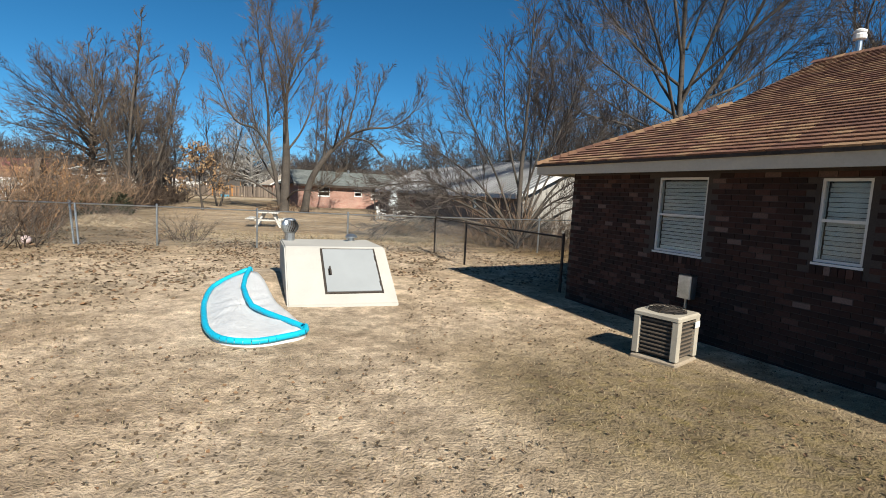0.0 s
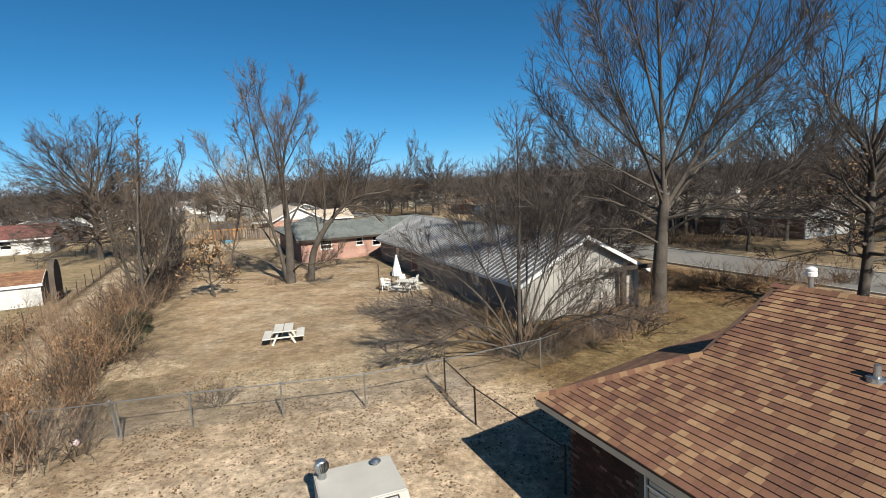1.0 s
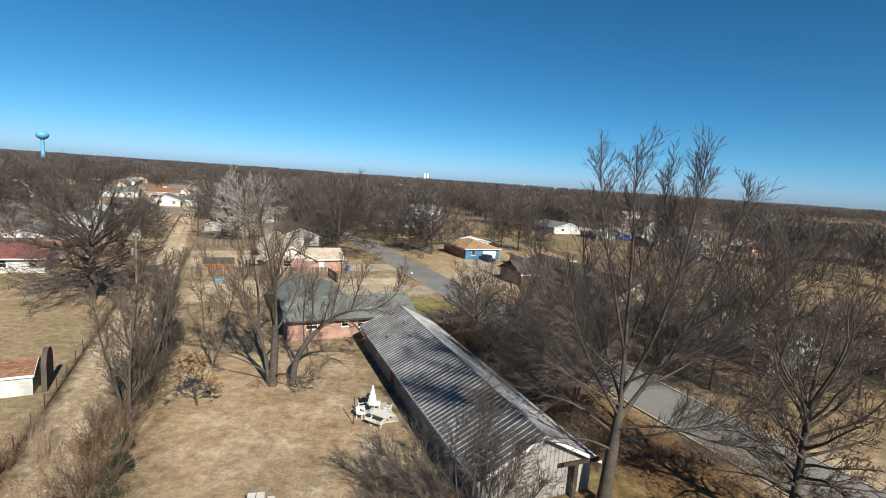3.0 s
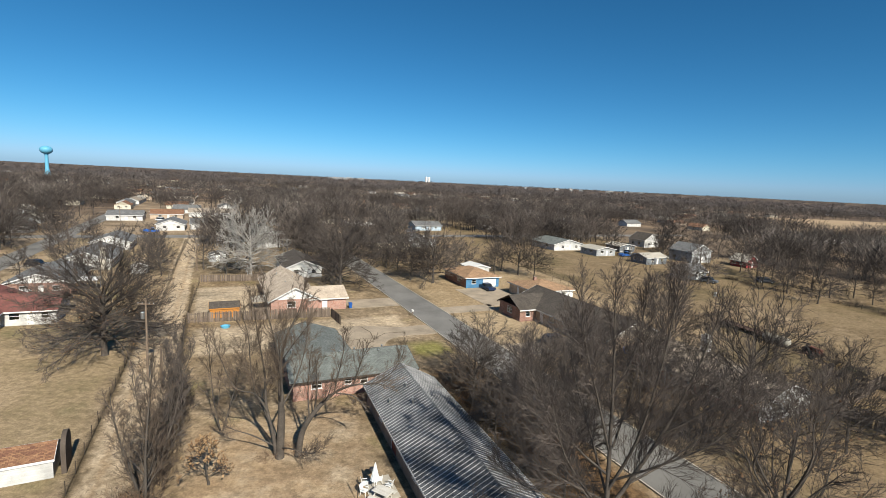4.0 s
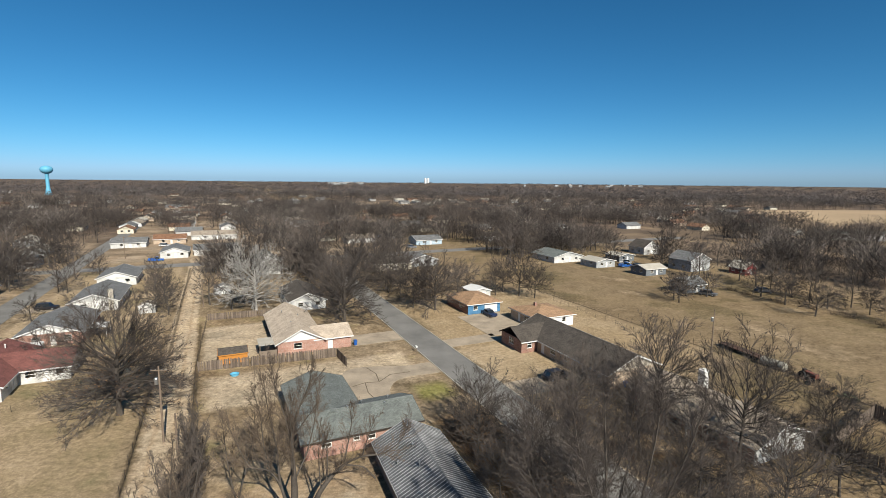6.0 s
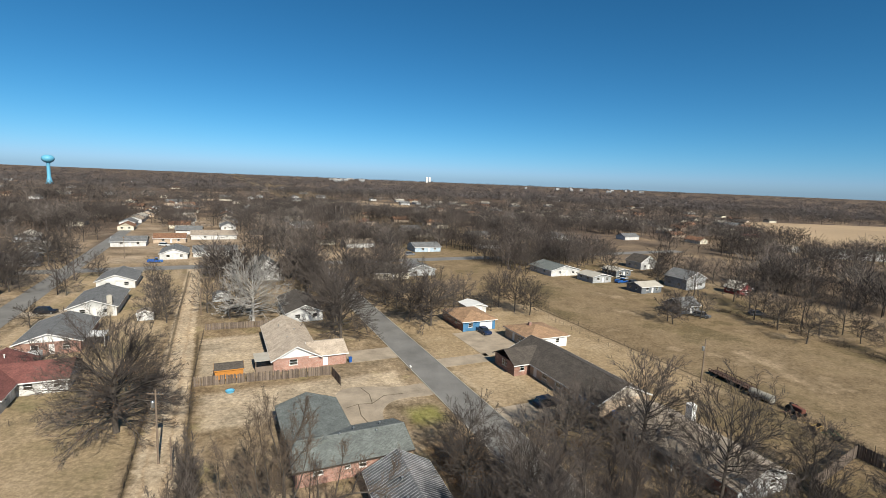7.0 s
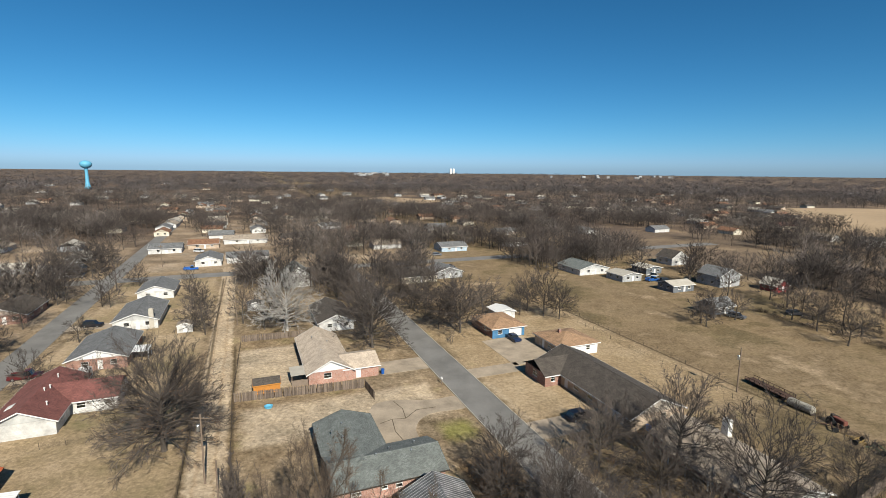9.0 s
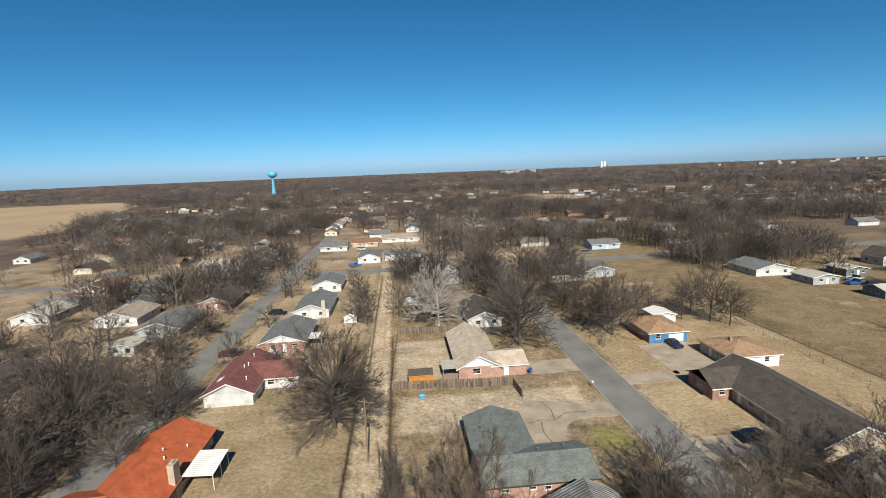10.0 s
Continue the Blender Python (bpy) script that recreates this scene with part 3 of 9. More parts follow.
PAD = [(16.4, 60.0), (22.0, 60.0), (22.6, 64.7), (23.1, 67.0), (25.0, 69.6), (28.0, 70.6), (33.5, 70.4), (33.5, 75.0), (29.0, 75.2), (25.4, 76.4), (22.0, 77.5), (18.9, 77.2), (17.2, 74.6), (16.6, 70.0)]
pad = []
for i in range(len(PAD)):
    p0, p1, p2, p3 = (Vector(PAD[(i + k) % len(PAD)]) for k in (-1, 0, 1, 2))
    for j in range(4):
        t = j / 4
        q = 0.5 * (2 * p1 + (p2 - p0) * t + (2 * p0 - 5 * p1 + 4 * p2 - p3) * t * t + (3 * p1 - p0 - 3 * p2 + p3) * t ** 3)
        pad.append(tuple(blk(q.x, q.y)[:2]))
strip("driveway", pad, 0.045, MAT_DRIVE, "cracked old concrete turning pad with rounded edges", "driveway")
crack = surface("dirt_filled_crack", (0.14, 0.105, 0.07), 0.95, vary=0.3)
for line in ([(18.0, 70.2), (20.2, 70.9), (22.4, 70.4), (25.0, 72.6), (28.5, 72.4)], [(20.2, 70.9), (19.6, 67.0), (20.1, 63.5), (19.7, 60.4)], [(22.4, 70.4), (22.9, 73.8), (22.2, 77.0)]):
    sh = Shape()
    for (v0, u0), (v1, u1) in zip(line, line[1:]):
        d = Vector((v1 - v0, u1 - u0)).normalized() * 0.07
        sh.prism([tuple(blk(v, u)[:2]) for v, u in ((v0 - d.y, u0 + d.x), (v0 + d.y, u0 - d.x), (v1 + d.y, u1 - d.x), (v1 - d.y, u1 + d.x))], 0.03, 0.052)
    solo("crack", sh, crack, "dirt-filled crack across the old concrete pad", "crack", "structure")

# distant crop fields
def field(pts, lab):
    solo("crop_field", Shape().prism(pts, -0.2, 0.35), MAT_FIELD, lab, "field", "structure")


# ---- houses
def box_map(side, W, L):
    return {"n": lambda s, d, z: (s, -L / 2 + d, z), "f": lambda s, d, z: (-s, L / 2 - d, z), "l": lambda s, d, z: (-W / 2 + d, -s, z), "r": lambda s, d, z: (W / 2 - d, s, z)}[side]


def mbox(shape, mp, s0, d0, z0, s1, d1, z1):
    shape.hexa([mp(s0, d0, z0), mp(s1, d0, z0), mp(s1, d1, z0), mp(s0, d1, z0), mp(s0, d0, z1), mp(s1, d0, z1), mp(s1, d1, z1), mp(s0, d1, z1)])


def wall_shape(mp, s0, s1, z0, z1, t, holes):
    """A wall of thickness t with rectangular holes through it."""
    sh = Shape()
    cuts = sorted({s0, s1, *[h[0] for h in holes], *[h[1] for h in holes]})
    for a, b in zip(cuts, cuts[1:]):
        mid = (a + b) / 2
        zs = sorted((h[2], h[3]) for h in holes if h[0] < mid < h[1])
        z = z0
        for lo, hi in zs:
            if lo > z + 0.001:
                mbox(sh, mp, a, 0, z, b, t, lo)
            z = hi
        if z1 > z + 0.001:
            mbox(sh, mp, a, 0, z, b, t, z1)
    return sh.weld()


def frame_ring(sh, mp, s0, s1, z0, z1, w, d0, d1):
    sh.ring(mp, (s0, z0, s1, z1, d0, d1), (s0 + w, z0 + w, s1 - w, z1 - w))


def add_window(house, mp, s0, s1, z0, z1, trim=None, blind=False, w=0.05, plain=False):
    w = 0.034 if blind else w
    fr = Shape()
    frame_ring(fr, mp, s0, s1, z0, z1, w, 0.02, 0.09)
    win = part("window", fr, trim or MAT_WHITE, house)
    pane = Shape()
    mbox(pane, mp, s0 + w, 0.052, z0 + w, s1 - w, 0.060, z1 - w)
    pn = part("pane", pane, MAT_GLASS, win)
    pn.visible_shadow = False
    if plain:
        return win
    bar = Shape()
    mbox(bar, mp, s0 + w, 0.03, (z0 + z1) / 2 - w / 2, s1 - w, 0.08, (z0 + z1) / 2 + w / 2)
    part("meeting_rail", bar, trim or MAT_WHITE, win)
    if s1 - s0 > 1.5:
        bar = Shape()
        mbox(bar, mp, (s0 + s1) / 2 - w / 2, 0.025, z0 + w, (s0 + s1) / 2 + w / 2, 0.085, z1 - w)
        part("mullion", bar, trim or MAT_WHITE, win)
    sill = Shape()
    lip = 0.012 if blind else 0.05
    mbox(sill, mp, s0 - lip, -lip, z0 - 0.02 - lip, s1 + lip, 0.08, z0 - 0.003)
    part("window_sill", sill, trim or MAT_WHITE, win)
    if blind:
        n = int((z1 - z0 - 2 * w) / 0.055)
        for i in range(n):
            bl = Shape()
            zz = z0 + w + 0.055 * i
            mbox(bl, mp, s0 + w + 0.01, 0.10 + 0.012 * (i % 2), zz + 0.002, s1 - w - 0.01, 0.108 + 0.012 * (i % 2), zz + 0.05)
            part("blind_slat", bl, MAT_BLIND, win)
    return win


def add_door(house, mp, s0, s1, z1, mat, label=""):
    fr = Shape()
    mbox(fr, mp, s0, 0.02, 0.1, s0 + 0.07, 0.12, z1)
    mbox(fr, mp, s1 - 0.07, 0.02, 0.1, s1, 0.12, z1)
    mbox(fr, mp, s0 + 0.07, 0.02, z1 - 0.07, s1 - 0.07, 0.12, z1)
    door = part("door", fr, MAT_WHITE, house, label)
    leaf = Shape()
    mbox(leaf, mp, s0 + 0.07, 0.06, 0.1, s1 - 0.07, 0.11, z1 - 0.07)
    for a, b in ((0.3, 0.95), (1.1, z1 - 0.25)):
        mbox(leaf, mp, s0 + 0.2, 0.045, a, s1 - 0.2, 0.062, b)
    part("door_leaf", leaf, mat, door)
    knob = Shape()
    mbox(knob, mp, s1 - 0.17, 0.0, 0.98, s1 - 0.12, 0.06, 1.04)
    part("door_handle", knob, MAT_GALV, door)


def add_garage_door(house, mp, s0, s1, z1, mat):
    sh = Shape()
    n = 4
    for i in range(n):
        za, zb = 0.08 + (z1 - 0.08) * i / n, 0.08 + (z1 - 0.08) * (i + 1) / n
        mbox(sh, mp, s0, 0.08, za + 0.006, s1, 0.13, zb - 0.006)
        k = max(2, int((s1 - s0) / 0.6))
        for j in range(k):
            a = s0 + (s1 - s0) * j / k
            mbox(sh, mp, a + 0.07, 0.065, za + 0.09, a + (s1 - s0) / k - 0.07, 0.082, zb - 0.09)
    part("garage_door", sh, mat, house)


def roof_slope(house, poly, mat, t=0.1, name="roof"):
    """One roof slope, its pattern running along the eave (first to second corner)."""
    a, b = Vector(poly[0]), Vector(poly[1])
    al = (b - a).normalized()
    nr = al.cross(Vector(poly[2]) - a).normalized()
    up = nr.cross(al)
    return part(name, Shape().slab(poly, t), mat, house, uv=lambda p: (Vector(p).dot(al), Vector(p).dot(up)))


def gable_roof(house, x0, x1, y0, y1, ze, rise, mat, axis="y", over=0.45, rake=0.35, gable_mat=None, trim=None, gable_ends=(True, True), t=0.1, wall_t=0.12, plain=False):
    """Two slopes over the rectangle of the walls, with fascia boards and gable walls."""
    trim = trim or MAT_WHITE
    if axis == "y":
        P = lambda a, c, z: (a, c, z)
        a0, a1, c0, c1 = x0, x1, y0, y1
    else:
        P = lambda a, c, z: (-c, a, z)
        a0, a1, c0, c1 = y0, y1, -x1, -x0
    mid, half = (a0 + a1) / 2, (a1 - a0) / 2
    sl = rise / half
    zl = ze - sl * over
    r0, r1 = c0 - rake, c1 + rake
    roof_slope(house, [P(a0 - over, r1, zl), P(a0 - over, r0, zl), P(mid, r0, ze + rise), P(mid, r1, ze + rise)], mat, t)
    roof_slope(house, [P(a1 + over, r0, zl), P(a1 + over, r1, zl), P(mid, r1, ze + rise), P(mid, r0, ze + rise)], mat, t)
    cap = Shape()
    for s in () if plain else (-1, 1):
        cap.slab([P(mid, r0, ze + rise + 0.03), P(mid, r1, ze + rise + 0.03), P(mid + s * 0.16, r1, ze + rise + 0.03 - sl * 0.16), P(mid + s * 0.16, r0, ze + rise + 0.03 - sl * 0.16)], 0.02)
    if not plain:
        part("ridge_cap", cap, mat, house, uv=lambda p: (p[0] + p[1], p[2]))
    for a, s in () if plain else ((a0 - over, -1), (a1 + over, 1)):
        f = Shape()
        f.hexa([P(a + s * 0.025, r0, zl - 0.2), P(a, r0, zl - 0.2), P(a, r1, zl - 0.2), P(a + s * 0.025, r1, zl - 0.2), P(a + s * 0.025, r0, zl + 0.0), P(a, r0, zl), P(a, r1, zl), P(a + s * 0.025, r1, zl)])
        part("fascia", f, trim, house)
    for i, (c, e) in enumerate(((c0, r0), (c1, r1))):
        if not gable_ends[i]:
            continue
        g = Shape()
        d = wall_t if i == 0 else -wall_t
        low = ze - 0.02
        tri = [P(a0, c, low), P(a1, c, low), P(mid, c, ze + rise - t)]
        tri2 = [P(a0, c + d, low), P(a1, c + d, low), P(mid, c + d, ze + rise - t)]
        g.add(tri + tri2, [(0, 1, 2), (5, 4, 3), (0, 3, 4, 1), (1, 4, 5, 2), (2, 5, 3, 0)])
        part("gable_wall", g, gable_mat or MAT_WHITE, house)
        for s, a in () if plain else ((-1, a0 - over), (1, a1 + over)):
            b = Shape()
            o = -0.03 if i == 0 else 0.03
            q = [(a, zl + 0.012), (mid, ze + rise + 0.012), (mid, ze + rise - 0.2), (a, zl - 0.19)]
            b.add([P(k, e, z) for k, z in q] + [P(k, e + o, z) for k, z in q], [(0, 1, 2, 3), (7, 6, 5, 4), (0, 4, 5, 1), (1, 5, 6, 2), (2, 6, 7, 3), (3, 7, 4, 0)])
            part("rake_board", b, trim, house)


def hip_roof(house, x0, x1, y0, y1, ze, rise, mat, over=0.5, trim=None, t=0.1):
    trim = trim or MAT_WHITE
    x0, x1, y0, y1 = x0 - over, x1 + over, y0 - over, y1 + over
    w = min(x1 - x0, y1 - y0) / 2
    if x1 - x0 < y1 - y0:
        ra, rb = ((x0 + x1) / 2, y0 + w), ((x0 + x1) / 2, y1 - w)
    else:
        ra, rb = (x0 + w, (y0 + y1) / 2), (x1 - w, (y0 + y1) / 2)
    zt = ze + rise
    A, B, C, D = (x0, y0, ze), (x1, y0, ze), (x1, y1, ze), (x0, y1, ze)
    R, S = (*ra, zt), (*rb, zt)
    if x1 - x0 < y1 - y0:
        polys = [[A, B, R], [B, C, S, R], [C, D, S], [D, A, R, S]]
    else:
        polys = [[A, B, S, R], [B, C, S], [C, D, R, S], [D, A, R]]
    for p in polys:
        roof_slope(house, p, mat, t)
    for a, b, c, d in ((x0, y0, x1, y0 + 0.03), (x0, y1 - 0.03, x1, y1), (x0, y0 + 0.03, x0 + 0.03, y1 - 0.03), (x1 - 0.03, y0 + 0.03, x1, y1 - 0.03)):
        part("fascia", Shape().box(a, b, ze - 0.24, c, d, ze - 0.06), trim, house)
    part("soffit", Shape().box(x0 + 0.03, y0 + 0.03, ze - 0.16, x1 - 0.03, y1 - 0.03, ze - 0.12), trim, house)


def add_walls(house, x0, x1, y0, y1, h, mats, openings, t=0.16, doors=None, blind=False, skip="", plain=False):
    """Four walls round a rectangle; openings: side -> list of (kind, centre, width, sill, head)."""
    W, L, cx, cy = x1 - x0, y1 - y0, (x0 + x1) / 2, (y0 + y1) / 2
    for side in "nflr":
        if side in skip:
            continue
        base = box_map(side, W, L)
        mp = lambda s, d, z, base=base: tuple(a + b for a, b in zip(base(s, d, z), (cx, cy, 0)))
        half = W / 2 if side in "nf" else L / 2 - t
        ops = openings.get(side, [])
        holes = [(c - w / 2, c + w / 2, z0, z1) for kind, c, w, z0, z1 in ops]
        wm = mats[side] if isinstance(mats, dict) else mats
        a, b = Vector(mp(0, 0, 0)), Vector(mp(1, 0, 0))
        al = b - a
        part("wall", wall_shape(mp, -half, half, 0.0, h, t, holes), wm, house, uv=lambda p, al=al: (Vector(p).dot(al), p[2]))
        for kind, c, w, z0, z1 in ops:
            if kind == "w":
                add_window(house, mp, c - w / 2, c + w / 2, z0, z1, blind=blind, plain=plain)
            elif kind == "d":
                add_door(house, mp, c - w / 2, c + w / 2, z1, doors or MAT_WHITE)
            else:
                add_garage_door(house, mp, c - w / 2, c + w / 2, z1, doors or MAT_WHITE)
    if plain:
        return
    part("interior_floor", Shape().box(x0 + t + 0.005, y0 + t + 0.005, 0.0, x1 - t - 0.005, y1 - t - 0.005, 0.1), MAT_INSIDE, house)


def roof_pipe(house, x, y, z, h=0.4, r=0.06, mat=None):
    p = Shape().tube((x, y, z - 0.3), (x, y, z + h), r, r, 8)
    p.lathe([(r * 1.9, 0), (r * 1.9, 0.1), (r * 1.2, 0.16), (0.01, 0.17)], 8, (x, y, z + h))
    part("roof_vent", p, mat or MAT_GALV, house, "small metal roof vent")


def chimney(house, x, y, w, d, top, mat):
    c = Shape().box(x - w / 2, y - d / 2, 0, x + w / 2, y + d / 2, top)
    c.box(x - w / 2 - 0.06, y - d / 2 - 0.06, top + 0.002, x + w / 2 + 0.06, y + d / 2 + 0.06, top + 0.12)
    c.box(x - w / 4, y - d / 4, top + 0.122, x + w / 4, y + d / 4, top + 0.32)
    part("chimney", c, mat, house, uv=lambda p: (p[0] + p[1], p[2]))


BRICK_RED = courses_mat("red_brick_wall", (0.25, 0.115, 0.085), (0.34, 0.17, 0.125), 0.21, 0.075, 0.9, (0.38, 0.31, 0.26), 0.3, 0.01)
BRICK_PINK = courses_mat("pink_brick_wall", (0.37, 0.17, 0.125), (0.45, 0.235, 0.175), 0.21, 0.075, 0.9, (0.5, 0.42, 0.36), 0.3, 0.01)
BRICK_TAN = courses_mat("tan_brick_wall", (0.46, 0.33, 0.23), (0.52, 0.40, 0.29), 0.21, 0.075, 0.9, (0.5, 0.44, 0.36), 0.3, 0.01)
ROOF_GREEN = courses_mat("grey_green_shingles", (0.15, 0.165, 0.155), (0.215, 0.23, 0.215))
ROOF_TAN = courses_mat("sand_shingles", (0.58, 0.47, 0.36), (0.62, 0.51, 0.40))
ROOF_DARK = courses_mat("dark_grey_shingles", (0.082, 0.069, 0.057), (0.118, 0.10, 0.084))
ROOF_GREY = courses_mat("grey_shingles", (0.16, 0.16, 0.16), (0.22, 0.22, 0.215))
ROOF_BROWN = courses_mat("light_brown_shingles", (0.36, 0.22, 0.125), (0.44, 0.28, 0.17))
ROOF_RED = courses_mat("dark_red_shingles", (0.19, 0.075, 0.064), (0.25, 0.10, 0.084))
ROOF_ORANGE = courses_mat("orange_clay_tiles", (0.50, 0.115, 0.045), (0.58, 0.15, 0.06), 0.3, 0.35, 0.7)
ROOF_STRAW = courses_mat("pale_straw_shingles", (0.36, 0.295, 0.23), (0.43, 0.36, 0.28))
ROOF_FAR_BROWN = courses_mat("mottled_brown_shingles", (0.19, 0.09, 0.058), (0.36, 0.20, 0.11), 0.33, 0.145)
SIDING_WHITE = courses_mat("white_lap_siding", (0.60, 0.59, 0.565), (0.66, 0.65, 0.62), 4.0, 0.2, 0.6, (0.5, 0.5, 0.48), 0.4, 0.02)
SIDING_TAUPE = courses_mat("taupe_board_siding", (0.25, 0.21, 0.18), (0.29, 0.245, 0.21), 0.3, 6.0, 0.8, (0.14, 0.12, 0.10), 0.4, 0.02)
SIDING_BLUE = courses_mat("blue_lap_siding", (0.07, 0.20, 0.36), (0.08, 0.22, 0.39), 4.0, 0.2, 0.6, (0.04, 0.12, 0.2), 0.4, 0.02)
SIDING_GREY = courses_mat("grey_lap_siding", (0.38, 0.39, 0.39), (0.42, 0.43, 0.43), 4.0, 0.2, 0.6, (0.25, 0.25, 0.25), 0.4, 0.02)
# shade on the sheds' sunless walls is put into this dark grey
SIDING_SHADED = courses_mat("shaded_metal_siding", (0.15, 0.165, 0.18), (0.18, 0.195, 0.21), 0.23, 6.0, 0.6, (0.10, 0.11, 0.12), 0.4, 0.02)
SIDING_CREAM = courses_mat("cream_lap_siding", (0.66, 0.60, 0.47), (0.70, 0.64, 0.51), 4.0, 0.2, 0.6, (0.45, 0.4, 0.3), 0.4, 0.02)
DOOR_RED = surface("red_brown_door_paint", (0.16, 0.035, 0.03), 0.6, vary=0.1)


def house_at(name, label, v0, v1, u0, u1, turn=BLOCK_TURN, group="houses of the block"):
    """A house Empty at the middle of a rectangle given in the block frame; returns it with half sizes."""
    c = blk((v0 + v1) / 2, (u0 + u1) / 2)
    h = thing(name, label, "house", c.x, c.y, 0, turn, group)
    return h, (v1 - v0) / 2, (u1 - u0) / 2


# ---- the near brick house: dutch-gable roof of brown shingles
NH = thing("house", "dark red brick house with brown shingle roof and cream eaves", "house", *blk(5.8, 8.3)[:2], 0, BLOCK_TURN)
NW, NL = 9.8, 21.0                     # eave rectangle: x 0..NW, y 0..-NL
NZ, NS = 2.62, 0.46                    # eave height, slope of the roof
WO = 0.52                              # overhang
GY = -2.1                              # plane of the upper gable
RZ = NZ + NS * NW / 2
JX = 2.45


def near_house():
    t = 0.24
    x0, x1, y0, y1 = WO, NW - WO, -NL + WO, -WO
    # brick wall towards the yard: a mortar core with single bricks set into it
    W, L = x1 - x0, y1 - y0
    ops = {"l": [("w", -(-2.99 - (y0 + y1) / 2), 0.86, 1.24, 2.37), ("w", -(-5.12 - (y0 + y1) / 2), 0.50, 1.38, 2.34)]}
    add_walls(NH, x0, x1, y0, y1, 2.46, MAT_MORTAR, ops, t, blind=True)
    # soffit and fascia
    s = Shape()
    s.box(0.03, -NL, 2.462, NW - 0.03, -0.03, 2.50)
    part("soffit", s, MAT_CREAM, NH)
    part("fascia", Shape().box(0.0, -NL, 2.42, 0.03, 0.0, 2.585), MAT_CREAM, NH)
    part("fascia", Shape().box(0.03, -0.03, 2.42, NW, 0.0, 2.585), MAT_CREAM, NH)
    part("drip_edge", Shape().box(-0.035, -NL, 2.575, 0.0, 0.03, 2.615), MAT_DARK_METAL, NH, "dark metal drip edge")
    # slopes under the shingles
    E = (0, 0, NZ)
    zj = NZ + NS * JX
    roof_slope(NH, [(0, -NL, NZ), (0, 0, NZ), (JX, GY, zj), (NW / 2, GY, RZ), (NW / 2, -NL, RZ)][::-1], MAT_UNDERLAY, 0.06)
    roof_slope(NH, [(NW, 0, NZ), (NW, -NL, NZ), (NW / 2, -NL, RZ), (NW / 2, GY, RZ), (NW - JX, GY, zj)], ROOF_FAR_BROWN, 0.06)
    # the low slope under the gable flares out over the porch
    roof_slope(NH, [(4.9, 0.8, NZ), (0, 0, NZ), (JX, GY, zj)], ROOF_FAR_BROWN, 0.06)
    roof_slope(NH, [(4.9, 0.8, NZ), (JX, GY, zj), (NW - JX, GY, zj)], ROOF_FAR_BROWN, 0.06)
    roof_slope(NH, [(NW, 1.3, NZ), (4.9, 0.8, NZ), (NW - JX, GY, zj)], ROOF_FAR_BROWN, 0.06)
    roof_slope(NH, [(NW, 0, NZ), (NW, 1.3, NZ), (NW - JX, GY, zj)], ROOF_FAR_BROWN, 0.06)
    g = Shape()
    a, b = GY - 0.35, GY - 0.45
    tri = [(JX, zj - 0.05), (NW - JX, zj - 0.05), (NW / 2, RZ - 0.06)]
    g.add([(x, a, z) for x, z in tri] + [(x, b, z) for x, z in tri], [(0, 1, 2), (5, 4, 3), (0, 3, 4, 1), (1, 4, 5, 2), (2, 5, 3, 0)])
    part("gable_wall", g, MAT_CREAM, NH)
    # back wing whose low roof shows past the ridge
    roof_slope(NH, [(NW, -1.2, NZ), (NW + 5.0, -1.2, NZ), (NW + 5.0, -4.2, 3.9), (NW - 2.7, -4.2, 3.9)], ROOF_FAR_BROWN, 0.06)
    roof_slope(NH, [(NW + 5.0, -7.2, NZ), (NW, -7.2, NZ), (NW - 2.7, -4.2, 3.9), (NW + 5.0, -4.2, 3.9)], ROOF_FAR_BROWN, 0.06)
    wing = Shape().box(NW - WO + 0.01, -6.7, 0.0, NW + 4.6, -1.7, 2.6)
    part("wall", wing, BRICK_RED, NH, uv=lambda p: (p[0] + p[1], p[2]))
    # roof fittings
    px, py = 5.0, -2.75
    pz = NZ + NS * 4.85
    flue = Shape().tube((px, py, pz - 0.2), (px, py, pz + 0.3), 0.055, 0.055, 12)
    flue.lathe([(0.17, 0.0), (0.09, 0.05)], 12, (px, py, pz - 0.02))
    part("flue_pipe", flue, MAT_GALV, NH, "galvanised flue pipe")
    cap = Shape().lathe([(0.07, 0.0), (0.11, 0.02), (0.11, 0.09), (0.09, 0.12), (0.105, 0.14), (0.105, 0.17), (0.04, 0.21), (0.01, 0.215)], 14, (px, py, pz + 0.29))
    part("flue_cap", cap, MAT_WHITE, NH, "white flue cap")
    vx, vy = 3.1, -4.8
    vz = NZ + NS * vx
    v = Shape().lathe([(0.16, -0.05), (0.15, 0.03), (0.06, 0.05), (0.05, 0.22), (0.06, 0.23), (0.01, 0.24)], 12, (vx, vy, vz))
    part("roof_vent", v, MAT_GALV, NH, "shiny metal plumbing vent with flashing")
    v2 = Shape().tube((6.9, -4.9, NZ + NS * 2.9 - 0.1), (6.9, -4.9, NZ + NS * 2.9 + 0.45), 0.04, 0.04, 8)
    part("roof_vent", v2, MAT_DARK_METAL, NH, "thin dark vent pipe")
    # meter box under the first window
    mb = thing("meter_box", "small grey electric box on the brick wall", "electric box", *blk(5.8 + WO - 0.09, 8.3 - 3.32)[:2], 0.62, BLOCK_TURN)
    part("box_body", Shape().rbox(-0.07, -0.11, 0.0, 0.066, 0.11, 0.34, 0.012), MAT_GALV, mb)
    part("conduit", Shape().tube((0.0, 0.0, -0.62), (0.0, 0.0, 0.0), 0.02, 0.02, 8), MAT_GALV, mb)


near_house()


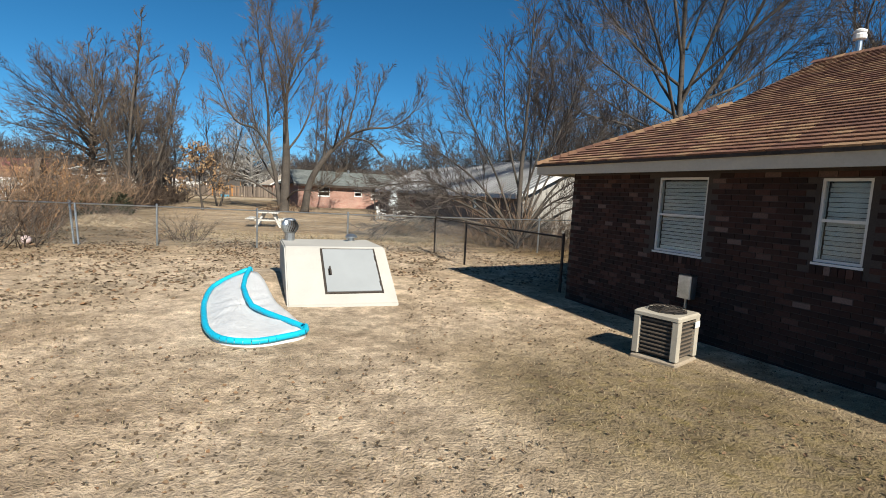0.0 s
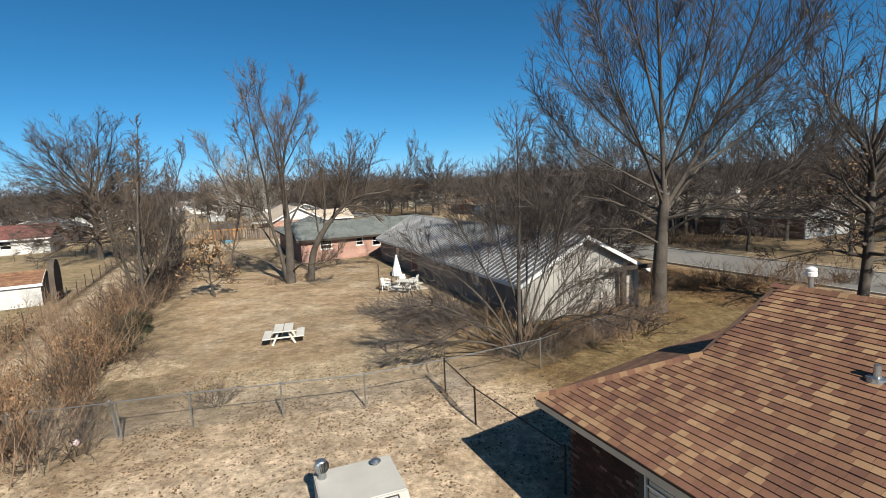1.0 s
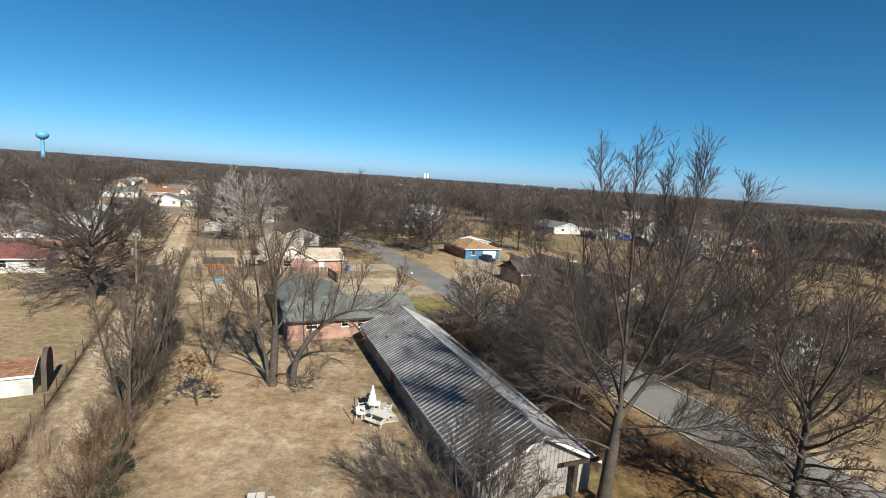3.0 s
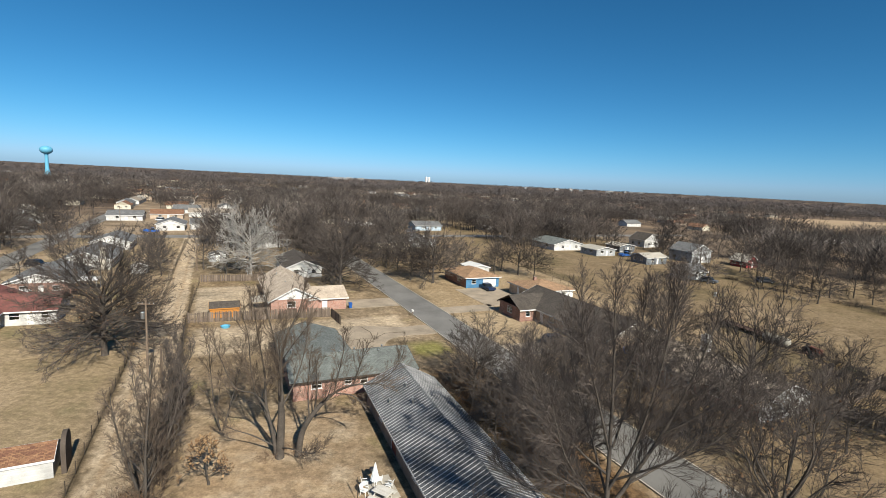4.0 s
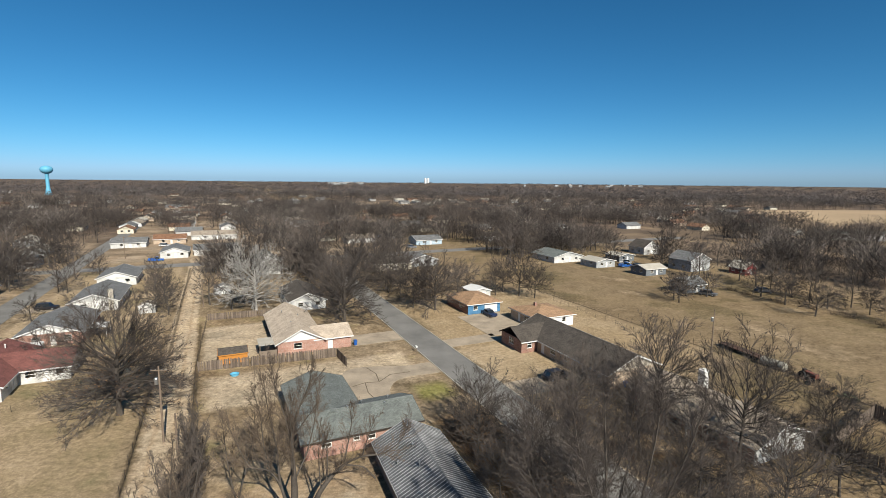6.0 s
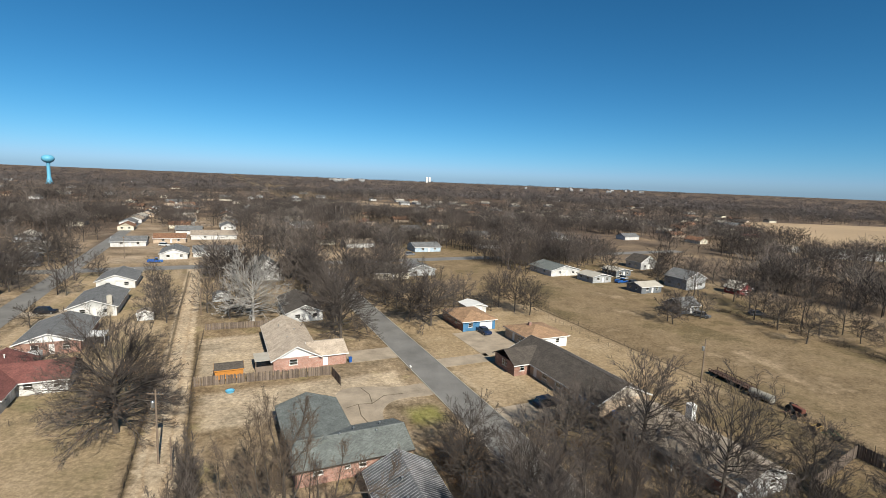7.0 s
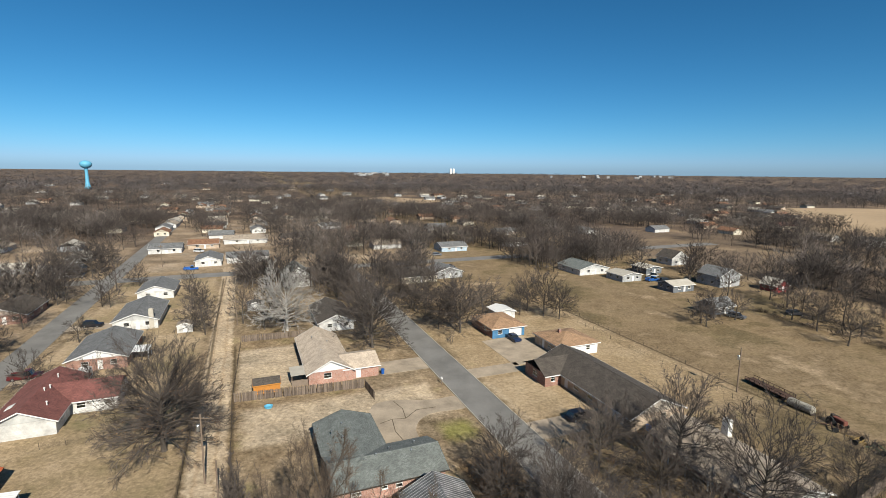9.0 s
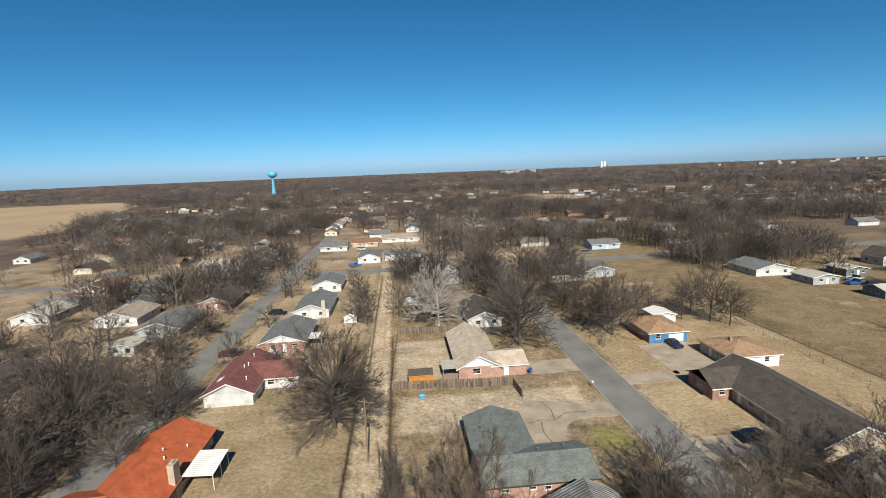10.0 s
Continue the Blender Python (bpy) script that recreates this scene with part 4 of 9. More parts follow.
# ---- outdoor air conditioner
def air_conditioner():
    ac = thing("air_conditioner", "beige outdoor air conditioning unit with louvred sides", "air conditioner", *blk(5.22, 4.42)[:2], 0.02, BLOCK_TURN + 16)
    h, a = 0.6, 0.285
    part("pad", Shape().rbox(-0.30, -0.30, -0.06, 0.30, 0.30, 0.03, 0.02), MAT_DRIVE, ac, "concrete pad")
    beige = surface("beige_enamel", (0.47, 0.42, 0.34), 0.5, fine=40, coarse=3, vary=0.1)
    # the house shade over the unit is darkened into the louvre brown
    slat = surface("shaded_brown_louvre", (0.16, 0.125, 0.095), 0.6, fine=40, coarse=3, vary=0.15)
    core = surface("dark_coil_fins", (0.05, 0.045, 0.04), 0.6, fine=80, coarse=5, vary=0.2)
    part("coil", Shape().box(-a + 0.04, -a + 0.04, 0.06, a - 0.04, a - 0.04, h - 0.06), core, ac)
    for sx in (-1, 1):
        for sy in (-1, 1):
            x, y = sx * (a - 0.04), sy * (a - 0.04)
            part("corner_post", Shape().rbox(x - 0.045, y - 0.045, 0.05, x + 0.045, y + 0.045, h - 0.06, 0.012), beige, ac)
    for i in range(9):
        z = 0.09 + i * 0.05
        o, q = a - 0.012, a - 0.026
        part("louvre", Shape().ring(lambda s, d, y: (s, y, d), (-o, -o, o, o, z, z + 0.018), (-q, -q, q, q)), slat, ac)
    top = Shape().rbox(-a - 0.01, -a - 0.01, h - 0.06, a + 0.01, a + 0.01, h, 0.02)
    part("top_panel", top, beige, ac)
    g = Shape()
    for r in (0.07, 0.12, 0.17, 0.22):
        prev = None
        for i in range(25):
            q = (r * math.cos(i * math.pi / 12), r * math.sin(i * math.pi / 12), h + 0.03 + 0.04 * (1 - r / 0.24))
            if prev:
                g.tube(prev, q, 0.006, 0.006, 4, False)
            prev = q
    for i in range(8):
        c, s = math.cos(i * math.pi / 4), math.sin(i * math.pi / 4)
        g.tube((0.03 * c, 0.03 * s, h + 0.07), (0.24 * c, 0.24 * s, h + 0.005), 0.006, 0.006, 4, False)
    part("fan_guard", g, MAT_DARK_METAL, ac, "dark wire fan guard")
    part("fan_well", Shape().lathe([(0.23, h + 0.002), (0.23, h + 0.006)], 24), core, ac)
    lab = Shape().box(0.14, -a - 0.016, 0.42, 0.27, -a - 0.011, 0.50)
    part("rating_plate", lab, MAT_WHITE, ac, "white rating plate")
    part("refrigerant_pipe", Shape().tube((a, 0.1, 0.2), (a + 0.5, 0.1, 0.3), 0.03, 0.03, 8), MAT_WHITE, ac, "insulated refrigerant pipe")


air_conditioner()


# ---- storm shelter
def storm_shelter():
    sh = thing("storm_shelter", "pale concrete storm shelter with sloping front and steel door", "storm shelter", -2.43, 7.87, 0, 20.5)
    w, d, zt = 1.84, 2.62, 0.88
    body = Shape()
    prof = [(-0.13, -0.1), (-0.12, 0.05), (1.05, zt), (d, zt - 0.02), (d + 0.03, -0.1)]
    n = len(prof)
    b = 0.03
    ring = [[(b, 0), (w - b, 0)], ]
    vs = [(0, y, z) for y, z in prof] + [(w, y, z) for y, z in prof]
    fs = [tuple(range(n)), tuple(range(2 * n - 1, n - 1, -1))] + [(i, n + i, n + (i + 1) % n, (i + 1) % n) for i in range(n)]
    bm = bmesh.new()
    vv = [bm.verts.new(q) for q in vs]
    for f in fs:
        bm.faces.new([vv[i] for i in f])
    bmesh.ops.recalc_face_normals(bm, faces=bm.faces)
    bmesh.ops.bevel(bm, geom=list(bm.edges), offset=0.025, segments=2, affect="EDGES")
    me = bpy.data.meshes.new("shelter_body")
    bm.to_mesh(me)
    bm.free()
    me.materials.append(MAT_SHELTER)
    part("shelter_body", me, None, sh)
    sl = Vector((0, 1.05, zt - 0.13)).normalized()
    nr = Vector((0, -sl.z, sl.y))

    def on(x, s, h):
        q = Vector((x, 0, 0.13)) + sl * s + nr * h
        return tuple(q)

    def plate(x0, s0, x1, s1, h0, h1):
        return Shape().hexa([on(x0, s0, h0), on(x1, s0, h0), on(x1, s1, h0), on(x0, s1, h0), on(x0, s0, h1), on(x1, s0, h1), on(x1, s1, h1), on(x0, s1, h1)])

    fr = Shape()
    x0, x1, s0, s1 = 0.62, 1.62, 0.10, 1.22
    for q in ((x0, s0, x1, s0 + 0.03), (x0, s1 - 0.03, x1, s1), (x0, s0 + 0.03, x0 + 0.03, s1 - 0.03), (x1 - 0.03, s0 + 0.03, x1, s1 - 0.03)):
        o = plate(*q, -0.01, 0.022)
        fr.add(o.v, o.f)
    part("door_frame", fr, MAT_DARK_METAL, sh, "dark steel door frame")
    door = part("door", plate(x0 + 0.035, s0 + 0.035, x1 - 0.035, s1 - 0.035, -0.005, 0.035), MAT_STEEL_DOOR, sh, "grey painted steel door")
    hd = Shape()
    hd.tube(on(x0 + 0.12, 0.62, 0.03), on(x0 + 0.12, 0.62, 0.09), 0.014, 0.014, 8)
    hd.tube(on(x0 + 0.12, 0.50, 0.09), on(x0 + 0.12, 0.68, 0.09), 0.014, 0.014, 8)
    o = plate(x0 + 0.09, 0.52, x0 + 0.15, 0.67, 0.034, 0.042)
    hd.add(o.v, o.f)
    part("door_handle", hd, MAT_DARK_METAL, door, "dark lever handle")
    for s in (0.3, 0.95):
        part("hinge", Shape().tube(on(x1 - 0.03, s - 0.06, 0.035), on(x1 - 0.03, s + 0.06, 0.035), 0.014, 0.014, 8), MAT_DARK_METAL, door)
    # whirling roof ventilator: a pleated ball on a short neck
    tx, ty = 0.17, 2.28
    part("vent_neck", Shape().lathe([(0.10, -0.02), (0.10, 0.14), (0.115, 0.15)], 16, (tx, ty, zt)), MAT_GALV, sh)
    blades = Shape()
    nb = 22
    for i in range(nb):
        a0, a1 = 2 * math.pi * i / nb, 2 * math.pi * (i + 0.72) / nb
        pr = []
        for j in range(7):
            f = j / 6
            r = 0.09 + 0.085 * math.sin(math.pi * (0.12 + 0.8 * f))
            tw = 0.5 * f
            pr.append((r, 0.15 + 0.25 * f, tw))
        vs = []
        for r, z, tw in pr:
            vs.append((tx + r * math.cos(a0 + tw), ty + r * math.sin(a0 + tw), zt + z))
            vs.append((tx + (r - 0.02) * math.cos(a1 + tw), ty + (r - 0.02) * math.sin(a1 + tw), zt + z))
        blades.add(vs, [(2 * j, 2 * j + 1, 2 * j + 3, 2 * j + 2) for j in range(6)])
    part("turbine_blades", blades, MAT_GALV, sh, "shiny pleated turbine ventilator", smooth=True)
    part("turbine_core", Shape().lathe([(0.08, 0.15), (0.12, 0.27), (0.08, 0.39)], 14, (tx, ty, zt)), MAT_DARK_METAL, sh)
    part("turbine_cap", Shape().lathe([(0.115, 0.395), (0.10, 0.42), (0.03, 0.44), (0.01, 0.44)], 16, (tx, ty, zt)), MAT_GALV, sh)
    mx, my = 1.42, 2.3
    part("mushroom_vent", Shape().lathe([(0.06, -0.02), (0.06, 0.06), (0.13, 0.06), (0.13, 0.085), (0.07, 0.13), (0.01, 0.14)], 14, (mx, my, zt)), MAT_GALV, sh, "low grey mushroom vent")


storm_shelter()


# ---- collapsed wading pool cover lying on the lawn
def pool_cover():
    pc = thing("pool_cover", "folded white vinyl sheet with bright cyan border on the grass", "vinyl sheet")
    out = [(-3.5, 9.2, 0.36), (-3.74, 9.0, 0.27), (-3.88, 8.45, 0.15), (-3.62, 7.6, 0.09), (-3.25, 6.8, 0.07), (-2.92, 6.2, 0.06), (-2.58, 5.85, 0.06), (-2.2, 5.8, 0.06), (-1.9, 6.0, 0.07), (-1.7, 6.35, 0.08), (-2.05, 6.95, 0.11), (-2.5, 7.6, 0.14), (-2.8, 8.15, 0.20), (-3.18, 8.85, 0.30)]
    c = Vector((-2.95, 7.3, 0.16))
    pts = [Vector(q) for q in out]
    n = len(pts)
    loop = []
    for i in range(n):
        p0, p1, p2, p3 = pts[i - 1], pts[i], pts[(i + 1) % n], pts[(i + 2) % n]
        for j in range(4):
            t = j / 4
            loop.append(0.5 * ((2 * p1) + (p2 - p0) * t + (2 * p0 - 5 * p1 + 4 * p2 - p3) * t * t + (3 * p1 - p0 - 3 * p2 + p3) * t ** 3))
    m = len(loop)
    rings, vs = 9, []
    rnd = random.Random(5)
    for k in range(rings + 1):
        f = k / rings
        for q in loop:
            p = c.lerp(q, f)
            wr = 0.02 * math.sin(9 * p.x + 4 * p.y) + 0.016 * math.sin(15 * p.y - 7 * p.x) + 0.012 * rnd.random()
            vs.append((p.x, p.y, max(p.z, relief(p.x, p.y) + 0.03) + wr * (1 if k < rings else 0.3)))
    top = Shape()
    top.add(vs, [(k * m + i, k * m + (i + 1) % m, (k + 1) * m + (i + 1) % m, (k + 1) * m + i) for k in range(rings) for i in range(m)])
    skirt = [(q.x, q.y, relief(q.x, q.y) - 0.03) for q in loop]
    o = len(top.v)
    top.v.extend(skirt)
    top.f.extend((rings * m + i, rings * m + (i + 1) % m, o + (i + 1) % m, o + i) for i in range(m))
    part("sheet", top, MAT_VINYL, pc, smooth=True)

    def tape(line, r):
        s = Shape()
        for a, b in zip(line, line[1:]):
            s.tube(a, b, r, r, 7, False)
        return s

    zed = lambda p: max(p[2], relief(p[0], p[1]) + 0.02) + 0.02
    edge = [(q.x, q.y, zed(q)) for q in loop[: 4 * 9 + 2]]
    part("border", tape(edge, 0.042), MAT_CYAN, pc, "bright cyan piped border", smooth=True)
    fold = [(-3.52, 9.15, 0.40), (-3.42, 8.7, 0.33), (-3.22, 8.1, 0.26), (-2.95, 7.55, 0.22), (-2.72, 7.15, 0.19), (-2.4, 6.85, 0.17), (-2.05, 6.6, 0.15), (-1.75, 6.38, 0.13)]
    part("fold_band", tape(fold, 0.042), MAT_CYAN, pc, "cyan band along the fold", smooth=True)


pool_cover()

ball = Shape().lathe([(0.125 * math.sin(math.pi * max(0.02, min(0.98, i / 12))), 0.125 - 0.125 * math.cos(math.pi * i / 12)) for i in range(13)], 18)
solo("ball", ball, surface("pink_white_rubber", (0.66, 0.52, 0.50), 0.5, vary=0.08, bumps=0), "pale pink and white play ball on the lawn", "ball", smooth=True, m=pose(-11.5, 13.75, 0.0))


# ---- chain-link fence
def fence_run(name, label, posts, height=1.18, mat_post=None, rail=True, mesh=True, sag=0.0):
    f = thing(name, label, "fence", posts[0][0], posts[0][1], 0, 0)
    o = Vector((posts[0][0], posts[0][1], 0))
    mp = mat_post or MAT_GALV
    for p in posts:
        q = Vector((p[0], p[1], 0)) - o
        lean = p[2] if len(p) > 2 else (0, 0)
        s = Shape().tube((q.x, q.y, -0.2), (q.x + lean[0], q.y + lean[1], height + 0.04), 0.03, 0.03, 8)
        s.lathe([(0.036, 0), (0.036, 0.03), (0.01, 0.055)], 8, (q.x + lean[0], q.y + lean[1], height + 0.03))
        part("post", s, mp, f)
    for a, b in zip(posts, posts[1:]):
        pa, pb = Vector((a[0], a[1], 0)) - o, Vector((b[0], b[1], 0)) - o
        if rail:
            part("top_rail", Shape().tube(pa + Vector((0, 0, height)), pb + Vector((0, 0, height - sag)), 0.021, 0.021, 6), mp, f)
        if mesh:
            d = pb - pa
            ln = d.length
            d.normalize()
            s = Shape()
            step = 0.085
            hh = height - 0.06
            k = -int(hh / step) - 1
            while k * step < ln:
                for sg in (1, -1):
                    s0 = k * step
                    a0, z0, a1, z1 = s0, 0.02, s0 + hh, 0.02 + hh
                    if sg < 0:
                        z0, z1 = z1, z0
                    lo, hi = max(a0, 0), min(a1, ln)
                    if hi > lo + 0.02:
                        g = lambda q: z0 + (z1 - z0) * (q - a0) / (a1 - a0)
                        w0, w1 = pa + d * lo, pa + d * hi
                        e0, e1 = Vector((w0.x, w0.y, g(lo))), Vector((w1.x, w1.y, g(hi)))
                        s.tube(e0, e1, 0.0022, 0.0022, 3, False)
                k += 1
            part("wire_mesh", s, MAT_WIRE, f)
    return f


fence_run("chain_link_fence", "galvanised chain-link fence between two back yards", [(-0.2, 16.55), (-2.92, 15.5), (-5.58, 15.05), (-8.35, 14.6), (-10.45, 14.15, (-0.16, 0.05)), (-13.3, 13.6), (-16.2, 13.1)])
fence_run("chain_link_fence", "chain-link fence running towards the bushes", [(-0.2, 16.55), (3.6, 18.35), (6.4, 20.6), (8.6, 22.2)])
fence_run("chain_link_fence", "short chain-link fence with dark posts by the house", [(-0.2, 16.55), (0.7, 13.95), (2.55, 10.3)], mat_post=MAT_DARK_METAL)
gate = thing("gate_post", "leaning grey metal post by the fence corner", "post", -10.25, 14.05, 0, 0)
part("post", Shape().tube((0, 0, -0.2), (-0.12, 0.03, 1.2), 0.028, 0.028, 8), MAT_GALV, gate)


# ---- picnic table and patio set
def picnic_table(name, label, x, y, rz, mat):
    p = thing(name, label, "picnic table", x, y, 0, rz)
    for i in range(2):
        part("tabletop_plank", Shape().rbox(-0.45 + i * 0.47, -0.75, 0.70, -0.45 + i * 0.47 + 0.43, 0.75, 0.745, 0.008), mat, p)
    for sx in (-1, 1):
        part("bench", Shape().rbox(sx * 0.78 - 0.19, -0.75, 0.40, sx * 0.78 + 0.19, 0.75, 0.445, 0.008), mat, p)
    for sy in (-0.52, 0.52):
        for sx in (-1, 1):
            s = Shape()
            s.hexa([(sx * 0.55 - 0.05, sy - 0.02, 0), (sx * 0.55 + 0.05, sy - 0.02, 0), (sx * 0.55 + 0.05, sy + 0.02, 0), (sx * 0.55 - 0.05, sy + 0.02, 0), (sx * 0.2 - 0.05, sy - 0.02, 0.70), (sx * 0.2 + 0.05, sy - 0.02, 0.70), (sx * 0.2 + 0.05, sy + 0.02, 0.70), (sx * 0.2 - 0.05, sy + 0.02, 0.70)])
            part("leg", s, mat, p)
        part("cross_brace", Shape().box(-0.85, sy + 0.022, 0.33, 0.85, sy + 0.06, 0.40), mat, p)
    return p


picnic_table("picnic_table", "white plastic picnic table standing on the dry lawn", -8.1, 23.4, 14, MAT_OLD_PLASTIC)
picnic_table("picnic_table", "white picnic bench set beside the closed umbrella", -2.7, 34.2, 60, MAT_OLD_PLASTIC)


def patio_umbrella():
    u = thing("patio_umbrella", "closed white patio umbrella on a tall pole", "umbrella", -3.45, 35.2)
    part("pole", Shape().tube((0, 0, 0), (0, 0, 2.5), 0.025, 0.025, 8), MAT_WHITE, u)
    part("base", Shape().lathe([(0.28, 0.0), (0.28, 0.06), (0.05, 0.12), (0.01, 0.13)], 16), MAT_WHITE, u)
    c = Shape()
    n = 20
    prof = [(0.30, 0.95), (0.27, 1.2), (0.2, 1.6), (0.12, 2.0), (0.05, 2.4), (0.02, 2.48)]
    vs = [((r * (1 + 0.22 * (i % 2))) * math.cos(2 * math.pi * i / n), (r * (1 + 0.22 * (i % 2))) * math.sin(2 * math.pi * i / n), z) for r, z in prof for i in range(n)]
    c.add(vs, [(j * n + i, j * n + (i + 1) % n, (j + 1) * n + (i + 1) % n, (j + 1) * n + i) for j in range(5) for i in range(n)])
    part("canopy", c, surface("pale_blue_canvas", (0.68, 0.74, 0.76), 0.8, vary=0.1), u, "furled pale canvas canopy")


patio_umbrella()


def patio_chair(x, y, rz):
    c = thing("patio_chair", "white plastic patio chair on the lawn by the table", "chair", x, y, 0, rz, "chairs of the patio set")
    part("seat", Shape().rbox(-0.24, -0.24, 0.40, 0.24, 0.24, 0.44, 0.01), MAT_PLASTIC, c)
    b = Shape()
    b.hexa([(-0.24, 0.22, 0.44), (0.24, 0.22, 0.44), (0.24, 0.26, 0.44), (-0.24, 0.26, 0.44), (-0.2, 0.34, 0.9), (0.2, 0.34, 0.9), (0.2, 0.37, 0.9), (-0.2, 0.37, 0.9)])
    part("backrest", b, MAT_PLASTIC, c)
    for sx in (-1, 1):
        for sy in (-1, 1):
            part("leg", Shape().tube((sx * 0.25, sy * 0.25, 0), (sx * 0.2, sy * 0.2, 0.41), 0.025, 0.025, 6), MAT_PLASTIC, c)
        part("armrest", Shape().rbox(sx * 0.25 - 0.03, -0.22, 0.62, sx * 0.25 + 0.03, 0.26, 0.65, 0.006), MAT_PLASTIC, c)


for q in ((-4.2, 34.6, 70), (-4.3, 35.6, 110), (-3.2, 36.2, 190), (-2.3, 35.5, 250)):
    patio_chair(*q)
grill = thing("barbecue_grill", "dark kettle grill near the patio umbrella", "grill", -3.9, 36.9, 0, 20)
part("bowl", Shape().lathe([(0.05, 0.55), (0.24, 0.65), (0.28, 0.78), (0.28, 0.8), (0.22, 0.95), (0.05, 1.02), (0.01, 1.02)], 16), paint("black_enamel", (0.03, 0.03, 0.035)), grill)
for i in range(3):
    a = i * 2.094
    part("leg", Shape().tube((0.3 * math.cos(a), 0.3 * math.sin(a), 0), (0.15 * math.cos(a), 0.15 * math.sin(a), 0.62), 0.015, 0.015, 6), MAT_DARK_METAL, grill)
solo("patio_slab", Shape().prism(block_rect(10.9, 32.0, 13.2, 35.2), -0.05, 0.045), MAT_CONCRETE, "pale concrete patio slab under the outdoor furniture", "paving", "structure")
cl = thing("clothes_pole", "thin dark metal pole standing on the lawn", "pole", -4.6, 33.7)
part("pole", Shape().tube((0, 0, -0.2), (0, 0, 2.1), 0.03, 0.03, 8), MAT_DARK_METAL, cl)


# ---- the neighbouring houses
def metal_house():
    h, a, b = house_at("house", "long low house with ribbed grey metal roof and white gable end", 14.5, 22.2, 20.55, 48.65, turn=21.6)
    ops = {"l": [("w", -8.2, 1.0, 1.0, 2.0), ("d", -3.4, 1.7, 0.1, 2.1), ("w", 2.6, 0.9, 1.1, 2.0), ("w", 8.6, 0.7, 1.2, 2.0)]}
    add_walls(h, -a, a, -b, b, 2.32, {"l": SIDING_TAUPE, "r": SIDING_TAUPE, "f": SIDING_TAUPE, "n": MAT_DINGY}, ops, doors=DOOR_RED)
    gable_roof(h, -a, a, -b, b, 2.32, 2.0, MAT_RIB, "y", 0.4, 0.45, MAT_DINGY, MAT_WHITE, t=0.03)
    # standing ribs of the metal sheets
    sl = 2.0 / a
    n = int((2 * b + 0.9) / 0.46)
    for side in (-1, 1):
        for i in range(n + 1):
            s = Shape()
            y = -b - 0.42 + i * 0.46
            x0, z0, z1 = side * (a + 0.4), 2.32 - sl * 0.4, 4.32
            s.add([(x0, y - 0.045, z0), (x0, y + 0.045, z0), (x0, y, z0 + 0.05), (0, y - 0.045, z1), (0, y + 0.045, z1), (0, y, z1 + 0.05)], [(0, 1, 4, 3), (1, 2, 5, 4), (2, 0, 3, 5), (0, 2, 1), (3, 4, 5)])
            part("roof_rib", s, MAT_RIB_PALE, h)
    for i in range(int(2 * a / 0.3)):
        x = -a + 0.15 + i * 0.3
        zt = 4.25 - abs(x) * sl
        part("siding_batten", Shape().box(x - 0.02, -b - 0.03, 0.15, x + 0.02, -b - 0.002, zt - 0.1), MAT_DINGY, h)
    part("porch_beam", Shape().box(1.4, -b - 0.55, 2.2, a + 0.5, -b - 0.4, 2.42), MAT_DARK_METAL, h, "dark porch beam")
    part("porch_post", Shape().rbox(2.2, -b - 0.55, 0.0, 2.5, -b - 0.3, 2.2, 0.02), MAT_DARK_METAL, h, "dark porch post")
    roof_pipe(h, -1.4, 5.5, 2.32 + 2.0 - 1.4 * sl, 0.55)
    roof_pipe(h, -3.0, 8.0, 2.32 + 2.0 - 3.0 * sl, 0.3)
    roof_pipe(h, -1.0, 9.0, 2.32 + 2.0 - 1.0 * sl, 0.35)


def green_roof_house():
    h, a, b = house_at("house", "pink brick house with grey-green shingle roof in an L plan", 7.6, 22.0, 51.9, 69.4)
    ops = {"n": [("w", -4.6, 1.2, 1.2, 2.1), ("w", -1.0, 0.8, 1.3, 2.1), ("d", 3.6, 0.9, 0.1, 2.05), ("w", 0.9, 0.9, 1.1, 2.1)], "r": [("w", -1.0, 1.3, 1.0, 2.1)]}
    add_walls(h, -a, a, -b, -b + 7.9, 2.45, BRICK_PINK, ops)
    add_walls(h, -a + 0.002, -a + 8.2, -b + 7.902, b, 2.45, BRICK_PINK, {"l": [("w", 1.0, 1.2, 1.0, 2.1)], "f": [("w", 0, 1.5, 1.0, 2.1)]}, skip="n")
    # dark trim colours in the shadow line under the eaves
    gable_roof(h, -a, a, -b, -b + 7.9, 2.5, 1.35, ROOF_GREEN, "x", 0.5, 0.45, BRICK_PINK, MAT_DARK_METAL)
    gable_roof(h, -a, -a + 8.2, -b + 3.6, b, 2.5, 1.36, ROOF_GREEN, "y", 0.47, 0.4, BRICK_PINK, MAT_DARK_METAL, gable_ends=(False, True))
    for x, y, z in ((-5.6, 3.5, 3.3), (-4.4, 1.2, 3.5), (-3.9, 5.0, 3.5), (-1.2, -5.0, 3.7), (1.0, -3.6, 3.4), (3.6, -5.4, 3.5), (4.8, -3.0, 3.2), (-6.3, -1.0, 3.0)):
        roof_pipe(h, x, y, z, 0.25, 0.07)


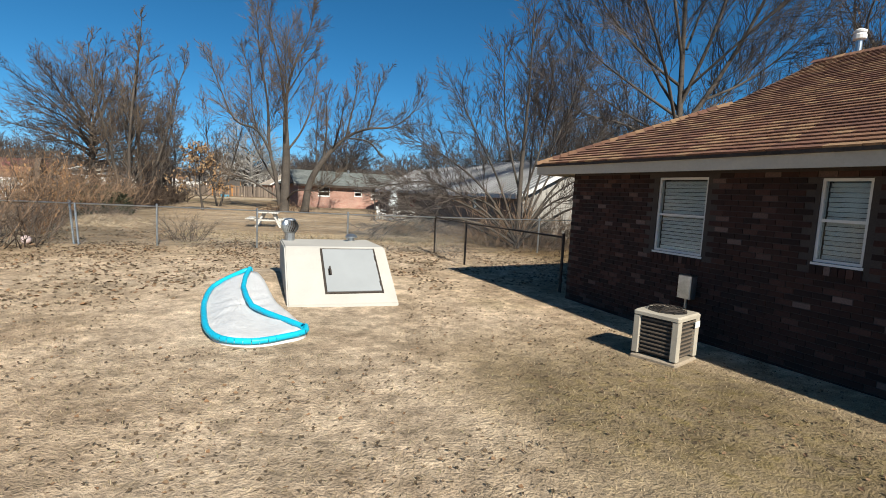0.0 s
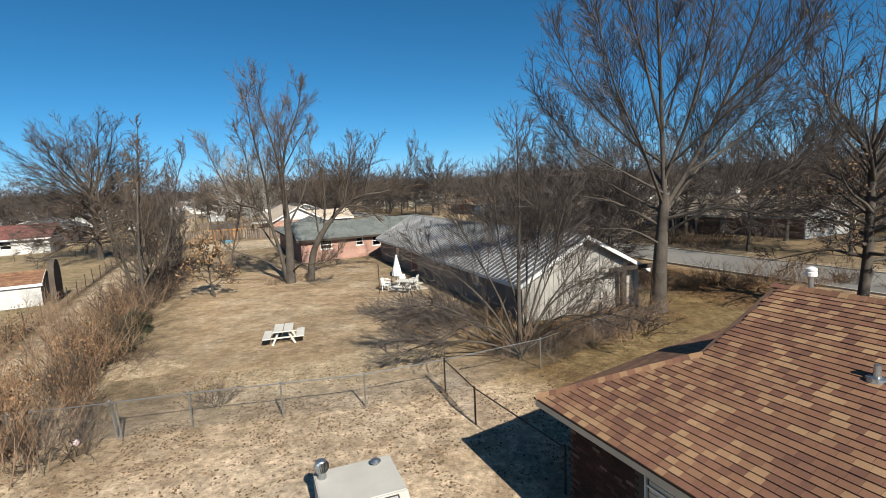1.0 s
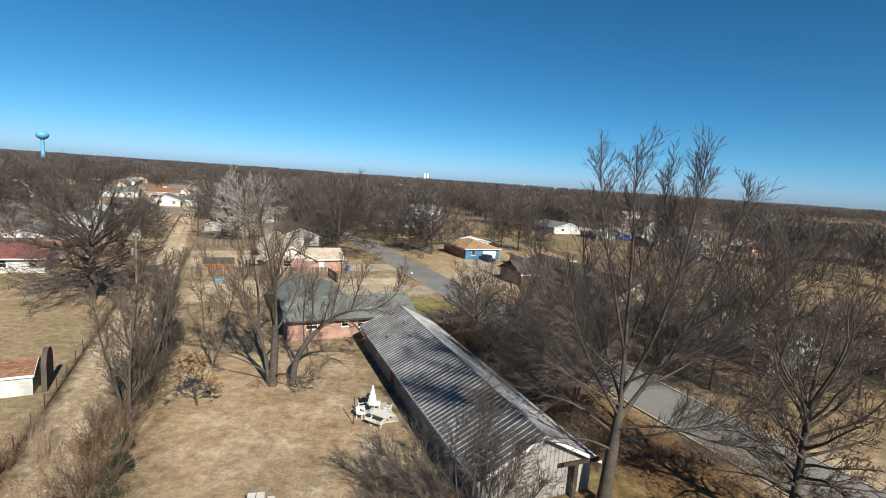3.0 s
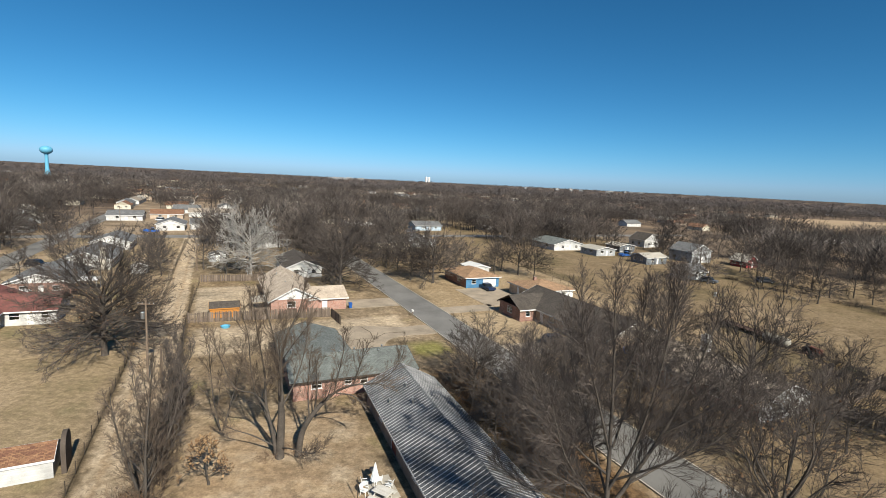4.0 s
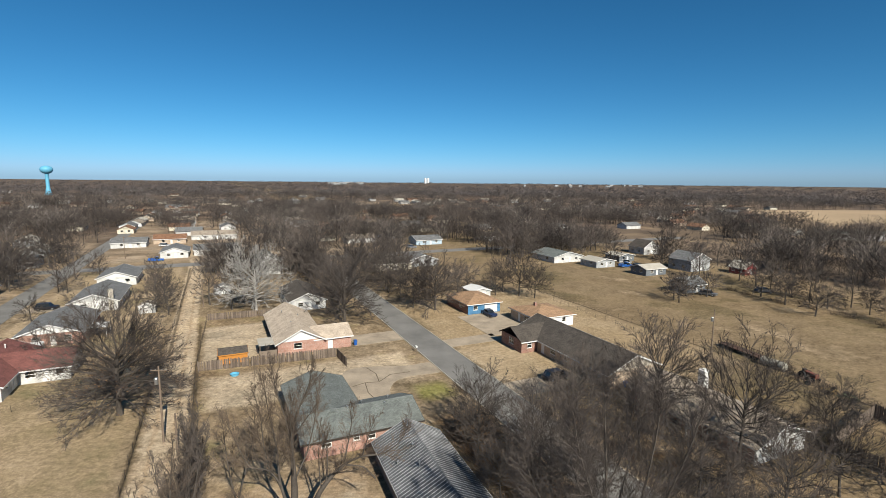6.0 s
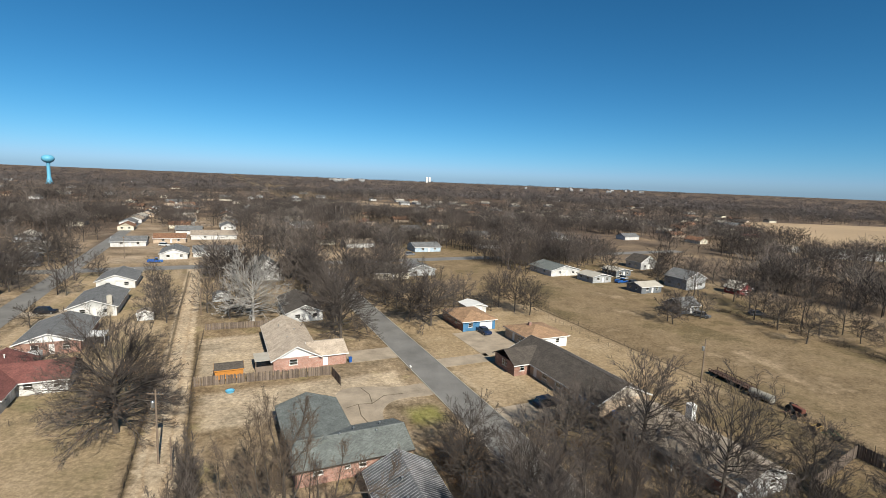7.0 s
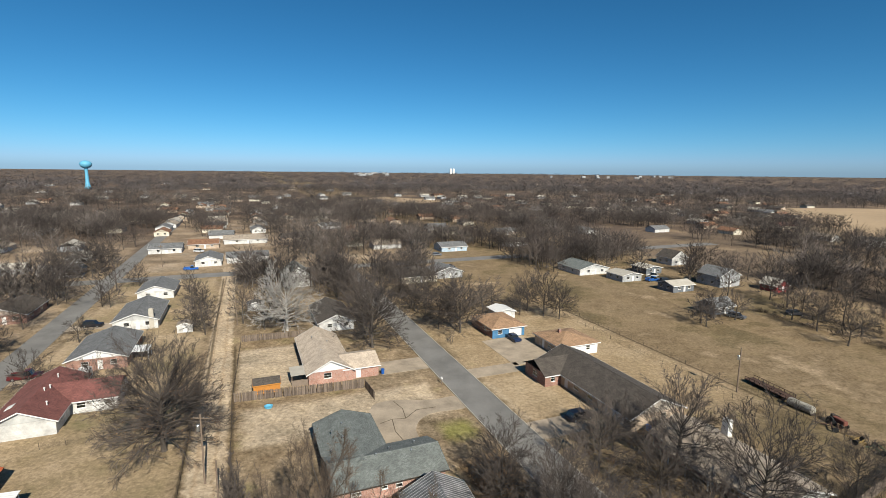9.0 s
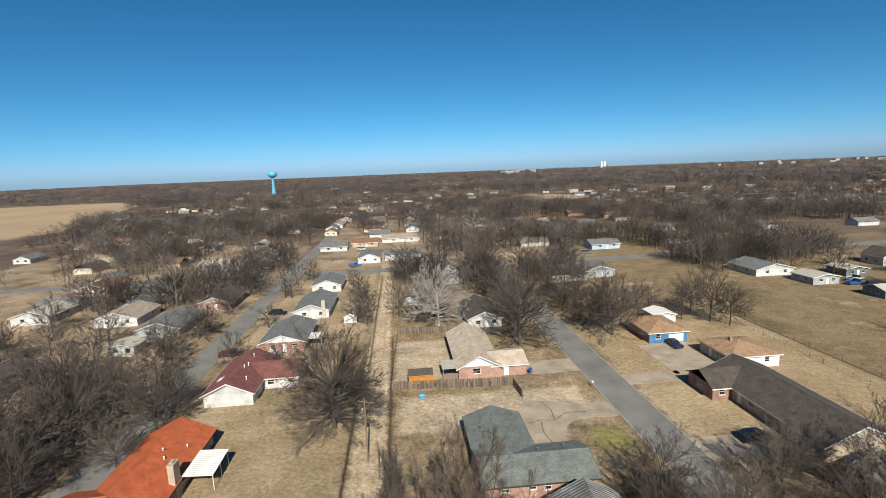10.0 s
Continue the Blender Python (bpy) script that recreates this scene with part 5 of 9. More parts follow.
def tan_house():
    h, a, b = house_at("house", "tan-roofed brick house with white gable and attached garage", 8.9, 22.6, 88.9, 110.8)
    x1 = -a + 8.4
    add_walls(h, -a, x1, -b, b, 2.5, BRICK_PINK, {"n": [("w", -0.6, 1.5, 1.0, 2.1)], "r": [("w", 5.0, 1.4, 1.0, 2.1)], "l": [("w", -4.0, 1.2, 1.0, 2.1), ("d", 2.0, 0.9, 0.1, 2.05)]})
    gable_roof(h, -a, x1, -b, b, 2.5, 2.2, ROOF_TAN, "y", 0.5, 0.5, MAT_WHITE, MAT_WHITE)
    add_walls(h, x1 + 0.002, a, -b + 0.3, -b + 8.6, 2.4, BRICK_PINK, {"n": [("d", -1.4, 0.95, 0.1, 2.1)], "r": [("w", 0, 1.2, 1.0, 2.0)]}, skip="l")
    gable_roof(h, x1 - 1.5, a, -b + 0.3, -b + 8.6, 2.45, 1.3, ROOF_TAN, "x", 0.45, 0.4, MAT_WHITE, MAT_WHITE, gable_ends=(False, True))
    # lean-to porch at the yard side
    roof_slope(h, [(-a - 3.2, -b + 5.2, 2.2), (-a - 3.2, -b + 0.6, 2.2), (-a - 0.52, -b + 0.6, 2.26), (-a - 0.52, -b + 5.2, 2.26)], MAT_CONCRETE, 0.08, "porch_roof")
    for y in (0.8, 2.9, 5.0):
        part("porch_post", Shape().box(-a - 3.05, -b + y - 0.06, 0, -a - 2.93, -b + y + 0.06, 2.11), MAT_FENCE_WOOD, h)
    part("porch_screen", Shape().box(-a - 3.0, -b + 0.7, 0.0, -a - 0.05, -b + 0.8, 1.1), MAT_FENCE_WOOD, h)
    for x, y in ((-3.5, -4.0), (-1.5, 1.0), (-4.2, 5.0)):
        roof_pipe(h, x, y, 4.0, 0.3)


def dark_roof_house():
    h, a, b = house_at("house", "long dark-roofed brick house with a front wing", 54.6, 65.6, 53.6, 80.2)
    add_walls(h, -a, a, -b, b, 2.5, BRICK_TAN, {"n": [("w", 1.2, 1.2, 1.0, 2.1)], "l": [("w", 3.0, 1.5, 0.9, 2.1), ("g", 9.3, 4.6, 0.08, 2.2), ("w", -1.0, 1.5, 0.9, 2.1), ("d", -4.0, 1.0, 0.1, 2.1)]})
    gable_roof(h, -a, a, -b, b, 2.55, 2.35, ROOF_DARK, "y", 0.55, 0.4, BRICK_TAN, MAT_WHITE)
    add_walls(h, -a - 3.6, -a - 0.002, b - 7.6, b - 0.4, 2.5, BRICK_RED, {"l": [("w", 0, 1.6, 0.9, 2.1)], "n": [("w", 0, 1.0, 0.9, 2.1)]}, skip="r")
    gable_roof(h, -a - 3.6, -a + 4.0, b - 7.6, b - 0.4, 2.55, 1.75, ROOF_DARK, "x", 0.5, 0.4, BRICK_TAN, MAT_WHITE, gable_ends=(True, False))


def blue_garage_house():
    h, a, b = house_at("house", "brown-roofed house with a bright blue garage front", 54.2, 63.2, 100.6, 112.6)
    add_walls(h, -a, a, -b, b, 2.45, {"n": SIDING_BLUE, "l": BRICK_RED, "r": SIDING_BLUE, "f": BRICK_RED}, {"n": [("g", 1.9, 3.6, 0.08, 2.1), ("w", -2.4, 1.2, 1.0, 2.0)], "l": [("w", 2, 1.4, 1.0, 2.0)]}, doors=MAT_WHITE)
    hip_roof(h, -a, a, -b, b, 2.6, 1.5, ROOF_BROWN)
    add_walls(h, a - 1.0, a + 4.5, b + 0.6, b + 6.5, 2.5, SIDING_WHITE, {"n": [("g", 0, 3.0, 0.08, 2.1)]})
    gable_roof(h, a - 1.0, a + 4.5, b + 0.6, b + 6.5, 2.5, 0.7, MAT_WHITE, "y", 0.3, 0.3, SIDING_WHITE)
    h2, a, b = house_at("house", "light brown roofed house with a white garage end", 62.4, 72.6, 84.2, 94.4)
    add_walls(h2, -a, a, -b, b, 2.45, {"n": MAT_WHITE, "l": BRICK_TAN, "r": SIDING_WHITE, "f": BRICK_TAN}, {"l": [("w", 1, 1.2, 1.0, 2.0), ("d", -1.5, 0.9, 0.1, 2.0)], "n": [("w", 2.5, 1.0, 1.0, 2.0)]})
    hip_roof(h2, -a, a, -b, b, 2.6, 1.5, ROOF_BROWN)
    part("stub_chimney", Shape().box(-1.6, 0.4, 3.2, -1.0, 1.0, 4.5), BRICK_RED, h2, uv=lambda p: (p[0], p[2]))


def straw_roof_house():
    h, a, b = house_at("house", "house with pale straw-coloured roof and white end wall", 54.9, 64.2, 30.2, 49.2)
    add_walls(h, -a, a, -b, b, 2.45, {"n": SIDING_WHITE, "l": BRICK_RED, "r": BRICK_RED, "f": SIDING_WHITE}, {"n": [("w", -2.0, 1.2, 1.0, 2.0), ("w", 2.0, 1.2, 1.0, 2.0)], "l": [("w", 4, 1.6, 0.9, 2.0), ("d", 0.5, 1.0, 0.1, 2.05), ("w", -5, 1.6, 0.9, 2.0)]})
    gable_roof(h, -a, a, -b, b, 2.5, 1.75, ROOF_STRAW, "y", 0.6, 0.5, SIDING_WHITE)
    chimney(h, a - 0.4, 4.5, 0.9, 1.1, 5.0, MAT_WHITE)
    for y in (-1.5, 2.0, 5.0):
        part("porch_post", Shape().box(-a - 1.7, y - 0.07, 0, -a - 1.56, y + 0.07, 2.1), MAT_WHITE, h)
    roof_slope(h, [(-a - 1.9, 6.5, 2.06), (-a - 1.9, -3.0, 2.06), (-a - 0.3, -3.0, 2.36), (-a - 0.3, 6.5, 2.36)], ROOF_STRAW, 0.08, "porch_roof")


def red_roof_house():
    h, a, b = house_at("house", "white-walled house with dark red shingle roof", -38.4, -29.6, 84.9, 103.0)
    add_walls(h, -a, a, -b, b, 2.5, SIDING_WHITE, {"r": [("w", -6.5, 0.9, 1.1, 2.0), ("d", -4.5, 0.9, 0.1, 2.05)], "l": [("w", 2, 1.2, 1.0, 2.0)]})
    gable_roof(h, -a, a, -b, b, 2.55, 2.0, ROOF_RED, "y", 0.5, 0.5, SIDING_WHITE, MAT_WHITE)
    add_walls(h, a + 0.002, a + 6.8, -b + 6.5, -b + 15.0, 2.45, SIDING_WHITE, {"n": [("w", -1.8, 1.3, 0.9, 2.0), ("d", 0.2, 0.9, 0.1, 2.05), ("w", 2.0, 1.0, 1.0, 2.0)]}, skip="l")
    gable_roof(h, a - 3.0, a + 6.8, -b + 6.5, -b + 15.0, 2.5, 1.7, ROOF_RED, "x", 0.5, 0.4, SIDING_WHITE, MAT_WHITE, gable_ends=(False, True))
    for x, y, z in ((0.8, -1.0, 4.2), (1.2, 0.3, 4.1), (1.0, 5.0, 4.2), (2.4, -5.5, 3.6)):
        roof_pipe(h, x, y, z, 0.4, 0.08, MAT_WHITE)
    part("skylight", Shape().slab([(-3.4, -4.8, 3.1), (-3.4, -3.2, 3.1), (-2.4, -3.2, 3.55), (-2.4, -4.8, 3.55)], 0.06), MAT_WHITE, h, "pale roof light")


def orange_roof_house():
    h, a, b = house_at("house", "house with a faded orange tiled roof", -41.4, -32.2, 46.0, 72.0)
    add_walls(h, -a, a, -b, b, 2.5, BRICK_TAN, {"r": [("w", 2, 1.4, 0.9, 2.0), ("d", 6, 1.8, 0.1, 2.05)], "f": [("w", 0, 1.4, 1, 2)]})
    gable_roof(h, -a, a, -b, b, 2.55, 2.2, ROOF_ORANGE, "y", 0.6, 0.5, MAT_WHITE, MAT_DARK_METAL)
    gable_roof(h, -a - 2.6, -0.5, -b + 4.0, -b + 12.0, 2.55, 1.7, ROOF_ORANGE, "x", 0.5, 0.4, MAT_WHITE, MAT_DARK_METAL, gable_ends=(True, False))
    add_walls(h, -a - 2.6, -a - 0.002, -b + 4.0, -b + 12.0, 2.5, BRICK_TAN, {}, skip="r")
    chimney(h, a + 0.1, -0.4, 0.8, 1.6, 5.1, BRICK_TAN)
    for x, y in ((2.0, 3.0), (1.2, 4.6), (3.4, 7.0), (2.2, -6.0)):
        roof_pipe(h, x, y, 2.55 + 2.2 * (1 - x / a), 0.3, 0.07, MAT_WHITE)
    c = thing("carport", "white metal patio cover on thin posts behind the orange-roofed house", "carport", *blk(-29.7, 62.8)[:2], 0, BLOCK_TURN)
    s = Shape().slab([(-2.0, -3.2, 2.5), (2.0, -3.2, 2.3), (2.0, 3.2, 2.3), (-2.0, 3.2, 2.5)], 0.06)
    for i in range(14):
        y = -3.1 + i * 0.47
        s.hexa([(-2.0, y, 2.5), (2.0, y, 2.3), (2.0, y + 0.05, 2.3), (-2.0, y + 0.05, 2.5), (-2.0, y, 2.54), (2.0, y, 2.34), (2.0, y + 0.05, 2.34), (-2.0, y + 0.05, 2.54)])
    part("canopy", s, MAT_WHITE, c)
    for y in (-2.9, 0.0, 2.9):
        part("post", Shape().tube((1.85, y, 0), (1.85, y, 2.25), 0.05, 0.05, 6), MAT_WHITE, c)


def simple_house(label, v0, v1, u0, u1, wall, roof, kind="gable", axis="y", rise=1.8, hgt=2.5, gable=None, group="houses of the town", turn=BLOCK_TURN, chim=None):
    h, a, b = house_at("house", label, v0, v1, u0, u1, turn, group)
    n = [("w", -a * 0.4, 1.3, 1.0, 2.0), ("d", a * 0.1, 0.9, 0.1, 2.05), ("w", a * 0.55, 1.2, 1.0, 2.0)]
    s = [("w", -b * 0.5, 1.3, 1.0, 2.0), ("w", b * 0.35, 1.3, 1.0, 2.0)]
    add_walls(h, -a, a, -b, b, hgt, wall, {"n": n, "l": s, "r": s})
    if kind == "gable":
        gable_roof(h, -a, a, -b, b, hgt + 0.05, rise, roof, axis, 0.45, 0.4, gable or wall, MAT_WHITE)
    else:
        hip_roof(h, -a, a, -b, b, hgt + 0.1, rise, roof)
    if chim:
        chimney(h, *chim)
    return h


metal_house()
green_roof_house()
tan_house()
dark_roof_house()
blue_garage_house()
straw_roof_house()
red_roof_house()
orange_roof_house()
simple_house("grey-roofed brick house with white gable", -35.5, -25.0, 111.5, 128.0, BRICK_RED, ROOF_GREY, gable=MAT_WHITE)
hb = house_at("patio_cover", "white patio cover on posts behind a grey-roofed house", -24.8, -21.3, 113.5, 118.0)[0]
hb["category"] = "patio cover"
part("canopy", Shape().slab([(-1.7, -2.2, 2.4), (1.7, -2.2, 2.25), (1.7, 2.2, 2.25), (-1.7, 2.2, 2.4)], 0.07), MAT_WHITE, hb)
for yy in (-2.0, 2.0):
    part("post", Shape().box(1.5, yy - 0.05, 0, 1.6, yy + 0.05, 2.18), MAT_WHITE, hb)
simple_house("white house with grey hipped roof and brick chimney", -33.0, -23.0, 138.0, 157.0, SIDING_WHITE, ROOF_GREY, "gable", chim=(3.6, -9.2, 1.1, 0.8, 5.0, MAT_CONCRETE))
simple_house("white house with a wide white gable", -33.0, -23.0, 170.0, 185.0, SIDING_WHITE, ROOF_GREY, gable=MAT_WHITE)
simple_house("dark-roofed white house behind the tan house", 15.2, 24.0, 120.0, 138.0, SIDING_WHITE, ROOF_DARK)
simple_house("two-storey white house with steep green-grey gable", 10.5, 20.0, 172.0, 186.0, SIDING_WHITE, ROOF_GREEN, rise=3.6, hgt=3.6, gable=MAT_WHITE)
simple_house("house with dark grey hipped roof near the corner", 50.5, 64.0, 164.0, 178.0, SIDING_CREAM, ROOF_DARK, "hip", rise=2.6)
simple_house("grey-roofed house beside the corner house", 65.0, 76.0, 168.0, 179.0, SIDING_GREY, ROOF_GREY)
simple_house("pale blue house across the cross street", 90.0, 104.0, 225.0, 236.0, surface("pale_blue_siding", (0.42, 0.52, 0.60), 0.7), ROOF_GREY, axis="x")
simple_house("small grey house across the cross street", 130.0, 142.0, 229.0, 239.0, SIDING_GREY, ROOF_DARK, axis="x")
simple_house("long low house far across the street", 146.0, 160.0, 272.0, 281.0, BRICK_TAN, ROOF_GREY, axis="x")
# group of sheds and houses beyond the open field
simple_house("green-roofed white house beyond the field", 121.0, 135.0, 155.0, 170.0, SIDING_WHITE, ROOF_GREEN)
simple_house("low grey shed with pale roof", 129.0, 138.0, 140.0, 149.0, SIDING_GREY, MAT_CONCRETE, rise=0.9)
simple_house("low carport shed with a white roof", 148.0, 156.0, 148.0, 156.0, SIDING_SHADED, MAT_CONCRETE, rise=0.8)
simple_house("grey shed with white metal roof", 134.0, 143.5, 121.0, 128.0, SIDING_SHADED, MAT_CONCRETE, rise=1.1, axis="x")
simple_house("white gabled farmhouse beyond the field", 173.0, 182.0, 159.0, 168.0, SIDING_WHITE, ROOF_DARK, rise=2.8, hgt=3.4)
simple_house("tall grey metal barn beyond the field", 156.0, 166.0, 121.0, 131.0, SIDING_GREY, ROOF_GREY, rise=2.4, hgt=4.2)
simple_house("blue-grey shed by the field edge", 124.0, 132.0, 96.5, 102.5, SIDING_SHADED, ROOF_GREY, axis="x")
simple_house("small red barn with pale roof", 168.5, 174.5, 109.0, 115.0, paint("barn_red", (0.25, 0.03, 0.03), 0.7), MAT_CONCRETE, rise=2.0)
# houses along the back street
simple_house("dark-roofed white house under the trees", -92.0, -81.0, 92.0, 108.0, SIDING_WHITE, ROOF_DARK)
simple_house("teal-grey roofed house across the back street", -72.0, -61.0, 129.0, 146.0, SIDING_GREY, ROOF_GREY)
simple_house("pale-roofed house among the trees", -90.0, -78.0, 142.0, 156.0, SIDING_WHITE, ROOF_STRAW)
simple_house("brown house with a pale carport", -66.0, -55.5, 154.0, 170.0, BRICK_RED, ROOF_DARK)
simple_house("white shed with a flat roof", -72.0, -66.0, 116.0, 122.0, SIDING_WHITE, MAT_CONCRETE, rise=0.6)
simple_house("white house with dark roof and car beside it", -84.0, -74.0, 62.0, 76.0, SIDING_WHITE, ROOF_DARK, "hip")
simple_house("pale grey house with a wide low roof", -96.0, -82.0, 172.0, 182.0, SIDING_GREY, ROOF_GREY, axis="x")
simple_house("brown-roofed brick house set back in the yards", -122.0, -110.0, 186.0, 200.0, BRICK_TAN, ROOF_FAR_BROWN)
simple_house("small white house with a pale grey roof", -118.0, -107.0, 150.0, 163.0, SIDING_WHITE, MAT_CONCRETE)
simple_house("grey-roofed white house with its side to the street", -72.0, -59.0, 214.0, 224.0, SIDING_WHITE, ROOF_GREY, axis="x")
# across the cross street, by the alley's end
simple_house("white garage end of a low grey-roofed house", -21.0, -11.0, 222.0, 238.0, SIDING_WHITE, ROOF_GREY, gable=MAT_WHITE)
simple_house("low white house with grey roof", -9.0, 8.0, 226.0, 236.0, SIDING_WHITE, ROOF_GREY, axis="x")
simple_house("grey-roofed house with white front", -44.0, -30.0, 262.0, 274.0, SIDING_WHITE, ROOF_GREY, axis="x")
simple_house("brown-roofed house with white garage", -28.0, -14.0, 272.0, 283.0, BRICK_TAN, ROOF_FAR_BROWN, axis="x")
simple_house("long white house with pale green roof", -12.0, 10.0, 284.0, 296.0, SIDING_WHITE, ROOF_STRAW, axis="x")


# ---- small buildings and fences of the back yards
def orange_shed():
    s, a, b = house_at("garden_shed", "orange-stained wooden garden shed with brown roof", -1.0, 3.7, 88.5, 91.4)
    s["category"] = "shed"
    add_walls(s, -a, a, -b, b, 1.75, MAT_ORANGE_WOOD, {"l": [("d", 0, 0.9, 0.05, 1.7)]}, t=0.08, doors=MAT_ORANGE_WOOD)
    for i in range(16):
        x = -a + 0.15 + i * 0.29
        part("board_batten", Shape().box(x - 0.02, -b - 0.025, 0.05, x + 0.02, -b - 0.002, 1.72), MAT_ORANGE_WOOD, s)
    gable_roof(s, -a, a, -b, b, 1.78, 0.75, ROOF_DARK, "x", 0.15, 0.12, MAT_ORANGE_WOOD, MAT_ORANGE_WOOD, t=0.05, wall_t=0.06)


orange_shed()


def left_shed():
    s = thing("garden_shed", "white shed with rounded end and brown roof across the alley", "shed", -31.6, 35.6, 0, 28)
    add_walls(s, -2.6, 1.8, -1.6, 1.6, 1.7, SIDING_WHITE, {}, t=0.08)
    gable_roof(s, -2.6, 1.8, -1.6, 1.6, 1.72, 0.7, ROOF_FAR_BROWN, "x", 0.15, 0.12, SIDING_WHITE, MAT_WHITE, t=0.05, wall_t=0.06)
    arc = Shape()
    pts = [(1.25 * math.cos(math.pi * i / 14), 1.9 + 1.25 * math.sin(math.pi * i / 14)) for i in range(15)]
    pts = [(1.25, 0.0)] + pts + [(-1.25, 0.0)]
    n = len(pts)
    arc.add([(2.25, y, z) for y, z in pts] + [(2.6, y, z) for y, z in pts], [tuple(range(n)), tuple(range(2 * n - 1, n - 1, -1))] + [(i, n + i, n + (i + 1) % n, (i + 1) % n) for i in range(n)])
    part("arched_door", arc, MAT_FENCE_WOOD, s, "dark arched wooden end")


left_shed()
for lab, v0, v1, u0, u1, wl, rf in (("small white shed beside the alley", -18.0, -14.5, 131.5, 134.5, SIDING_WHITE, ROOF_STRAW), ("small grey shed behind the pale tree", -1.5, 3.0, 146.0, 150.0, SIDING_GREY, ROOF_GREY)):
    s, a, b = house_at("garden_shed", lab, v0, v1, u0, u1)
    s["category"] = "shed"
    add_walls(s, -a, a, -b, b, 1.9, wl, {"n": [("d", 0, 0.9, 0.05, 1.8)]}, t=0.08)
    gable_roof(s, -a, a, -b, b, 1.92, 0.7, rf, "y", 0.15, 0.12, wl, MAT_WHITE, t=0.05, wall_t=0.06)


def board_fence(label, p, q, height=1.75, broken=0.0, seed=1, singles=True):
    a, b = Vector((*p, 0)), Vector((*q, 0))
    d = b - a
    ln = d.length
    rz = math.degrees(math.atan2(d.y, d.x))
    f = thing("wooden_fence", label, "fence", p[0], p[1], 0, rz)
    rnd = random.Random(seed)
    mesh = Shape().hexa([(0, -0.011, 0.03), (0.135, -0.011, 0.03), (0.135, 0.011, 0.03), (0, 0.011, 0.03), (0, -0.011, height), (0.135, -0.011, height), (0.135, 0.011, height), (0, 0.011, height)]).mesh("board", MAT_FENCE_WOOD)
    n = int(ln / 0.15)
    for i in range(n):
        if rnd.random() < broken:
            continue
        ob = new("board", mesh)
        ob.parent = f
        ob.matrix_basis = pose(i * 0.15, 0, 0, 0, rnd.uniform(-1.5, 1.5), 0) @ Matrix.Diagonal((1, 1, rnd.uniform(0.93, 1.04), 1))
    for z in (0.35, 1.35):
        part("rail", Shape().box(0, 0.012, z, ln, 0.05, z + 0.09), MAT_FENCE_REST, f)
    for i in range(int(ln / 2.4) + 1):
        part("post", Shape().box(min(i * 2.4, ln - 0.1), 0.051, -0.1, min(i * 2.4, ln - 0.1) + 0.09, 0.14, height), MAT_FENCE_REST, f)


board_fence("weathered grey wooden board fence below the orange shed", (-39.8, 77.0), (-18.0, 84.6), 1.75, 0.05, 1)
board_fence("leaning end of a weathered board fence", (-18.0, 84.6), (-15.2, 79.6), 1.7, 0.12, 2)
board_fence("tall dark board fence round a neighbour's yard", tuple(blk(66.5, 28.6)[:2]), tuple(blk(82.0, 31.2)[:2]), 2.0, 0.02, 5)
board_fence("tall dark board fence closing a neighbour's yard", tuple(blk(82.0, 31.2)[:2]), tuple(blk(81.0, 8.0)[:2]), 2.0, 0.02, 6)
board_fence("tall dark board fence beside a neighbour's yard", tuple(blk(66.2, 6.0)[:2]), tuple(blk(66.5, 28.6)[:2]), 2.0, 0.02, 7)
board_fence("grey wooden fence at the back of the tan house's yard", (-52.2, 107.2), (-38.5, 112.6), 1.6, 0.05, 3)


def wire_fence(label, p, q, height=1.2, gap=3.0, seed=0):
    a, b = Vector((*p, 0)), Vector((*q, 0))
    d = b - a
    ln = d.length
    f = thing("wire_fence", label, "fence", p[0], p[1], 0, math.degrees(math.atan2(d.y, d.x)))
    rnd = random.Random(seed)
    n = max(1, int(ln / gap))
    for i in range(n + 1):
        x = ln * i / n
        part("post", Shape().tube((x, 0, -0.1), (x + rnd.uniform(-0.08, 0.08), rnd.uniform(-0.08, 0.08), height + rnd.uniform(-0.05, 0.15)), 0.035, 0.03, 6), MAT_DARK_METAL, f)
    for z in np.linspace(0.15, height, 7):
        part("wire", Shape().tube((0, 0, z), (ln, 0, z), 0.006, 0.006, 4, False), MAT_DARK_METAL, f)


def blk2(v, u):
    return tuple(blk(v, u)[:2])


wire_fence("rusty wire fence along the alley", blk2(-10.8, 14), blk2(-10.4, 95), 1.2, 3.0, 1)
wire_fence("low wire fence between the gardens and the field", blk2(82.0, 104.0), blk2(80.4, 36.0), 1.1, 3.4, 5)
wire_fence("rusty wire fence along the far alley", blk2(-10.2, 95), blk2(-8.2, 196), 1.2, 4.0, 2)
wire_fence("wire fence along the yards beside the alley", blk2(-4.3, 50), blk2(-4.6, 86), 1.1, 3.0, 3)
wire_fence("wire fence at the side of the tan house's yard", blk2(-4.6, 87), blk2(-3.2, 118), 1.2, 2.5, 4)
wire_fence("thin wire fence along the open field", blk2(86.5, -10), blk2(86.0, 125), 1.1, 4.0, 5)
wire_fence("overgrown wire fence at the far side of the field", blk2(136.5, 30), blk2(143.5, 160), 1.1, 5.0, 6)
wire_fence("chain-link fence between the red and orange roofed houses", blk2(-30.5, 80.5), blk2(-11.0, 80.5), 1.1, 3.0, 7)


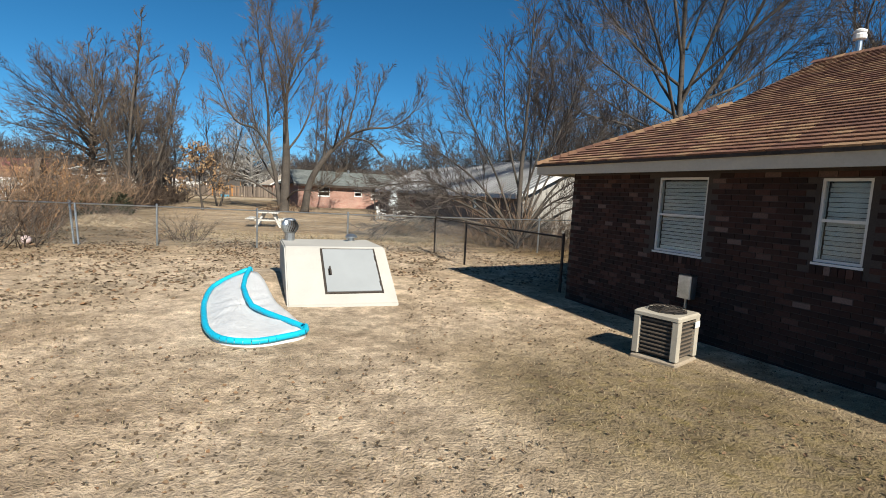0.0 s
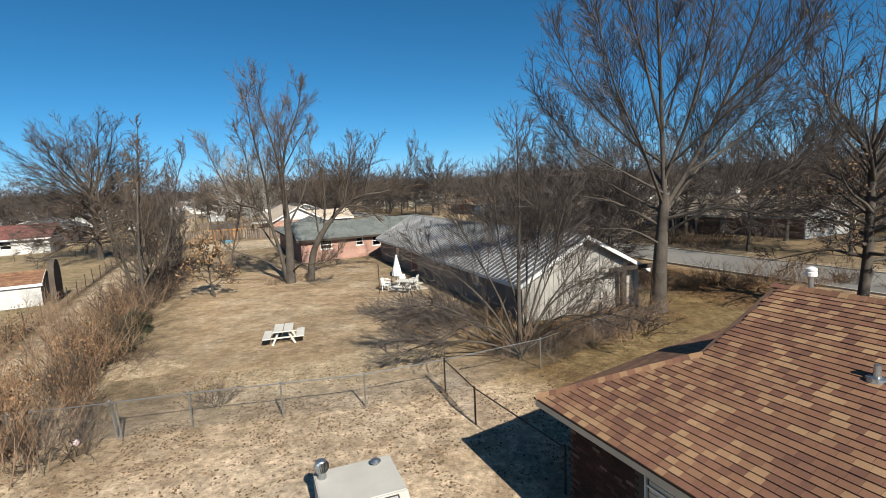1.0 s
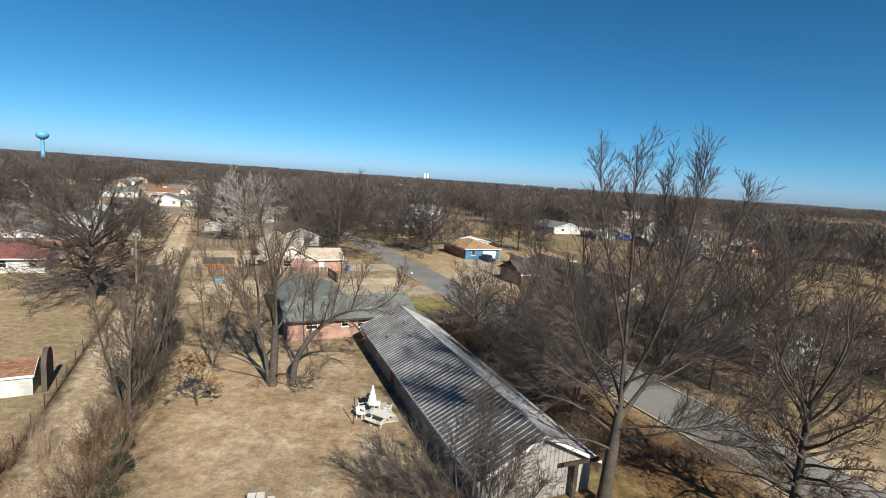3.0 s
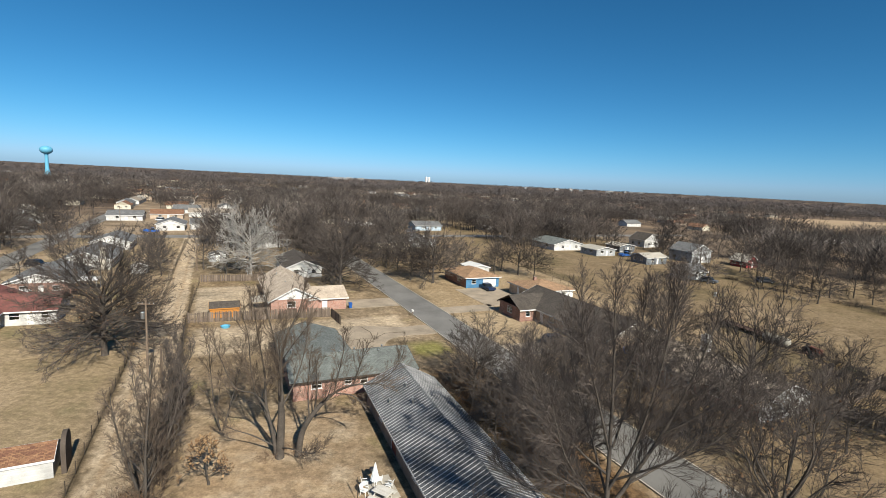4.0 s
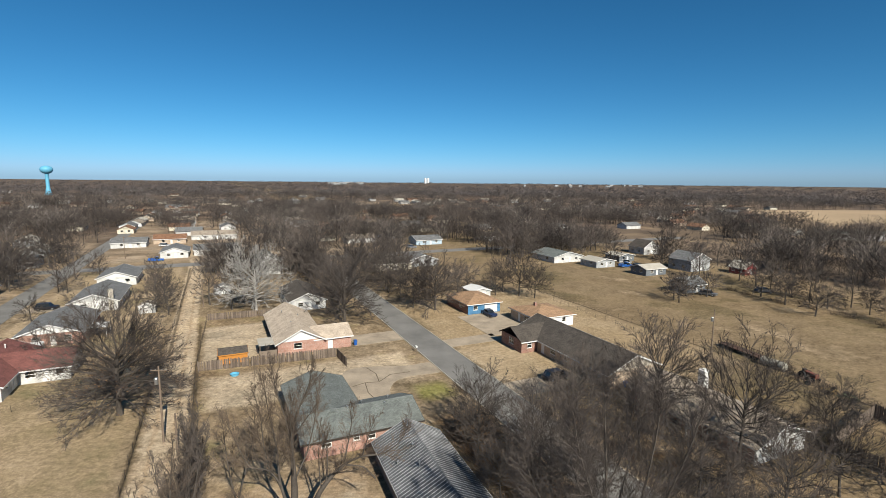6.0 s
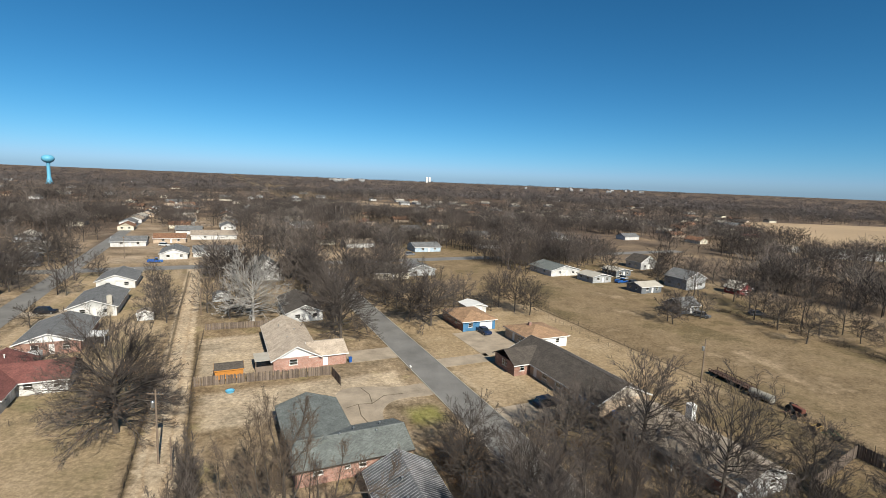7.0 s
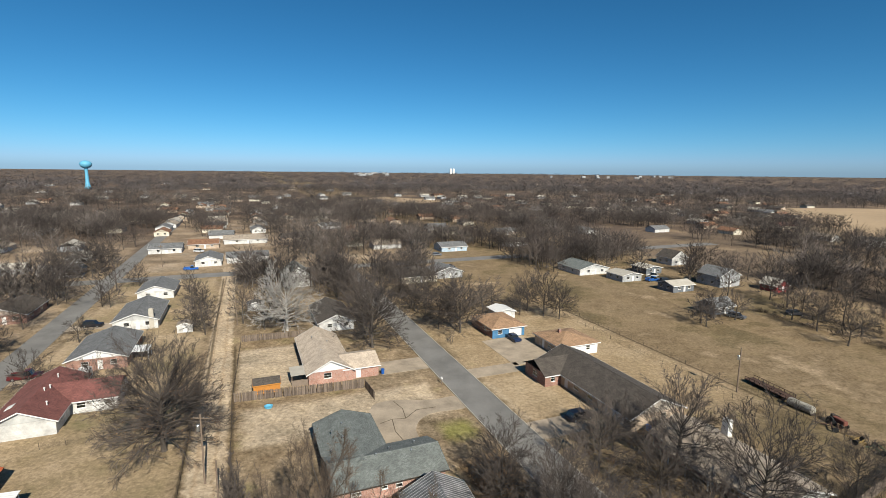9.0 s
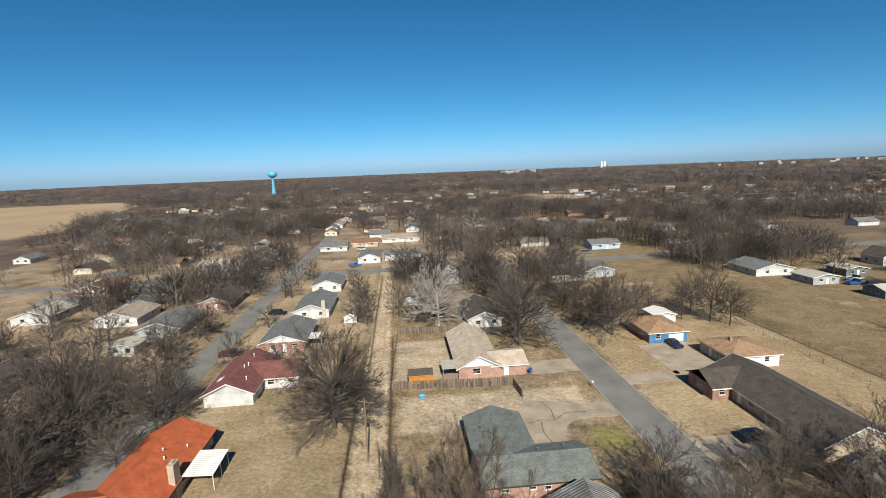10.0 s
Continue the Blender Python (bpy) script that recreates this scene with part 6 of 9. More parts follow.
# ---- utility poles
def utility_pole(label, x, y, h, transformer=False, arms=True):
    p = thing("utility_pole", label, "utility pole", x, y)
    part("shaft", Shape().tube((0, 0, -0.3), (0, 0, h), 0.15, 0.10, 10), MAT_POLE, p)
    if arms:
        part("crossarm", Shape().box(-1.0, -0.06, h - 0.6, 1.0, 0.06, h - 0.48), MAT_POLE, p)
        for x2 in (-0.9, -0.4, 0.4, 0.9):
            part("insulator", Shape().lathe([(0.03, 0), (0.05, 0.05), (0.03, 0.12), (0.01, 0.13)], 8, (x2, 0, h - 0.48)), MAT_GALV, p)
    if transformer:
        part("transformer", Shape().lathe([(0.22, 0), (0.24, 0.05), (0.24, 0.75), (0.2, 0.82), (0.05, 0.86), (0.01, 0.87)], 14, (-0.35, -0.05, h - 2.3)), MAT_GALV, p, "grey pole transformer can")
        part("bracket", Shape().box(-0.2, -0.06, h - 1.9, 0.0, 0.04, h - 1.8), MAT_GALV, p)


utility_pole("wooden utility pole with grey transformer by the alley", -33.0, 54.4, 9.8, True)
utility_pole("bare dark wooden pole beside the alley", -29.8, 51.6, 5.2, False, False)
utility_pole("wooden utility pole at the edge of the field", 52.4, 87.6, 8.8, True, False)
utility_pole("wooden pole in the alley", -59.0, 119.5, 7.0, False, True)
utility_pole("wooden street pole at the corner", -125.1, 193.2, 9.0, False, True)
utility_pole("thin pole with a lamp by the back street", -100.0, 64.0, 8.0, False, False)


# ---- bins, mailbox
def wheelie_bin(x, y, rz):
    b = thing("wheelie_bin", "blue plastic wheeled rubbish bin beside a house", "bin", x, y, 0, rz, "blue rubbish bins")
    s = Shape().hexa([(-0.24, -0.26, 0.06), (0.24, -0.26, 0.06), (0.24, 0.26, 0.06), (-0.24, 0.26, 0.06), (-0.3, -0.34, 0.98), (0.3, -0.34, 0.98), (0.3, 0.34, 0.98), (-0.3, 0.34, 0.98)])
    part("bin_body", s, MAT_BIN, b)
    part("lid", Shape().rbox(-0.32, -0.36, 0.985, 0.32, 0.38, 1.06, 0.015), MAT_BIN, b)
    for sx in (-0.26, 0.26):
        part("wheel", Shape().tube((sx - 0.03, 0.27, 0.1), (sx + 0.03, 0.27, 0.1), 0.1, 0.1, 12), MAT_TYRE, b)


for v, u in ((23.5, 89.5), (-33.2, 85.6), (18.2, 51.2), (57.5, 52.8), (63.0, 84.0)):
    q = blk(v, u)
    wheelie_bin(q.x, q.y, BLOCK_TURN)
mbx = thing("mailbox", "white mailbox on a post by the street", "mailbox", *blk(33.0, 81.0)[:2], 0, BLOCK_TURN)
part("post", Shape().box(-0.06, -0.06, -0.1, 0.06, 0.06, 1.0), MAT_FENCE_REST, mbx)
part("letter_box", Shape().rbox(-0.16, -0.3, 1.002, 0.16, 0.3, 1.32, 0.05), MAT_WHITE, mbx)
ac2 = thing("air_conditioner", "small dark outdoor unit behind the green-roofed house", "air conditioner", *blk(17.4, 51.0)[:2], 0, BLOCK_TURN)
part("case", Shape().rbox(-0.4, -0.4, 0, 0.4, 0.4, 0.75, 0.02), MAT_DARK_METAL, ac2)
part("fan_guard", Shape().lathe([(0.3, 0.752), (0.3, 0.78), (0.1, 0.8), (0.01, 0.8)], 16), MAT_GALV, ac2)


# ---- parked vehicles
def vehicle(label, x, y, rz, col, kind="suv", group=""):
    c = thing("car" if kind != "truck" else "pickup_truck", label, "car" if kind != "truck" else "pickup truck", x, y, 0, rz, group)
    pm = paint("car_paint", col)
    L, W = (4.7, 1.85) if kind != "truck" else (5.4, 1.95)
    h0, h1, ht = 0.35, 0.95, 1.65 if kind == "suv" else 1.45
    if kind == "truck":
        ht = 1.8
    body = Shape()
    pr = [(-L / 2, h0), (-L / 2, 0.8), (-L / 2 + 0.25, h1 - 0.02), (L / 2 - 0.2, h1), (L / 2, 0.75), (L / 2, h0)]
    n = len(pr)
    vs = [(-W / 2, y2, z) for y2, z in pr] + [(W / 2, y2, z) for y2, z in pr]
    body.add(vs, [tuple(range(n)), tuple(range(2 * n - 1, n - 1, -1))] + [(i, n + i, n + (i + 1) % n, (i + 1) % n) for i in range(n)])
    part("body", body, pm, c)
    y0, y1 = (-L / 2 + 1.15, L / 2 - 0.25) if kind == "suv" else ((-L / 2 + 1.3, L / 2 - 0.9) if kind == "car" else (-L / 2 + 1.3, 0.3))
    cab = Shape().hexa([(-W / 2 + 0.06, y0, h1 - 0.01), (W / 2 - 0.06, y0, h1 - 0.01), (W / 2 - 0.06, y1, h1 - 0.01), (-W / 2 + 0.06, y1, h1 - 0.01), (-W / 2 + 0.2, y0 + 0.55, ht), (W / 2 - 0.2, y0 + 0.55, ht), (W / 2 - 0.2, y1 - 0.3, ht), (-W / 2 + 0.2, y1 - 0.3, ht)])
    part("cabin_glass", cab, MAT_CAR_GLASS, c, "dark tinted glass")
    part("roof_panel", Shape().rbox(-W / 2 + 0.19, y0 + 0.54, ht - 0.01, W / 2 - 0.19, y1 - 0.29, ht + 0.05, 0.03), pm, c)
    if kind == "truck":
        part("bed", Shape().box(-W / 2 + 0.1, 0.4, h1 - 0.02, W / 2 - 0.1, L / 2 - 0.15, h1 + 0.012), MAT_TYRE, c)
        for sx in (-1, 1):
            part("bed_side", Shape().box(sx * W / 2 - 0.05, 0.35, h1 - 0.01, sx * W / 2 + 0.05, L / 2 - 0.1, h1 + 0.3), pm, c)
    for sx in (-1, 1):
        for yy in (-L / 2 + 0.85, L / 2 - 0.9):
            w = part("wheel", Shape().tube((sx * (W / 2 - 0.2), yy, 0.33), (sx * (W / 2 + 0.01), yy, 0.33), 0.33, 0.33, 16), MAT_TYRE, c)
            part("rim", Shape().tube((sx * (W / 2 + 0.011), yy, 0.33), (sx * (W / 2 + 0.025), yy, 0.33), 0.2, 0.18, 12), MAT_GALV, w)
        part("headlight", Shape().box(sx * (W / 2 - 0.3) - 0.16, -L / 2 - 0.02, 0.66, sx * (W / 2 - 0.3) + 0.16, -L / 2 + 0.03, 0.79), MAT_GLASS, c)
    return c


def car_at(label, v, u, turn, col, kind="suv"):
    q = blk(v, u)
    return vehicle(label, q.x, q.y, BLOCK_TURN + turn, col, kind)


car_at("black station wagon parked beside the dark-roofed house", 49.5, 60.0, 92, (0.012, 0.013, 0.02))
car_at("dark blue car parked before the blue garage", 58.7, 98.2, 0, (0.015, 0.03, 0.08), "car")
car_at("dark red pickup truck in a driveway", -42.0, 111.3, 90, (0.10, 0.012, 0.015), "truck")
car_at("black car parked in a driveway", -38.8, 144.5, 80, (0.015, 0.015, 0.02))
car_at("bright blue pickup truck at the end of the alley", -22.0, 216.0, 90, (0.02, 0.12, 0.45), "truck")
car_at("white van beside the far houses", -22.5, 262.0, 60, (0.7, 0.7, 0.7))
car_at("silver car parked across the street", 76.0, 224.0, 30, (0.45, 0.45, 0.45), "car")
car_at("blue pickup among the white sheds", 141.5, 138.0, 90, (0.02, 0.10, 0.35), "truck")
car_at("black car parked between the sheds", 144.5, 134.5, 70, (0.02, 0.02, 0.022))
car_at("white pickup parked at the field sheds", 146.5, 143.0, 100, (0.5, 0.5, 0.5), "truck")
car_at("old grey car standing in the weeds", 128.0, 92.5, 20, (0.12, 0.125, 0.13))
car_at("dark car under the field trees", 147.0, 88.5, 60, (0.04, 0.04, 0.045))
car_at("pale van parked before a far house", -60.0, 214.5, 80, (0.5, 0.48, 0.45))
car_at("dark car beside the corner house", 78.0, 186.0, 90, (0.03, 0.03, 0.035))
car_at("grey car before the blue house", 84.0, 216.0, 80, (0.2, 0.2, 0.21))
trl = thing("boat_trailer", "white covered trailer parked by the red-roofed house", "trailer", *blk(-31.5, 107.3)[:2], 0, BLOCK_TURN)
part("box_body", Shape().rbox(-1.1, -1.6, 0.45, 1.1, 1.6, 2.0, 0.15), MAT_WHITE, trl)
for sx in (-1, 1):
    part("wheel", Shape().tube((sx * 1.0, 0.2, 0.33), (sx * 1.2, 0.2, 0.33), 0.33, 0.33, 14), MAT_TYRE, trl)
part("drawbar", Shape().box(-0.06, -2.6, 0.45, 0.06, -1.6, 0.55), MAT_DARK_METAL, trl)


# ---- blue play pool and scrap in the yards
pl = thing("wading_pool", "light blue plastic wading pool by the board fence", "wading pool", -33.0, 75.6, 0, 20)
part("rim", Shape().lathe([(0.62, 0.0), (0.7, 0.3), (0.75, 0.32), (0.64, 0.32), (0.6, 0.06), (0.01, 0.05)], 20), MAT_TOWER, pl)
tank = thing("rusty_tank", "rust-streaked grey-white tank lying at the field edge", "tank", 59.9, 81.0, 0, 24)
tk = Shape()
tk.lathe([(0.01, -2.3), (0.5, -2.18), (0.72, -1.95), (0.72, -0.8), (0.75, -0.78), (0.75, -0.72), (0.72, -0.7), (0.72, 0.7), (0.75, 0.72), (0.75, 0.78), (0.72, 0.8), (0.72, 1.95), (0.5, 2.18), (0.01, 2.3)], 18)
tk.v = [(x, z, y + 0.85) for x, y, z in tk.v]
part("shell", tk, surface("rusty_white_steel", (0.33, 0.31, 0.26), 0.8, vary=0.4, fine=6, coarse=0.8), tank, smooth=False)
for yy in (-2.0, 2.0):
    part("cradle", Shape().box(-0.6, yy - 0.15, -0.05, 0.6, yy + 0.15, 0.25), MAT_DARK_METAL, tank)
bed = thing("flatbed_trailer", "long rusty flatbed trailer with low stake sides", "trailer", 58.9, 88.6, 0, 17)
rust = surface("rusty_brown_steel", (0.085, 0.048, 0.034), 0.85, fine=12, coarse=1.2, vary=0.35)
part("deck", Shape().box(-1.1, -4.6, 0.55, 1.1, 4.6, 0.7), rust, bed)
for sx in (-1, 1):
    part("side_rail", Shape().box(sx * 1.1 - 0.04, -4.6, 1.15, sx * 1.1 + 0.04, 4.6, 1.23), rust, bed)
    for i in range(9):
        part("stake", Shape().box(sx * 1.1 - 0.05, -4.5 + i * 1.12, 0.702, sx * 1.1 + 0.05, -4.4 + i * 1.12, 1.148), rust, bed)
    for yy in (-2.6, 2.6):
        part("wheel", Shape().tube((sx * 0.85, yy, 0.38), (sx * 1.1, yy, 0.38), 0.38, 0.38, 14), MAT_TYRE, bed)
tract = thing("old_tractor", "small red rusty tractor beside the tank", "tractor", 62.6, 75.8, 0, 10)
part("body", Shape().rbox(-0.4, -1.3, 0.6, 0.4, 0.9, 1.3, 0.08), MAT_TARP_RED, tract)
part("seat", Shape().rbox(-0.3, 0.95, 0.9, 0.3, 1.4, 1.5, 0.05), MAT_DARK_METAL, tract)
for sx in (-1, 1):
    part("wheel", Shape().tube((sx * 0.5, 0.9, 0.62), (sx * 0.8, 0.9, 0.62), 0.62, 0.62, 16), MAT_TYRE, tract)
    part("wheel", Shape().tube((sx * 0.45, -1.0, 0.36), (sx * 0.65, -1.0, 0.36), 0.36, 0.36, 14), MAT_TYRE, tract)


def implement(label, v, u, turn, mat, w=2.4):
    """A drawn farm implement: tool bar, hitch, curved tines and two iron wheels."""
    q = blk(v, u)
    im = thing("farm_implement", label, "farm implement", q.x, q.y, 0, turn, "old farm implements")
    part("tool_bar", Shape().box(-w / 2, -0.08, 0.5, w / 2, 0.08, 0.64), mat, im)
    part("tool_bar", Shape().box(-w / 2, 0.72, 0.5, w / 2, 0.86, 0.62), mat, im)
    part("hitch", Shape().tube((-0.5, 0.86, 0.56), (0, 2.2, 0.45), 0.05, 0.05, 6).tube((0.5, 0.86, 0.56), (0, 2.2, 0.45), 0.05, 0.05, 6), mat, im)
    for i in range(6):
        x = -w / 2 + 0.15 + i * (w - 0.3) / 5
        part("tine", Shape().tube((x, 0, 0.55), (x, -0.45, 0.4), 0.03, 0.03, 5).tube((x, -0.45, 0.4), (x, -0.25, -0.02), 0.03, 0.015, 5), mat, im)
    for sx in (-1, 1):
        part("wheel", Shape().tube((sx * (w / 2 + 0.06), 0.4, 0.42), (sx * (w / 2 + 0.22), 0.4, 0.42), 0.42, 0.42, 14), MAT_TYRE, im)


implement("rusty brown harrow among the scrap", 86.8, 42.2, 60, rust)
implement("faded yellow harrow beside the fence", 85.4, 38.0, 30, surface("faded_yellow_paint", (0.30, 0.20, 0.07), 0.8, vary=0.3), 2.0)
implement("rusty harrow with dull green paint", 85.9, 35.6, 75, surface("faded_green_paint", (0.07, 0.10, 0.05), 0.8, vary=0.3), 2.2)
implement("rusty rake frame between trailer and tank", 90.0, 52.0, 110, rust, 2.8)


# ---- landmarks on the horizon
def water_tower():
    w = thing("water_tower", "sky-blue water tower with a round tank on a flared stem", "water tower", -674.0, 857.0)
    part("stem", Shape().lathe([(6.4, 0), (4.2, 5), (2.9, 12), (2.6, 28), (2.6, 34), (3.6, 38.5), (0.1, 38.6)], 24), MAT_TOWER, w, smooth=True)
    prof = [(0.5, 36.4)] + [(9.4 * math.cos(a), 43.4 + (7.7 if a < 0 else 6.3) * math.sin(a)) for a in np.linspace(-1.35, 1.5, 14)] + [(0.1, 49.7)]
    part("tank", Shape().lathe(prof, 28), MAT_TOWER, w, smooth=True)


water_tower()
silo = thing("grain_silos", "twin white grain silos on the horizon", "silo", -118.0, 3990.0)
for dx in (-12, 10):
    part("silo", Shape().lathe([(8.6, 0), (8.6, 40), (4.5, 44), (0.1, 45)], 16, (dx, 0, 0)), MAT_WHITE, silo)


# ---- trees
def rot_about(d, ang, az):
    o = d.orthogonal().normalized()
    o.rotate(Matrix.Rotation(az, 3, d))
    return (d * math.cos(ang) + o * math.sin(ang)).normalized()


def limb(sh, p, d, ln, r, segs, sides, rnd, lift, wobble, tip=0.25):
    """A bent, tapering branch; returns the places along it."""
    pts = [(p.copy(), d.copy(), r)]
    for i in range(segs):
        d = (d + Vector((rnd.gauss(0, wobble), rnd.gauss(0, wobble), rnd.gauss(0, wobble) + lift))).normalized()
        q = p + d * (ln / segs)
        r2 = r * (1 - (1 - tip) * (i + 1) / segs)
        r1 = r * (1 - (1 - tip) * i / segs)
        sh.tube(p, q, r1, r2, sides, False)
        p = q
        pts.append((p.copy(), d.copy(), r2))
    return pts


def spike(sh, p, d, ln, r):
    q = p + d * ln
    a = d.orthogonal().normalized()
    b = d.cross(a)
    o = len(sh.v)
    sh.v.extend((tuple(p + a * r), tuple(p - a * r * 0.5 + b * r * 0.87), tuple(p - a * r * 0.5 - b * r * 0.87), tuple(q)))
    sh.f.extend(((o, o + 1, o + 3), (o + 1, o + 2, o + 3), (o + 2, o, o + 3)))


def sample(pts, f):
    x = f * (len(pts) - 1)
    i = min(int(x), len(pts) - 2)
    t = x - i
    return pts[i][0].lerp(pts[i + 1][0], t), pts[i][1], pts[i][2] * (1 - t) + pts[i + 1][2] * t


def make_tree(seed, h, spread, r, stems=1, limbs=12, subs=7, twigs=6, bare=0.3, lift=0.10, angle=0.85, stem_lean=0.25, leaves=0, leaf_size=0.12, twig_r=0.012, fine=5, droop=0.0, light=False, oval=False):
    """Trunk with limbs, and a crown of branches and twigs. Returns two or three Shapes: trunk, crown, leaves."""
    rnd = random.Random(seed)
    trunk, crown, lv = Shape(), Shape(), Shape()
    tips = []
    mains = []
    for s in range(stems):
        az = 2 * math.pi * s / stems + rnd.uniform(-0.4, 0.4)
        d = Vector((0, 0, 1)) if stems == 1 else Vector((math.cos(az) * stem_lean, math.sin(az) * stem_lean, 1)).normalized()
        base = Vector((0, 0, -0.15)) if stems == 1 else Vector((math.cos(az) * r * 0.7, math.sin(az) * r * 0.7, -0.15))
        k = 1.0 if s == 0 else rnd.uniform(0.75, 0.98)
        if stems == 1:
            trunk.tube(base, base + Vector((0, 0, 0.5)), r * 1.55, r * 1.05, 10, False)
        mains.append(limb(trunk, base, d, h * k * 0.92, r * (1 if stems == 1 else 0.72), 9, 9, rnd, 0.05 if stems > 1 else 0.02, 0.055, 0.12))
    per = max(3, limbs // stems)
    for pts in mains:
        for i in range(per):
            f = bare + (0.97 - bare) * ((i + rnd.random() * 0.7) / per)
            p, d, rr = sample(pts, f)
            az = i * 2.4 + rnd.uniform(-0.5, 0.5)
            a = angle * (1.08 - 0.55 * f) + rnd.uniform(-0.12, 0.12)
            ln = spread * (1.05 - 0.62 * ((f - bare) / (1 - bare)) ** 1.3) * rnd.uniform(0.75, 1.12)
            if oval:
                g = (f - bare) / (1 - bare)
                ln = spread * (0.45 + 0.62 * math.sin(math.pi * min(1.0, 0.14 + 0.8 * g))) * (1 - 0.42 * g * g) * rnd.uniform(0.85, 1.1)
            nd = rot_about(d, a, az)
            sub = limb(trunk, p, nd, ln, max(rr * 0.52, 0.03), 4 if light else 6, 4 if light else 6, rnd, lift, 0.15, 0.14)
            for j in range(subs):
                g = 0.22 + 0.76 * (j + rnd.random()) / subs
                p2, d2, r2 = sample(sub, g)
                nd2 = rot_about(d2, rnd.uniform(0.45, 0.95), rnd.uniform(0, 6.28))
                l2 = ln * (0.62 - 0.30 * g) * rnd.uniform(0.7, 1.2)
                br = limb(crown, p2, nd2, l2, max(r2 * 0.55, 0.018), 3 if light else 4, 3 if light else 4, rnd, lift * 0.8 - droop, 0.2, 0.2)
                for m in range(fine):
                    e = 0.2 + 0.8 * (m + rnd.random()) / fine
                    p3, d3, r3 = sample(br, min(e, 1.0))
                    nd3 = rot_about(d3, rnd.uniform(0.3, 0.9), rnd.uniform(0, 6.28))
                    nd3 = (nd3 + Vector((0, 0, 0.18 - droop * 2))).normalized()
                    l3 = l2 * rnd.uniform(0.28, 0.55)
                    tw = limb(crown, p3, nd3, l3, max(r3 * 0.6, twig_r), 1 if light else 2, 3, rnd, 0.08 - droop, 0.15, 0.4)
                    for q in range(twigs):
                        p4, d4, r4 = sample(tw, 0.15 + 0.85 * rnd.random())
                        nd4 = rot_about(d4, rnd.uniform(0.3, 0.85), rnd.uniform(0, 6.28))
                        spike(crown, p4, (nd4 + Vector((0, 0, 0.15 - droop))).normalized(), l3 * rnd.uniform(0.45, 0.9), twig_r * 0.8)
                        if leaves and rnd.random() < leaves:
                            tips.append(p4 + nd4 * l3 * 0.4)
    for p in tips:
        a = Vector((rnd.gauss(0, 1), rnd.gauss(0, 1), rnd.gauss(0, 1))).normalized()
        b = a.orthogonal().normalized()
        s = leaf_size * rnd.uniform(0.6, 1.3)
        o = len(lv.v)
        lv.v.extend((tuple(p - a * s), tuple(p + b * s * 0.55), tuple(p + a * s), tuple(p - b * s * 0.55 + a.cross(b) * s * 0.3)))
        lv.f.extend(((o, o + 1, o + 2), (o, o + 2, o + 3)))
    return trunk, crown, lv


def stem_path(sh, line, sides=8):
    """A smooth tapering branch through points of x, y, z, radius; returns the places along it."""
    n = len(line)
    q = [Vector(p) for p in line]
    pts = []
    for i in range(n - 1):
        p0, p1, p2, p3 = q[max(i - 1, 0)], q[i], q[i + 1], q[min(i + 2, n - 1)]
        for j in range(4):
            t = j / 4
            pts.append(0.5 * (2 * p1 + (p2 - p0) * t + (2 * p0 - 5 * p1 + 4 * p2 - p3) * t * t + (3 * p1 - p0 - 3 * p2 + p3) * t ** 3))
    pts.append(q[-1])
    out = []
    for i, p in enumerate(pts):
        a, b = pts[max(i - 1, 0)], pts[min(i + 1, len(pts) - 1)]
        out.append((p.to_3d(), (b - a).to_3d().normalized(), p.w))
    o = len(sh.v)
    side = Vector((0.31, 0.95, 0.1))
    for p, d, r in out:
        a = (side - d * side.dot(d)).normalized()
        b = d.cross(a)
        sh.v.extend(tuple(p + (a * math.cos(2 * math.pi * i / sides) + b * math.sin(2 * math.pi * i / sides)) * r) for i in range(sides))
    sh.f.extend((o + k * sides + i, o + k * sides + (i + 1) % sides, o + (k + 1) * sides + (i + 1) % sides, o + (k + 1) * sides + i) for k in range(len(out) - 1) for i in range(sides))
    return out


def dress(crown, pts, rnd, reach, subs, fine, twigs, twig_r, lo=0.2, up=0.25, tips=None, leaves=0.0):
    """Side branches, shoots and twigs along a limb, shorter towards its end."""
    for j in range(subs):
        g = lo + (1 - lo) * (j + rnd.random()) / subs
        p, d, r = sample(pts, min(g, 0.999))
        nd = (rot_about(d, rnd.uniform(0.4, 0.95), rnd.uniform(0, 6.283)) + Vector((0, 0, up * rnd.uniform(0.3, 1.4)))).normalized()
        l2 = reach * (1.1 - 0.62 * g) * rnd.uniform(0.55, 1.2)
        br = limb(crown, p, nd, l2, max(r * 0.27, twig_r * 1.3), 3, 3, rnd, up * 0.2, 0.10, 0.35)
        for m in range(fine):
            e = 0.12 + 0.88 * (m + rnd.random()) / fine
            p3, d3, r3 = sample(br, min(e, 0.999))
            nd3 = (rot_about(d3, rnd.uniform(0.3, 0.85), rnd.uniform(0, 6.283)) + Vector((0, 0, up * 0.6))).normalized()
            l3 = l2 * rnd.uniform(0.3, 0.55) * (1.2 - 0.5 * e)
            spike(crown, p3, nd3, l3, max(r3 * 0.6, twig_r))
            for k in range(twigs):
                f = 0.15 + 0.8 * rnd.random()
                nd4 = rot_about(nd3, rnd.uniform(0.25, 0.75), rnd.uniform(0, 6.283))
                spike(crown, p3 + nd3 * (l3 * f), nd4, l3 * rnd.uniform(0.4, 0.75), twig_r * 0.75)
                if tips is not None and rnd.random() < leaves:
                    tips.append(p3 + nd3 * (l3 * f) + nd4 * (l3 * 0.4))


